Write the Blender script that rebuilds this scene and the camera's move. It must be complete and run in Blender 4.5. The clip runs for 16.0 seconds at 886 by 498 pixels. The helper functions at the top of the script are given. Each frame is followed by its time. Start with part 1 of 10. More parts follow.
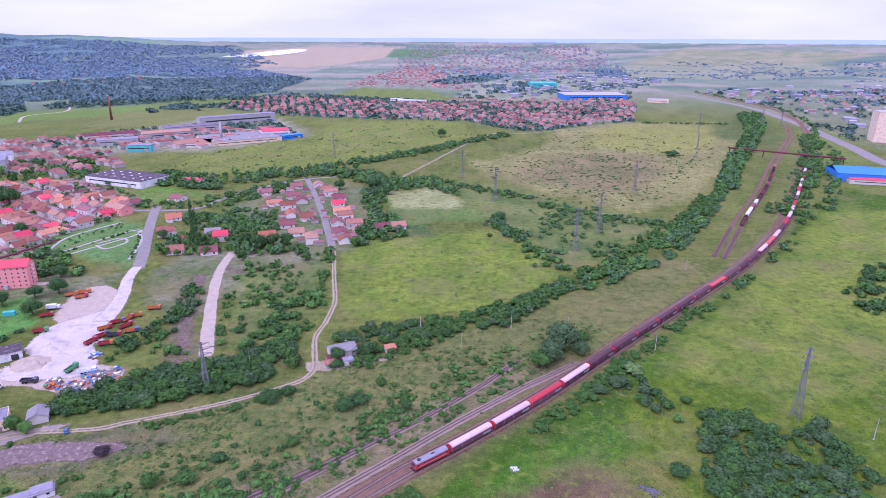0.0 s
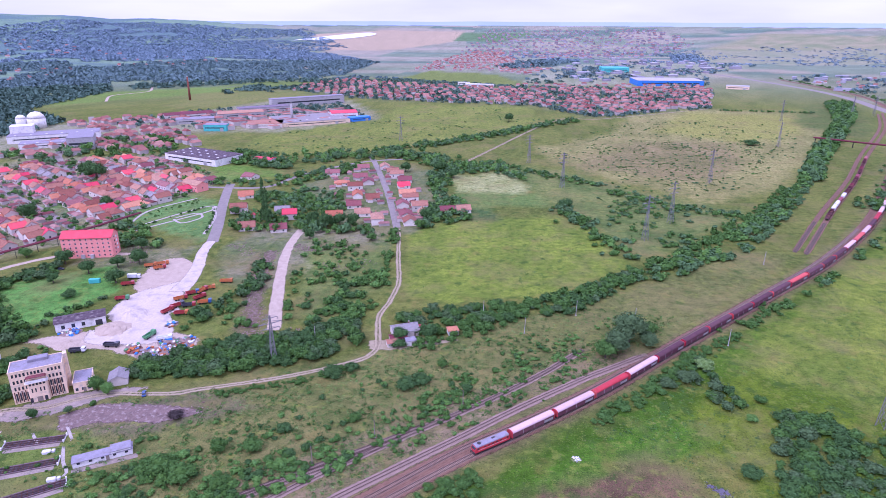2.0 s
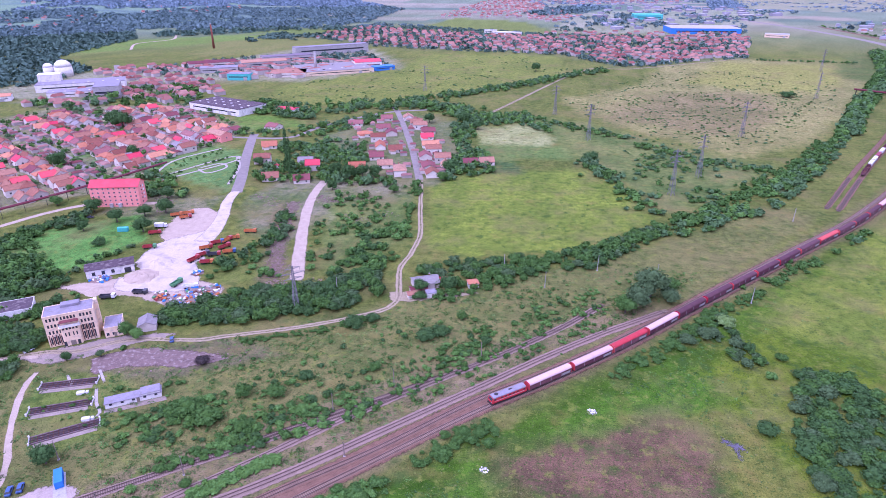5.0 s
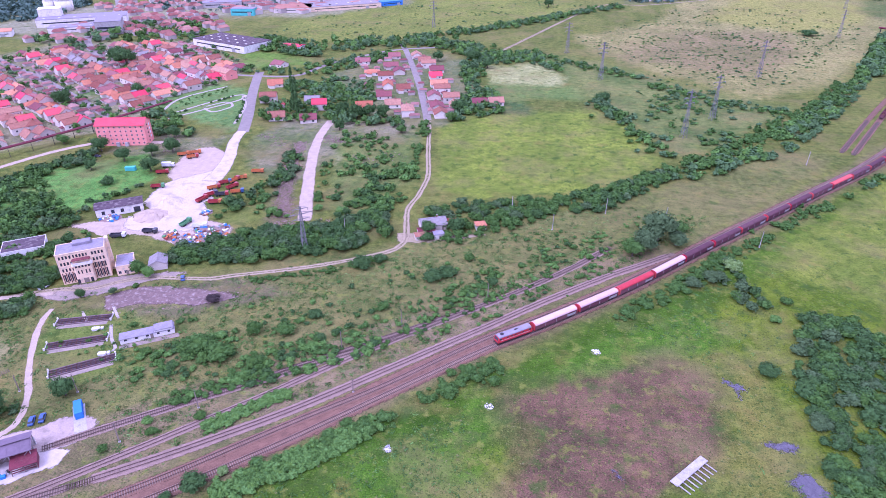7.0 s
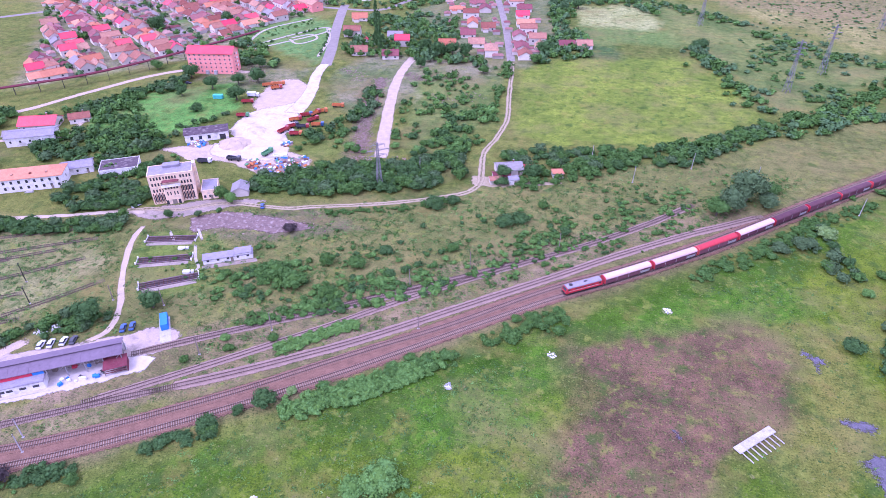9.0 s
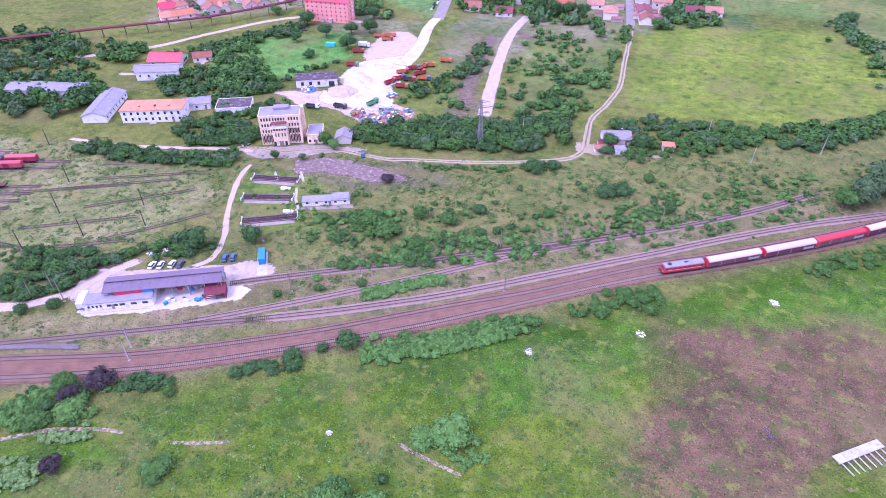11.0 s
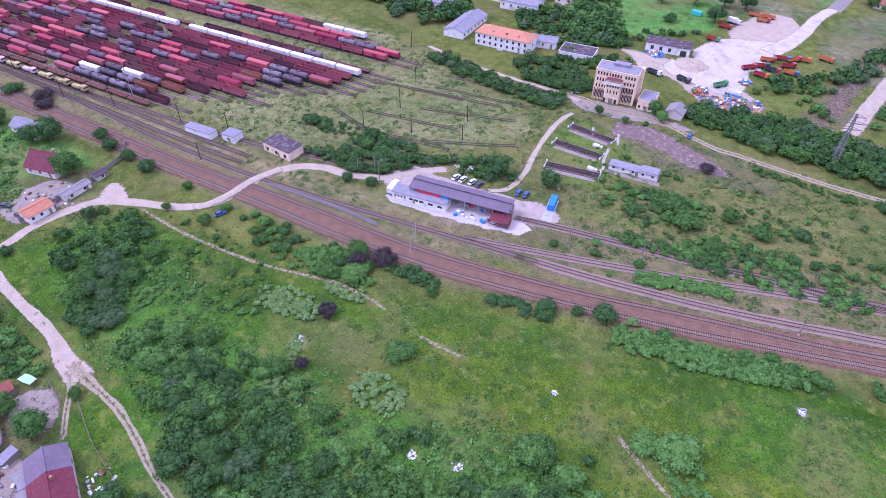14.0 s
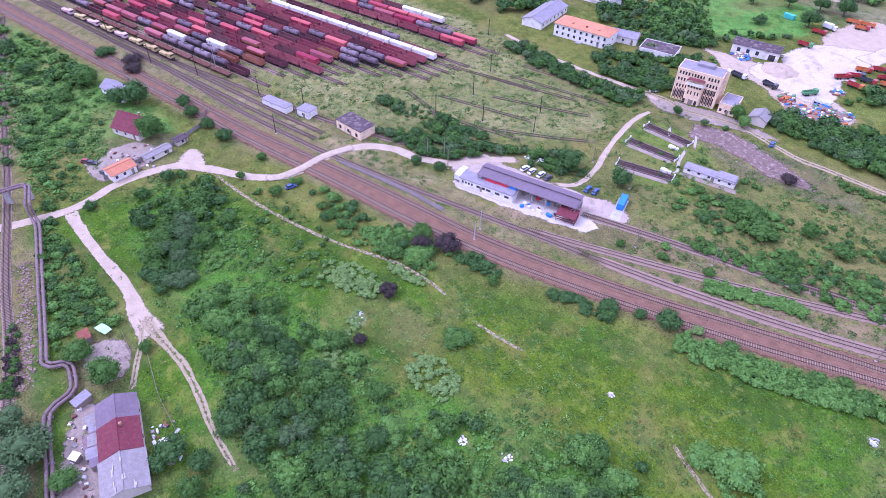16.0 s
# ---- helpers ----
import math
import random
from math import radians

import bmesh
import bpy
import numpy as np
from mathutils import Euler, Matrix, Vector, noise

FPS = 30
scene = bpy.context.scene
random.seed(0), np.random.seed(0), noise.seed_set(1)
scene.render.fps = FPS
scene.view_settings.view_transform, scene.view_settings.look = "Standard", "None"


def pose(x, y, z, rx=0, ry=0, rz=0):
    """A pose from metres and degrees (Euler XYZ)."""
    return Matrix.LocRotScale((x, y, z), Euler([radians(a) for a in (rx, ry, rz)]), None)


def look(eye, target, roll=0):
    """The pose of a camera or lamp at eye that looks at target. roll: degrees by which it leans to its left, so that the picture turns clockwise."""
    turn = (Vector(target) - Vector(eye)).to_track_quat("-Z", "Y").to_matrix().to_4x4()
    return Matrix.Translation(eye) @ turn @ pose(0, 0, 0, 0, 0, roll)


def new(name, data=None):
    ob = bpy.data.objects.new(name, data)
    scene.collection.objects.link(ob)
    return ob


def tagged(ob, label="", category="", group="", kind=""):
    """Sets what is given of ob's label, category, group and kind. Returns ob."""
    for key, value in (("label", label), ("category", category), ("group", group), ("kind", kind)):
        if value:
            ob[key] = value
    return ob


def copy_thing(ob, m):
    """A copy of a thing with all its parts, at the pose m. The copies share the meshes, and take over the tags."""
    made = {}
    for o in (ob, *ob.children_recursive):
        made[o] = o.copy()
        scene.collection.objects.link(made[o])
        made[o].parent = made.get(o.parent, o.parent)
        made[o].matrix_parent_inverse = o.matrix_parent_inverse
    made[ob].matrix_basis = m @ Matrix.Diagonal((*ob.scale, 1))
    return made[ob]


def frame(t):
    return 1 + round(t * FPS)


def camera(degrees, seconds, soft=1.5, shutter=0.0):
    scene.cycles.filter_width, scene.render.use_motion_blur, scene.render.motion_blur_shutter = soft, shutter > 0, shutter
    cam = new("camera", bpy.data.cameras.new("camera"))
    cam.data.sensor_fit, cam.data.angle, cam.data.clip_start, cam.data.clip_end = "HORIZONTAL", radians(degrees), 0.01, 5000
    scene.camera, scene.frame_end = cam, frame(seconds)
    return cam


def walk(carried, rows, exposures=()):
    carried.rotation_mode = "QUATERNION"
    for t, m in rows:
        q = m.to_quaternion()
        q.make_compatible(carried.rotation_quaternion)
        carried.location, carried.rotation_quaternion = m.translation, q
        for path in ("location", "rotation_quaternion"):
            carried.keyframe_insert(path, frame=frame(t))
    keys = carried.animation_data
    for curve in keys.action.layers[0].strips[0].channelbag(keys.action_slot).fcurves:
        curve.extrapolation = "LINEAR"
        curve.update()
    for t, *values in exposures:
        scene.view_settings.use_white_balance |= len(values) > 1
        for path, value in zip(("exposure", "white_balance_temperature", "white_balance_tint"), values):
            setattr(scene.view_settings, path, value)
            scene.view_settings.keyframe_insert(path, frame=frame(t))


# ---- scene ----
cam = camera(71.0, 16.0, soft=0.8)
PATH = [
    (0, look((-5.76, -6.74, 152.45), (-7.06, 182.54, 87.86), 0.2)),
    (0.5, look((-7.05, -6.82, 151.23), (-11.45, 182.24, 86.14), 0.4)),
    (1, look((-7.30, -5.79, 151.10), (-17.00, 182.61, 84.70), 0.3)),
    (1.5, look((-7.89, -5.16, 150.85), (-24.59, 182.22, 82.96), 0.2)),
    (2, look((-8.15, -4.90, 150.40), (-28.94, 181.67, 81.41), 0.2)),
    (2.5, look((-7.85, -4.84, 150.40), (-31.55, 180.80, 79.88), 0.2)),
    (3, look((-8.13, -4.62, 150.50), (-33.14, 180.16, 78.17), 0.1)),
    (3.5, look((-8.03, -4.57, 150.59), (-33.94, 179.38, 76.47), 0.1)),
    (4, look((-7.41, -4.40, 150.66), (-34.20, 178.48, 74.27), 0.0)),
    (6.5, look((-6.49, -4.10, 150.29), (-34.89, 169.20, 54.59), 0.0)),
    (7, look((-6.66, -4.41, 150.24), (-35.36, 166.58, 50.55), 0.1)),
    (7.5, look((-6.56, -4.19, 149.84), (-38.56, 163.76, 46.07), 0.0)),
    (8, look((-6.56, -3.92, 149.67), (-42.96, 160.57, 41.88), -0.0)),
    (8.5, look((-6.92, -3.66, 149.46), (-49.21, 156.79, 37.80), -0.0)),
    (9, look((-7.30, -3.74, 148.88), (-55.81, 152.81, 34.25), 0.1)),
    (11.5, look((-8.14, -2.51, 144.78), (-88.55, 131.11, 19.56), -0.3)),
    (12, look((-8.03, -2.47, 144.65), (-97.44, 123.74, 17.84), -0.2)),
    (12.5, look((-9.10, -2.05, 144.15), (-109.87, 113.12, 15.38), -0.2)),
    (13, look((-10.54, -2.18, 142.81), (-121.77, 101.35, 12.77), -0.0)),
    (13.5, look((-11.58, -2.60, 142.09), (-133.06, 86.59, 10.61), 0.1)),
    (14, look((-13.09, -3.76, 141.21), (-141.83, 72.76, 8.66), 0.5)),
    (14.5, look((-14.14, -4.80, 140.59), (-146.11, 64.83, 7.42), 0.8)),
    (15, look((-14.46, -5.46, 140.67), (-147.96, 59.54, 6.68), 0.8)),
    (15.5, look((-14.87, -6.41, 140.28), (-149.18, 55.79, 5.77), 1.0)),
    (16, look((-14.89, -7.51, 140.40), (-149.09, 53.39, 5.20), 1.2)),
]
walk(cam, PATH, exposures=((0.0, 0.32, 5010, 48), (4.0, 0.45, 4930, 53), (6.5, 0.56, 4930, 56), (7.5, 0.66, 4900, 57), (9.0, 0.75, 4920, 56), (11.5, 0.82, 4900, 53), (12.5, 0.66, 4900, 49), (13.0, 0.55, 4920, 47), (13.5, 0.39, 4930, 45), (14.5, 0.51, 4960, 44), (16.0, 0.64, 4970, 44)))

# ---- sky and light: a bright overcast day ----
SUN_UP, SUN_AT = 52.0, 215.0
world = bpy.data.worlds.new("sky")
scene.world = world
world.use_nodes = True
wn, wl = world.node_tree.nodes, world.node_tree.links
wn.clear()
w_out = wn.new("ShaderNodeOutputWorld")
w_bg = wn.new("ShaderNodeBackground")
w_bg.inputs["Strength"].default_value = 0.12
w_sky = wn.new("ShaderNodeTexSky")
w_sky.sky_type = "NISHITA"
w_sky.sun_disc = False
w_sky.sun_elevation = radians(SUN_UP)
w_sky.sun_rotation = radians(SUN_AT)
w_sky.dust_density = 4.0
w_co = wn.new("ShaderNodeTexCoord")
w_map = wn.new("ShaderNodeMapping")
w_map.inputs["Scale"].default_value = (1.2, 1.2, 7.0)
w_noise = wn.new("ShaderNodeTexNoise")
w_noise.inputs["Scale"].default_value = 2.2
w_noise.inputs["Detail"].default_value = 6.0
w_ramp = wn.new("ShaderNodeValToRGB")
w_ramp.color_ramp.elements[0].position, w_ramp.color_ramp.elements[0].color = 0.30, (6.6, 6.6, 7.6, 1)
w_ramp.color_ramp.elements[1].position, w_ramp.color_ramp.elements[1].color = 0.66, (8.6, 8.5, 8.8, 1)
w_mix = wn.new("ShaderNodeMixRGB")
w_mix.inputs["Fac"].default_value = 0.86
wl.new(w_co.outputs["Generated"], w_map.inputs["Vector"])
wl.new(w_map.outputs["Vector"], w_noise.inputs["Vector"])
wl.new(w_noise.outputs["Fac"], w_ramp.inputs["Fac"])
wl.new(w_sky.outputs["Color"], w_mix.inputs["Color1"])
wl.new(w_ramp.outputs["Color"], w_mix.inputs["Color2"])
# an overcast sky is darker towards the horizon than overhead
w_sep = wn.new("ShaderNodeSeparateXYZ")
w_rise = wn.new("ShaderNodeMapRange")
w_rise.inputs["From Min"].default_value, w_rise.inputs["From Max"].default_value = 0.0, 0.9
w_rise.inputs["To Min"].default_value, w_rise.inputs["To Max"].default_value = 0.86, 1.45
w_mul = wn.new("ShaderNodeMixRGB")
w_mul.blend_type = "MULTIPLY"
w_mul.inputs["Fac"].default_value = 1.0
wl.new(w_co.outputs["Generated"], w_sep.inputs["Vector"])
wl.new(w_sep.outputs["Z"], w_rise.inputs["Value"])
wl.new(w_mix.outputs["Color"], w_mul.inputs["Color1"])
wl.new(w_rise.outputs["Result"], w_mul.inputs["Color2"])
wl.new(w_mul.outputs["Color"], w_bg.inputs["Color"])
wl.new(w_bg.outputs["Background"], w_out.inputs["Surface"])

sun = new("sun", bpy.data.lights.new("sun", "SUN"))
sun.data.energy, sun.data.angle, sun.data.color = 1.4, radians(14), (1.0, 0.96, 0.9)
_a, _e = radians(SUN_AT), radians(SUN_UP)
sun.matrix_world = look((0, 0, 300), (-math.sin(_a) * math.cos(_e) * 100, -math.cos(_a) * math.cos(_e) * 100, 300 - math.sin(_e) * 100))


# ---- materials ----
MATS = {}


def mat(name, c1, c2=None, size=1.0, rough=0.85, metal=0.0, bump=0.3, fine=6.0, vary=0.0, island=0.0, attr="", spec=0.12, stain=None, fade=False):
    """A painted or natural surface: two tones mixed by noise at two sizes (metres), fine relief, and variation from piece to piece."""
    if name in MATS:
        return MATS[name]
    m = bpy.data.materials.new(name)
    m.use_nodes = True
    n, l = m.node_tree.nodes, m.node_tree.links
    b = n["Principled BSDF"]
    b.inputs["Roughness"].default_value, b.inputs["Metallic"].default_value = rough, metal
    b.inputs["Specular IOR Level"].default_value = spec
    c2 = c2 or tuple(v * 0.72 for v in c1)
    co = n.new("ShaderNodeNewGeometry") if not vary else n.new("ShaderNodeTexCoord")
    vec = co.outputs["Position"] if not vary else co.outputs["Object"]
    big, small = n.new("ShaderNodeTexNoise"), n.new("ShaderNodeTexNoise")
    big.inputs["Scale"].default_value, big.inputs["Detail"].default_value = 1.0 / size, 4.0
    small.inputs["Scale"].default_value, small.inputs["Detail"].default_value = fine / size, 5.0
    l.new(vec, big.inputs["Vector"])
    l.new(vec, small.inputs["Vector"])
    add = n.new("ShaderNodeMath")
    add.operation = "MULTIPLY_ADD"
    add.inputs[1].default_value = 0.55
    l.new(small.outputs["Fac"], add.inputs[0])
    half = n.new("ShaderNodeMath")
    half.operation = "MULTIPLY"
    half.inputs[1].default_value = 0.45
    l.new(big.outputs["Fac"], half.inputs[0])
    l.new(half.outputs[0], add.inputs[2])
    ramp = n.new("ShaderNodeValToRGB")
    ramp.color_ramp.elements[0].position, ramp.color_ramp.elements[1].position = 0.36, 0.64
    ramp.color_ramp.elements[0].color, ramp.color_ramp.elements[1].color = (*c2, 1), (*c1, 1)
    l.new(add.outputs[0], ramp.inputs["Fac"])
    col = ramp.outputs["Color"]
    if attr:
        at = n.new("ShaderNodeAttribute")
        at.attribute_name = attr
        mul = n.new("ShaderNodeMixRGB")
        mul.blend_type = "MULTIPLY"
        mul.inputs["Fac"].default_value = 1.0
        l.new(at.outputs["Color"], mul.inputs["Color1"])
        l.new(col, mul.inputs["Color2"])
        col = mul.outputs["Color"]
    if stain:
        st = n.new("ShaderNodeTexNoise")
        st.inputs["Scale"].default_value, st.inputs["Detail"].default_value = (3.2 if attr else 1.7) / size, 8.0
        l.new(vec, st.inputs["Vector"])
        sr = n.new("ShaderNodeValToRGB")
        sr.color_ramp.elements[0].position, sr.color_ramp.elements[1].position = (0.57, 0.70) if attr else (0.52, 0.68)
        l.new(st.outputs["Fac"], sr.inputs["Fac"])
        sm = n.new("ShaderNodeMixRGB")
        sm.inputs["Color2"].default_value = (*stain, 1)
        l.new(sr.outputs["Color"], sm.inputs["Fac"])
        l.new(col, sm.inputs["Color1"])
        col = sm.outputs["Color"]
    if vary or island:
        hsv = n.new("ShaderNodeHueSaturation")
        if vary:
            src = n.new("ShaderNodeObjectInfo").outputs["Random"]
        else:
            src = n.new("ShaderNodeNewGeometry").outputs["Random Per Island"]
        k = vary or island
        for key, lo, hi in (("Value", 1 - k, 1 + k), ("Hue", 0.5 - 0.04 * k, 0.5 + 0.04 * k), ("Saturation", 1 + 0.3 * k, 1 - 0.3 * k)):
            mr = n.new("ShaderNodeMapRange")
            mr.inputs["To Min"].default_value, mr.inputs["To Max"].default_value = lo, hi
            l.new(src, mr.inputs["Value"])
            l.new(mr.outputs["Result"], hsv.inputs[key])
        l.new(col, hsv.inputs["Color"])
        col = hsv.outputs["Color"]
    l.new(col, b.inputs["Base Color"])
    if bump:
        bp = n.new("ShaderNodeBump")
        bp.inputs["Strength"].default_value = bump
        bp.inputs["Distance"].default_value = 0.12 * size
        l.new(small.outputs["Fac"], bp.inputs["Height"])
        l.new(bp.outputs["Normal"], b.inputs["Normal"])
    if fade:
        # loose ground thins out towards its margin, where the attribute "wear" rises to 1
        wear = n.new("ShaderNodeAttribute")
        wear.attribute_name = "wear"
        crumb = n.new("ShaderNodeTexNoise")
        crumb.inputs["Scale"].default_value, crumb.inputs["Detail"].default_value = 0.9, 7.0
        l.new(vec, crumb.inputs["Vector"])
        low = n.new("ShaderNodeMath")
        low.operation = "SUBTRACT"
        l.new(crumb.outputs["Fac"], low.inputs[0])
        l.new(wear.outputs["Fac"], low.inputs[1])
        edge = n.new("ShaderNodeMapRange")
        edge.inputs["From Min"].default_value, edge.inputs["From Max"].default_value = -0.22, 0.10
        l.new(low.outputs[0], edge.inputs["Value"])
        clear, both = n.new("ShaderNodeBsdfTransparent"), n.new("ShaderNodeMixShader")
        l.new(edge.outputs["Result"], both.inputs["Fac"])
        l.new(clear.outputs[0], both.inputs[1])
        l.new(b.outputs[0], both.inputs[2])
        l.new(both.outputs[0], n["Material Output"].inputs["Surface"])
    MATS[name] = m
    return m


M_GROUND = mat("meadow", (1.16, 1.18, 0.84), (0.44, 0.52, 0.35), 4.2, 0.95, bump=0.9, fine=8.0, attr="cover", spec=0.03, stain=(0.052, 0.092, 0.020))
_n, _l = M_GROUND.node_tree.nodes, M_GROUND.node_tree.links
_b = _n["Principled BSDF"]
_pos = _n.new("ShaderNodeNewGeometry").outputs["Position"]
_cover = _n.new("ShaderNodeAttribute")
_cover.attribute_name = "cover"
for _size, _seed, _lo, _hi, _tone, _most in ((13.0, 0.0, 0.54, 0.68, (0.215, 0.165, 0.050), 0.42), (5.0, 40.0, 0.55, 0.66, (0.190, 0.215, 0.040), 0.62), (8.0, 90.0, 0.54, 0.66, (0.046, 0.092, 0.018), 0.72), (42.0, 60.0, 0.50, 0.64, (0.205, 0.165, 0.070), 0.42), (1.6, 20.0, 0.60, 0.70, (0.22, 0.20, 0.09), 0.6), (0.8, 70.0, 0.57, 0.63, (0.028, 0.056, 0.011), 0.8), (1.1, 130.0, 0.60, 0.66, (0.22, 0.25, 0.06), 0.6)):
    _mp, _nz, _mr, _mx = _n.new("ShaderNodeMapping"), _n.new("ShaderNodeTexNoise"), _n.new("ShaderNodeMapRange"), _n.new("ShaderNodeMixRGB")
    _mp.inputs["Location"].default_value = (_seed, _seed * 2, 0)
    _nz.inputs["Scale"].default_value, _nz.inputs["Detail"].default_value, _nz.inputs["Roughness"].default_value = 1 / _size, 7.0, 0.62
    _mr.inputs["From Min"].default_value, _mr.inputs["From Max"].default_value, _mr.inputs["To Max"].default_value = _lo, _hi, _most
    _l.new(_pos, _mp.inputs["Vector"])
    _l.new(_mp.outputs["Vector"], _nz.inputs["Vector"])
    _l.new(_nz.outputs["Fac"], _mr.inputs["Value"])
    # mottling thins out with distance, leaving the haze-tinted cover colour
    _thin = _n.new("ShaderNodeMath")
    _thin.operation = "MULTIPLY"
    _l.new(_mr.outputs["Result"], _thin.inputs[0])
    _l.new(_cover.outputs["Alpha"], _thin.inputs[1])
    _l.new(_thin.outputs[0], _mx.inputs["Fac"])
    _l.new(_b.inputs["Base Color"].links[0].from_socket, _mx.inputs["Color1"])
    _mx.inputs["Color2"].default_value = (*_tone, 1)
    _l.new(_mx.outputs["Color"], _b.inputs["Base Color"])
M_BALLAST = mat("ballast_brown", (0.228, 0.130, 0.086), (0.132, 0.077, 0.052), 3.0, 0.95, bump=0.7, fine=9, fade=True)
M_BALLAST_G = mat("ballast_pale", (0.31, 0.215, 0.170), (0.20, 0.145, 0.110), 3.0, 0.95, bump=0.7, fine=9, fade=True)
M_CINDER = mat("cinder_weedy", (0.29, 0.20, 0.165), (0.19, 0.145, 0.105), 2.5, 0.95, bump=0.6, fine=5, fade=True)
M_PLATFORM = mat("platform_stone", (0.185, 0.150, 0.145), (0.12, 0.10, 0.095), 1.4, 0.95, bump=0.5, fade=True)
M_RAIL = mat("rail_steel", (0.13, 0.085, 0.065), (0.08, 0.055, 0.045), 1.0, 0.5, 0.6)
M_SLEEPER = mat("sleeper_concrete", (0.30, 0.225, 0.175), (0.19, 0.140, 0.110), 1.0, 0.9, vary=0.15)
M_SLEEPER_W = mat("sleeper_timber", (0.165, 0.125, 0.095), (0.11, 0.085, 0.065), 1.0, 0.9)
M_DIRT = mat("pale_dirt", (0.46, 0.372, 0.280), (0.33, 0.265, 0.195), 3.5, 0.95, bump=0.4, fine=8, fade=True, spec=0.1)
M_TRACKDIRT = mat("farm_track_dirt", (0.37, 0.295, 0.20), (0.24, 0.205, 0.12), 2.0, 0.95, bump=0.4, fade=True, spec=0.1)
M_GRAVEL = mat("pale_gravel", (0.55, 0.475, 0.40), (0.42, 0.36, 0.30), 9.0, 0.95, bump=0.5, fine=10, stain=(0.36, 0.315, 0.28), fade=True, spec=0.1)
M_YARD = mat("dusty_yard", (0.34, 0.27, 0.225), (0.22, 0.18, 0.145), 5.0, 0.95, bump=0.4, fine=8, fade=True, stain=(0.20, 0.185, 0.14), spec=0.1)
M_OLDYARD = mat("oily_brown_ground", (0.215, 0.150, 0.130), (0.120, 0.088, 0.075), 3.0, 0.95, bump=0.5, fine=7, fade=True, stain=(0.30, 0.245, 0.215), spec=0.1)
M_DEPOTYARD = mat("dusty_depot_ground", (0.44, 0.355, 0.305), (0.32, 0.26, 0.215), 4.0, 0.95, bump=0.4, fine=8, fade=True, stain=(0.27, 0.225, 0.185), spec=0.1)
M_ASPHALT = mat("old_asphalt", (0.27, 0.235, 0.205), (0.19, 0.165, 0.145), 4.0, 0.9, bump=0.3, spec=0.1)
M_CONCRETE = mat("concrete", (0.46, 0.44, 0.42), (0.33, 0.31, 0.295), 2.6, 0.9, bump=0.3, stain=(0.30, 0.28, 0.25))
M_CONCRETE_G = mat("worn_concrete_ground", (0.44, 0.39, 0.335), (0.31, 0.275, 0.235), 3.0, 0.9, bump=0.3, stain=(0.24, 0.22, 0.19), fade=True, spec=0.1)
M_APRON = mat("pale_concrete_apron", (0.52, 0.46, 0.425), (0.41, 0.365, 0.335), 3.0, 0.9, bump=0.2, stain=(0.42, 0.37, 0.33), fade=True, spec=0.1)
M_WATER = mat("pond_water", (0.12, 0.105, 0.125), (0.05, 0.045, 0.06), 1.6, 0.16, bump=0.25, spec=0.45, fade=True)
M_LEAF = [mat("leaf_mid", (0.080, 0.162, 0.034), (0.044, 0.102, 0.021), 2.0, 0.7, bump=0.0, island=0.2, spec=0.05),
          mat("leaf_dark", (0.064, 0.130, 0.036), (0.036, 0.080, 0.023), 2.0, 0.7, bump=0.0, island=0.2, spec=0.05),
          mat("leaf_light", (0.122, 0.242, 0.050), (0.074, 0.162, 0.034), 2.0, 0.7, bump=0.0, island=0.2, spec=0.05),
          mat("leaf_grey", (0.088, 0.148, 0.056), (0.052, 0.092, 0.035), 2.0, 0.75, bump=0.0, island=0.2, spec=0.05),
          mat("leaf_purple", (0.066, 0.050, 0.046), (0.040, 0.033, 0.030), 2.0, 0.75, bump=0.0, island=0.2, spec=0.1),
          # far leaves: pale blue haze is put into the leaf colour
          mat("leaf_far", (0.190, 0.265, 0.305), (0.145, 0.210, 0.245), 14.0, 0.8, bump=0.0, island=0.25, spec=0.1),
          mat("leaf_pale", (0.200, 0.300, 0.095), (0.115, 0.205, 0.050), 2.0, 0.75, bump=0.0, island=0.2, spec=0.05)]
M_RUT = mat("worn_grass", (0.155, 0.185, 0.062), (0.10, 0.145, 0.042), 1.4, 0.95, bump=0.5, fade=True)
M_BARK = mat("bark", (0.14, 0.11, 0.085), None, 0.6, 0.95)
M_WHITE = mat("white_plaster", (0.78, 0.75, 0.71), (0.66, 0.63, 0.59), 4.0, 0.9, bump=0.15, stain=(0.5, 0.47, 0.43))
M_CREAM = mat("cream_plaster", (0.82, 0.62, 0.43), (0.72, 0.54, 0.36), 4.0, 0.9, bump=0.15, stain=(0.50, 0.42, 0.34))
M_WALLS = mat("house_plaster", (0.66, 0.59, 0.52), (0.54, 0.48, 0.42), 3.0, 0.9, bump=0.15, vary=0.22)
M_SALMON = mat("salmon_brick", (0.82, 0.33, 0.28), (0.72, 0.27, 0.225), 3.0, 0.9, bump=0.2)
M_TILE = mat("clay_tile_roof", (0.36, 0.158, 0.100), (0.21, 0.094, 0.066), 1.6, 0.85, bump=0.5, vary=0.36, spec=0.2)
M_TILE_N = mat("new_tile_roof", (0.50, 0.205, 0.112), (0.37, 0.145, 0.083), 1.6, 0.7, bump=0.4, vary=0.2)
M_TILE_D = mat("dark_tile_roof", (0.27, 0.095, 0.092), (0.17, 0.062, 0.062), 1.6, 0.8, bump=0.5, vary=0.25, spec=0.2)
M_SHEET_R = mat("red_sheet_roof", (0.62, 0.075, 0.10), (0.50, 0.055, 0.075), 4.0, 0.5, bump=0.1, vary=0.12)
M_MAROON = mat("maroon_sheet", (0.185, 0.042, 0.056), (0.110, 0.028, 0.038), 1.2, 0.65, bump=0.3, stain=(0.15, 0.055, 0.058))
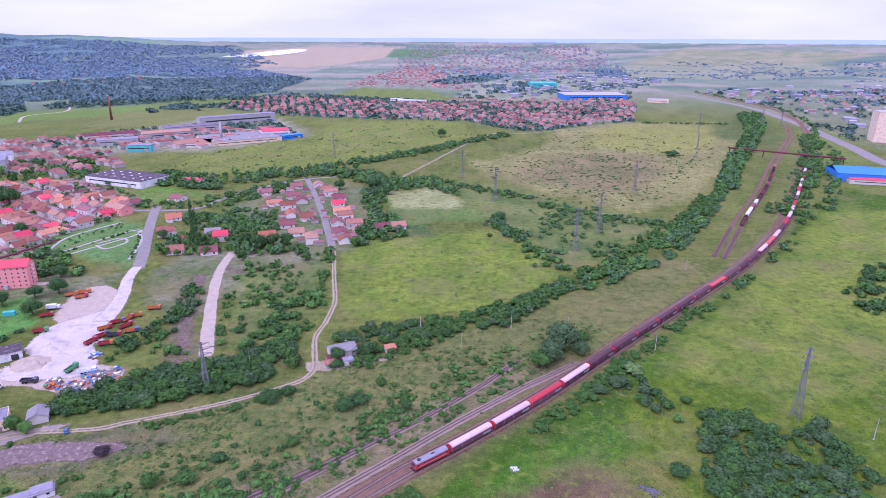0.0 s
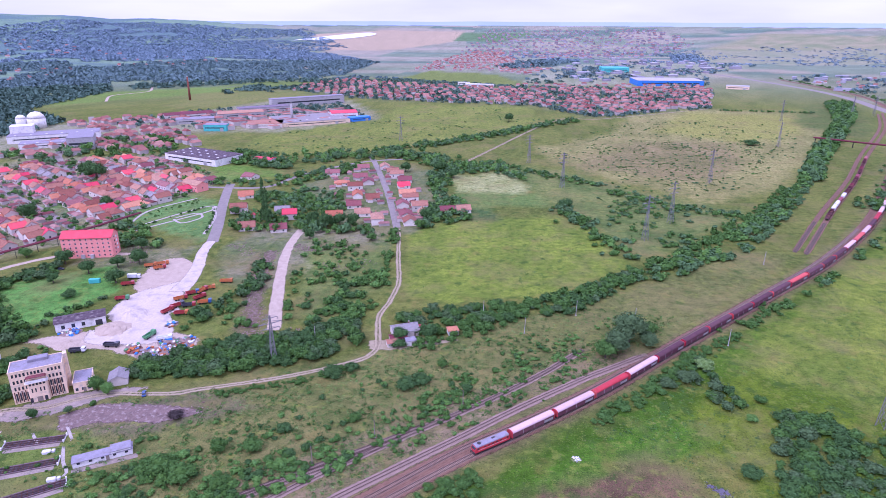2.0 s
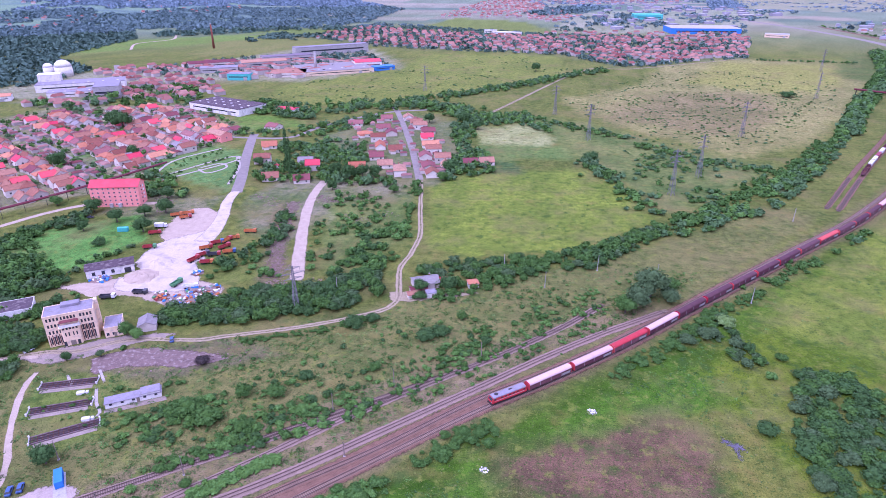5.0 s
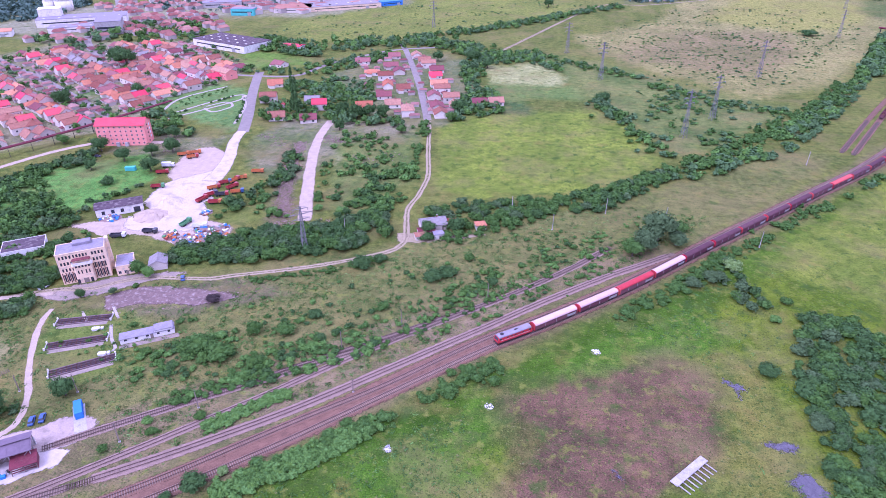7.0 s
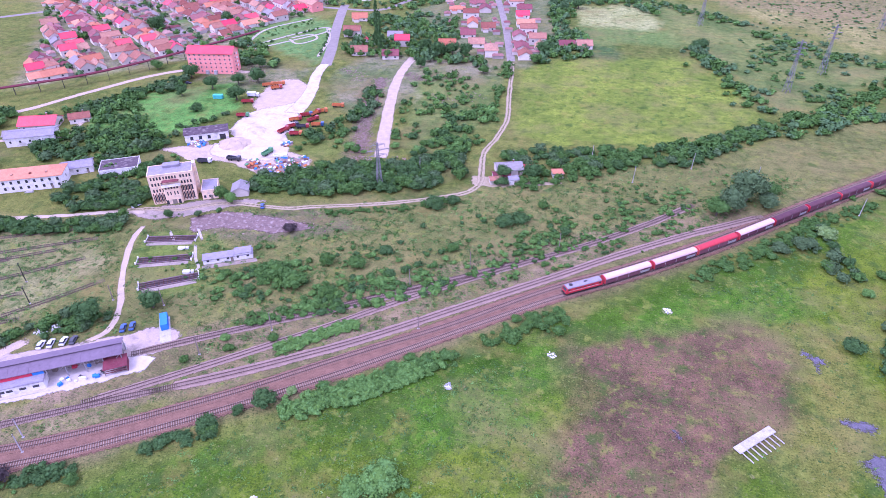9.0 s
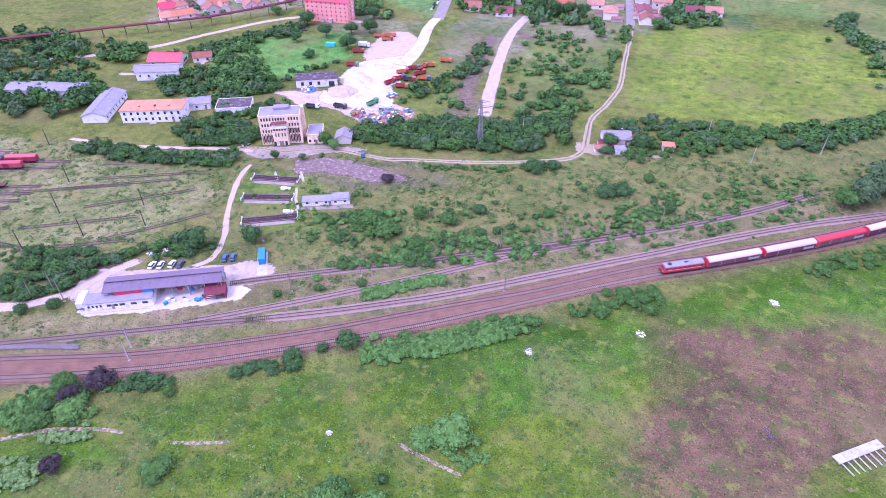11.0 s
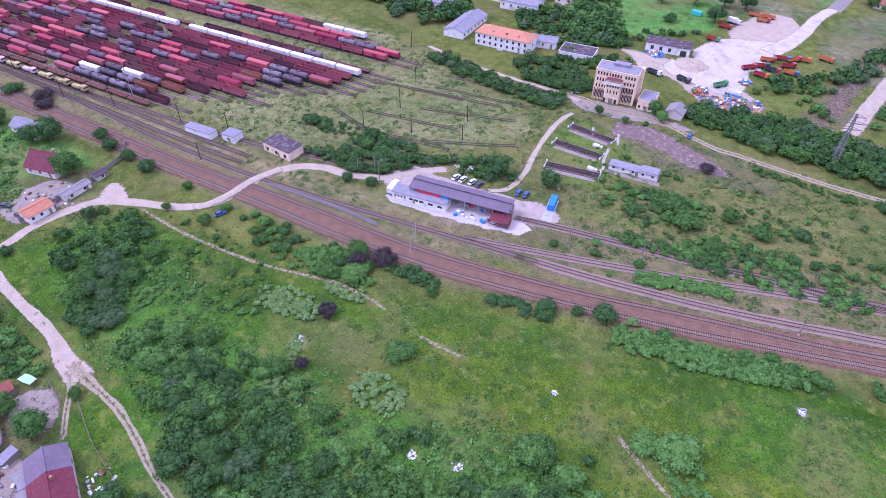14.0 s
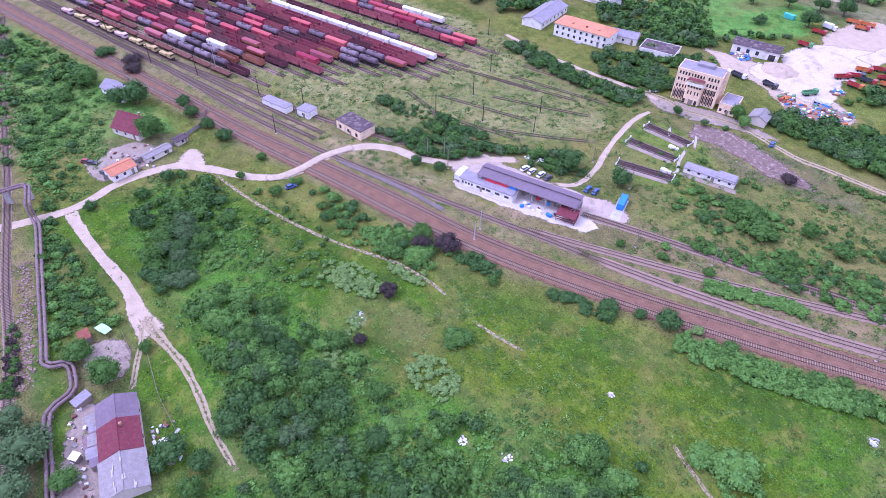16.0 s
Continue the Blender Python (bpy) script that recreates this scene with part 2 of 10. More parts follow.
M_PURPLE = mat("purple_grey_sheet", (0.180, 0.138, 0.170), (0.140, 0.108, 0.132), 6.0, 0.55, bump=0.1)
M_GREYROOF = mat("grey_felt_roof", (0.29, 0.265, 0.305), (0.21, 0.195, 0.222), 3.0, 0.85, bump=0.2, stain=(0.22, 0.2, 0.2))
M_DARKROOF = mat("dark_felt_roof", (0.105, 0.078, 0.088), (0.070, 0.050, 0.060), 3.0, 0.9, bump=0.2, stain=(0.19, 0.16, 0.15))
M_ASBESTOS = mat("corrugated_grey", (0.29, 0.27, 0.265), (0.20, 0.182, 0.180), 1.1, 0.85, bump=0.5, stain=(0.24, 0.19, 0.17))
M_GLASS = mat("window_dark", (0.045, 0.05, 0.06), (0.03, 0.033, 0.04), 1.0, 0.12, bump=0.0, spec=0.6)
M_WOOD = mat("grey_wood", (0.27, 0.22, 0.18), None, 0.8, 0.9)
M_STEEL = mat("galvanised_steel", (0.44, 0.43, 0.43), (0.34, 0.33, 0.33), 1.0, 0.55, 0.5)
M_DARKSTEEL = mat("dark_steel", (0.06, 0.055, 0.055), None, 1.0, 0.6, 0.4)
M_RUST = mat("rusty_steel", (0.17, 0.075, 0.055), (0.11, 0.05, 0.04), 1.2, 0.85, bump=0.3, vary=0.2)
M_PIPE = mat("pipe_wrap", (0.23, 0.165, 0.165), (0.15, 0.105, 0.105), 1.5, 0.7, bump=0.2, stain=(0.10, 0.07, 0.07))
M_BLUE = mat("blue_paint", (0.06, 0.23, 0.62), (0.05, 0.19, 0.52), 2.0, 0.5, bump=0.1)
M_TEAL = mat("teal_paint", (0.10, 0.50, 0.46), None, 3.0, 0.6, bump=0.1)
M_TYRE = mat("tyre_rubber", (0.03, 0.03, 0.03), None, 1.0, 0.9)
M_RUBBLE = mat("rubble", (0.28, 0.195, 0.165), (0.17, 0.12, 0.10), 1.2, 0.95, bump=0.5, island=0.3)
M_LITTER = mat("pale_litter", (0.72, 0.70, 0.70), (0.55, 0.53, 0.53), 0.6, 0.8, bump=0.3, island=0.2)


# ---- building tools ----
class Geo:
    """Collects corners and faces of one mesh."""

    def __init__(self):
        self.v, self.f = [], []

    def quad(self, *pts):
        i = len(self.v)
        self.v += [tuple(p) for p in pts]
        self.f.append(tuple(range(i, i + len(pts))))
        return self

    def box(self, x, y, z, sx, sy, sz, rot=0.0, chamfer=0.0):
        """A box whose base's middle is (x, y, z); rot in degrees about z; chamfer bevels its upright and upper edges."""
        c, s = math.cos(radians(rot)), math.sin(radians(rot))
        i = len(self.v)
        k = chamfer
        rings = [(sx, sy, 0.0, k), (sx, sy, sz - k, k), (sx - 2 * k, sy - 2 * k, sz, k * 0.4)] if k else [(sx, sy, 0.0, 0), (sx, sy, sz, 0)]
        n = 8 if k else 4
        for ax, ay, h, q in rings:
            hx, hy = ax / 2, ay / 2
            if k:
                p = [(-hx + q, -hy), (hx - q, -hy), (hx, -hy + q), (hx, hy - q), (hx - q, hy), (-hx + q, hy), (-hx, hy - q), (-hx, -hy + q)]
            else:
                p = [(-hx, -hy), (hx, -hy), (hx, hy), (-hx, hy)]
            self.v += [(x + a * c - b * s, y + a * s + b * c, z + h) for a, b in p]
        for r in range(len(rings) - 1):
            for j in range(n):
                a, b = i + r * n + j, i + r * n + (j + 1) % n
                self.f.append((a, b, b + n, a + n))
        self.f.append(tuple(i + (len(rings) - 1) * n + j for j in range(n)))
        self.f.append(tuple(i + n - 1 - j for j in range(n)))
        return self

    def bar(self, a, b, w):
        """A square bar from a to b."""
        a, b = Vector(a), Vector(b)
        d = (b - a).normalized()
        u = d.cross(Vector((0, 0, 1)))
        u = (u if u.length > 0.01 else Vector((1, 0, 0))).normalized() * w / 2
        w2 = d.cross(u).normalized() * w / 2
        i = len(self.v)
        for p in (a, b):
            self.v += [tuple(p + s * u + t * w2) for s, t in ((-1, -1), (1, -1), (1, 1), (-1, 1))]
        self.f += [(i + j, i + (j + 1) % 4, i + 4 + (j + 1) % 4, i + 4 + j) for j in range(4)]
        self.f += [(i + 3, i + 2, i + 1, i), (i + 4, i + 5, i + 6, i + 7)]
        return self

    def tube(self, pts, r, n=10):
        """A round tube along points, closed at both ends."""
        pts = [Vector(p) for p in pts]
        i = len(self.v)
        for j, p in enumerate(pts):
            d = (pts[min(j + 1, len(pts) - 1)] - pts[max(j - 1, 0)]).normalized()
            u = d.cross(Vector((0, 0, 1)))
            u = (u if u.length > 0.05 else d.cross(Vector((0, 1, 0)))).normalized()
            w = u.cross(d)
            rr = r[j] if isinstance(r, (list, tuple)) else r
            self.v += [tuple(p + rr * (math.cos(6.2832 * k / n) * u + math.sin(6.2832 * k / n) * w)) for k in range(n)]
        for j in range(len(pts) - 1):
            for k in range(n):
                a, b = i + j * n + k, i + j * n + (k + 1) % n
                self.f.append((a, b, b + n, a + n))
        self.f.append(tuple(i + n - 1 - k for k in range(n)))
        e = i + (len(pts) - 1) * n
        self.f.append(tuple(e + k for k in range(n)))
        return self

    def gable(self, sx, sy, z, rise, over=0.4, thick=0.18, ridge=True):
        """Two thick roof slopes with the ridge along x, eaves at height z over walls of sx by sy."""
        hx, hy = sx / 2 + over, sy / 2
        k = rise / hy
        for s in (-1, 1):
            y1, z1 = s * (hy + over), z - over * k
            a = [(-hx, y1, z1), (hx, y1, z1), (hx, 0, z + rise), (-hx, 0, z + rise)]
            b = [(p[0], p[1], p[2] + thick) for p in a]
            i = len(self.v)
            self.v += a + b
            self.f += [(i, i + 1, i + 2, i + 3), (i + 7, i + 6, i + 5, i + 4)]
            self.f += [(i + j, i + 4 + j, i + 4 + (j + 1) % 4, i + (j + 1) % 4) for j in range(4)]
        if ridge:
            self.box(0, 0, z + rise + thick * 0.8, 2 * hx, 0.35, 0.14)
        return self

    def hip(self, sx, sy, z, rise, over=0.5, thick=0.16):
        """A hipped roof, its ridge along x."""
        hx, hy = sx / 2 + over, sy / 2 + over
        r = max(hx - hy, 0.3)
        i = len(self.v)
        self.v += [(-hx, -hy, z), (hx, -hy, z), (hx, hy, z), (-hx, hy, z)]
        self.v += [(-hx, -hy, z + thick), (hx, -hy, z + thick), (hx, hy, z + thick), (-hx, hy, z + thick), (-r, 0, z + rise), (r, 0, z + rise)]
        self.f += [(i + 3, i + 2, i + 1, i)] + [(i + j, i + (j + 1) % 4, i + 4 + (j + 1) % 4, i + 4 + j) for j in range(4)]
        self.f += [(i + 4, i + 5, i + 9, i + 8), (i + 6, i + 7, i + 8, i + 9), (i + 5, i + 6, i + 9), (i + 7, i + 4, i + 8)]
        return self

    def gable_walls(self, sx, sy, h, rise):
        """Four walls, the two end walls running up into the gable."""
        hx, hy = sx / 2, sy / 2
        i = len(self.v)
        self.v += [(-hx, -hy, 0), (hx, -hy, 0), (hx, hy, 0), (-hx, hy, 0), (-hx, -hy, h), (hx, -hy, h), (hx, hy, h), (-hx, hy, h), (-hx, 0, h + rise), (hx, 0, h + rise)]
        self.f += [(i, i + 1, i + 5, i + 4), (i + 2, i + 3, i + 7, i + 6), (i + 1, i + 2, i + 6, i + 9, i + 5), (i + 3, i, i + 4, i + 8, i + 7), (i + 3, i + 2, i + 1, i)]
        return self

    def mesh(self, name, material, smooth=False):
        me = bpy.data.meshes.new(name)
        me.from_pydata(self.v, [], self.f)
        me.materials.append(material)
        if smooth:
            me.polygons.foreach_set("use_smooth", [True] * len(me.polygons))
        me.update()
        return me


def part(name, geo, material, parent=None, label="", at=None, smooth=False):
    """One mesh object under a thing or part; geo is a Geo or a finished mesh."""
    me = geo if isinstance(geo, bpy.types.Mesh) else geo.mesh(name, material, smooth)
    ob = new(name, me)
    if parent:
        ob.parent = parent
    if at is not None:
        ob.matrix_basis = at
    return tagged(ob, label)


def thing(name, label, category, x=0.0, y=0.0, z=0.0, rot=0.0, group="", kind=""):
    """An empty at the base of a thing, which its parts hang under."""
    ob = new(name)
    ob.empty_display_size = 0.5
    ob.matrix_basis = pose(x, y, z, 0, 0, rot)
    return tagged(ob, label, category, group, kind)


def array_mesh(name, verts, faces, materials, index=None):
    """A mesh from arrays of corners and of three- or four-cornered faces."""
    verts, faces = np.asarray(verts, np.float32), np.asarray(faces, np.int32)
    me = bpy.data.meshes.new(name)
    n, k = faces.shape
    me.vertices.add(len(verts))
    me.vertices.foreach_set("co", verts.ravel())
    me.loops.add(n * k)
    me.loops.foreach_set("vertex_index", faces.ravel())
    me.polygons.add(n)
    me.polygons.foreach_set("loop_start", np.arange(0, n * k, k, dtype=np.int32))
    me.polygons.foreach_set("loop_total", np.full(n, k, dtype=np.int32))
    for m in materials:
        me.materials.append(m)
    if index is not None:
        me.polygons.foreach_set("material_index", np.asarray(index, np.int32))
    me.update(calc_edges=True)
    return me


def smooth_line(pts, step):
    """Points every step metres along a smooth curve through pts (two or three numbers each)."""
    p = np.array(pts, float)
    p = np.vstack([2 * p[0] - p[1], p, 2 * p[-1] - p[-2]])
    out = []
    for i in range(1, len(p) - 2):
        n = max(int(np.linalg.norm(p[i + 1] - p[i]) / step), 1)
        t = np.linspace(0, 1, n, endpoint=False)[:, None]
        a, b, c, d = p[i - 1], p[i], p[i + 1], p[i + 2]
        out.append(0.5 * (2 * b + (c - a) * t + (2 * a - 5 * b + 4 * c - d) * t**2 + (3 * b - a - 3 * c + d) * t**3))
    out.append(p[-2][None])
    return np.vstack(out)


def even_line(pts, step):
    """The same, with the points at equal distances."""
    q = smooth_line(pts, min(step, 2.0))
    s = np.r_[0, np.cumsum(np.linalg.norm(np.diff(q, axis=0), axis=1))]
    t = np.arange(0, s[-1], step)
    return np.stack([np.interp(t, s, q[:, k]) for k in range(q.shape[1])], 1)


def sides(q):
    """The unit normal to the left at each point of a line in the plan."""
    d = np.gradient(q[:, :2], axis=0)
    d /= np.linalg.norm(d, axis=1)[:, None]
    return np.stack([-d[:, 1], d[:, 0]], 1)


def shifted(pts, off, step=10.0):
    q = even_line(pts, step)
    return q[:, :2] + sides(q) * off


def vnoise(x, y, size, seed=0):
    """Smooth noise from 0 to 1 over the plan."""
    x, y = np.asarray(x, float) / size, np.asarray(y, float) / size
    i, j = np.floor(x).astype(np.int64), np.floor(y).astype(np.int64)
    fx, fy = x - i, y - j
    fx, fy = fx * fx * (3 - 2 * fx), fy * fy * (3 - 2 * fy)

    def h(a, b):
        k = (a * 374761393 + b * 668265263 + seed * 1442695041) & 0xFFFFFFFF
        k = ((k ^ (k >> 13)) * 1274126177) & 0xFFFFFFFF
        return ((k ^ (k >> 16)) & 0xFFFF) / 65535.0

    return (h(i, j) * (1 - fx) + h(i + 1, j) * fx) * (1 - fy) + (h(i, j + 1) * (1 - fx) + h(i + 1, j + 1) * fx) * fy


def inside(poly, x, y):
    """Which points of the plan lie in a polygon."""
    r = np.zeros(np.shape(x), bool)
    n = len(poly)
    for k in range(n):
        (x1, y1), (x2, y2) = poly[k], poly[(k + 1) % n]
        if y1 == y2:
            continue
        r ^= ((y1 > y) != (y2 > y)) & (x < (x2 - x1) * (y - y1) / (y2 - y1) + x1)
    return r


def near_line(pts, x, y, reach):
    """How far each point of the plan is from a line, up to about reach."""
    q = smooth_line(pts, 4.0)
    d = np.full(np.shape(x), 1e9)
    m = (x > q[:, 0].min() - reach) & (x < q[:, 0].max() + reach) & (y > q[:, 1].min() - reach) & (y < q[:, 1].max() + reach)
    px, py = x[m], y[m]
    best = np.full(px.shape, 1e9)
    for a, b in q[:, :2]:
        best = np.minimum(best, (px - a) ** 2 + (py - b) ** 2)
    d[m] = np.sqrt(best)
    return d


def ribbon(name, pts, width, z, material, rough_edge=0.25, step=2.0, parent=None, crown=0.0, label="", seed=3, mid=0.0, worn=0.0):
    """A strip of ground along a line, with uneven edges; width is a number or one for each point."""
    if isinstance(width, (list, tuple)):
        q = smooth_line([(*p, w) for p, w in zip(pts, width)], step)
        w = q[:, 2]
    else:
        q = smooth_line(pts, step)
        w = np.full(len(q), float(width))
    nrm = sides(q)
    rough_edge = rough_edge * np.minimum(1.0, 3.0 / w)
    e1 = w / 2 * (1 + rough_edge * (vnoise(q[:, 0], q[:, 1], 5.0, seed) - 0.5) * 2)
    e2 = w / 2 * (1 + rough_edge * (vnoise(q[:, 0], q[:, 1], 4.0, seed + 9) - 0.5) * 2)
    v, wear = [], []
    for f, soft in ((-1.1, 1.0), (-0.72, 0.12), (0, mid), (0.72, 0.12), (1.1, 1.0)):
        e = e1 if f < 0 else e2
        p = q[:, :2] + nrm * (e * f)[:, None]
        v.append(np.c_[p, np.full(len(q), z * (0.15 if abs(f) > 1 else 1) + (crown if f == 0 else 0))])
        ends = np.clip(1 - np.minimum(np.arange(len(q)), np.arange(len(q))[::-1]) / 2.5, 0, 1)
        wear.append(np.maximum(np.maximum(soft, worn), ends))
    n = len(q)
    v, wear = np.vstack(v), np.concatenate(wear)
    i = np.arange(n - 1)
    faces = np.vstack([np.stack([k * n + i + 1, k * n + i, (k + 1) * n + i, (k + 1) * n + i + 1], 1) for k in range(4)])
    me = array_mesh(name, v, faces, [material])
    me.attributes.new("wear", "FLOAT", "POINT").data.foreach_set("value", wear.astype(np.float32))
    return part(name, me, material, parent, label)


def patch(name, poly, z, material, edge=1.5, step=1.5, seed=5, kind="structure", label="", category=""):
    """A flat piece of ground that thins out towards its uneven outline."""
    q = smooth_line(list(poly) + [poly[0]], 2.0)[:-1]
    gx = np.arange(q[:, 0].min() - 3, q[:, 0].max() + 3, step)
    gy = np.arange(q[:, 1].min() - 3, q[:, 1].max() + 3, step)
    X, Y = np.meshgrid(gx, gy)
    x, y = X.ravel(), Y.ravel()
    sx, sy = x + edge * (vnoise(x, y, 6.0, seed) - 0.5), y + edge * (vnoise(x, y, 6.0, seed + 3) - 0.5)
    hit = inside([tuple(p) for p in q], sx, sy)
    best = np.full(x.shape, 1e9)
    for a, b in q:
        best = np.minimum(best, (sx - a) ** 2 + (sy - b) ** 2)
    wear = np.where(hit, np.clip(1 - np.sqrt(best) / max(edge, step), 0.12, 1), 1.0)
    nx = len(gx)
    i = np.arange((nx - 1) * (len(gy) - 1))
    a = (i // (nx - 1)) * nx + i % (nx - 1)
    faces = np.stack([a, a + 1, a + nx + 1, a + nx], 1)
    faces = faces[hit[faces].any(1)]
    me = array_mesh(name, np.c_[x, y, np.full(len(x), z)], faces, [material])
    me.attributes.new("wear", "FLOAT", "POINT").data.foreach_set("value", wear.astype(np.float32))
    return tagged(new(name, me), label, category, kind=kind)


def facing(a, b, depth):
    """Middle, length and turn of a building whose front wall runs from a to b, with its depth to the left of that."""
    d = Vector((b[0] - a[0], b[1] - a[1]))
    n = Vector((-d.y, d.x)).normalized()
    m = (Vector(a) + Vector(b)) / 2 + n * depth / 2
    return m.x, m.y, d.length, math.degrees(math.atan2(d.y, d.x))


# ---- plan of the railway, in metres ----
T1 = [(-560, -165), (-433, -95), (-378, -65), (-330, -38.5), (-289, -15.5), (-255, 3), (-231, 17), (-204, 33), (-175.5, 49), (-158.5, 60), (-142.5, 70.7), (-127.5, 82.3), (-105, 101), (-82, 121.5), (-66, 137), (-24, 178),
      (1, 199), (38, 233), (85, 282), (147, 345), (212, 413), (292, 518), (396, 687), (505, 872), (610, 1067), (690, 1264), (740, 1500), (720, 1900)]
T2 = [(-560, -158), (-433, -88), (-330, -32), (-289, -9.5), (-255, 9), (-238, 19.5), (-210.4, 37), (-188.4, 50.2), (-173.8, 58.6), (-159.4, 67), (-147.8, 74.7), (-132.4, 86.2), (-109, 105.3), (-90, 122.8), (-76, 135.6), (-54, 155), (-24, 185), (1, 206), (38, 240), (82, 286), (142, 348),
      (206, 416), (286, 521), (390, 690), (499, 875), (604, 1069)]
T3 = [(-440, -78), (-361, -36), (-317, -13), (-275, 7), (-246, 22.6), (-225, 34.8), (-207, 46.4), (-182.8, 63), (-156.4, 81.9), (-142, 92.3), (-131.9, 99.2), (-114.5, 111.8), (-100.6, 122.6), (-84.2, 136), (-70, 149), (-56.5, 162), (-36.7, 181), (-22.5, 194.5), (0, 216.5), (28, 241.5), (42.5, 253), (60, 267)]
T4 = [(-152, 87), (-144, 94.2), (-128.3, 109), (-119.7, 117.2), (-106.9, 129.8), (-92.6, 144), (-81.5, 156), (-70, 168), (-58.8, 178.5), (-51, 186)]
T5 = [(-151.8, 109.3), (-138.8, 119.7), (-128.9, 127.4), (-114, 138.6), (-98, 150), (-88, 158.2), (-71.8, 170), (-60, 178.8), (-50.5, 186.5), (-42.5, 194), (-32.5, 203), (-21.8, 212.3), (-12.9, 220.5), (10, 244), (30, 268)]
T6 = [(-107, 143.6), (-90, 158), (-72, 172.5), (-60, 181.5), (-48, 191.5), (-38, 200)]
T7 = [(-450, -78), (-366, -34), (-330, -12), (-297, 10), (-269, 28), (-246, 44), (-222, 64), (-200, 84)]
TW = [(-420, -92), (-306, -84), (-247, -79), (-193, -76), (-158, -73), (-100, -72), (-40, -74)]
T_FAR = [(196, 421), (258, 524), (334, 644), (417, 787), (548, 1003), (640, 1190)]
ALONG, ACROSS = Vector((-0.862, -0.507)), Vector((-0.507, 0.862))

RUTS = [[(-148, 42), (-129, 56), (-108, 74), (-87, 91), (-67, 109), (-45, 128), (-20, 147)], [(-127, 61), (-106, 76), (-84, 97), (-57, 120), (-30, 140), (10, 172)]]

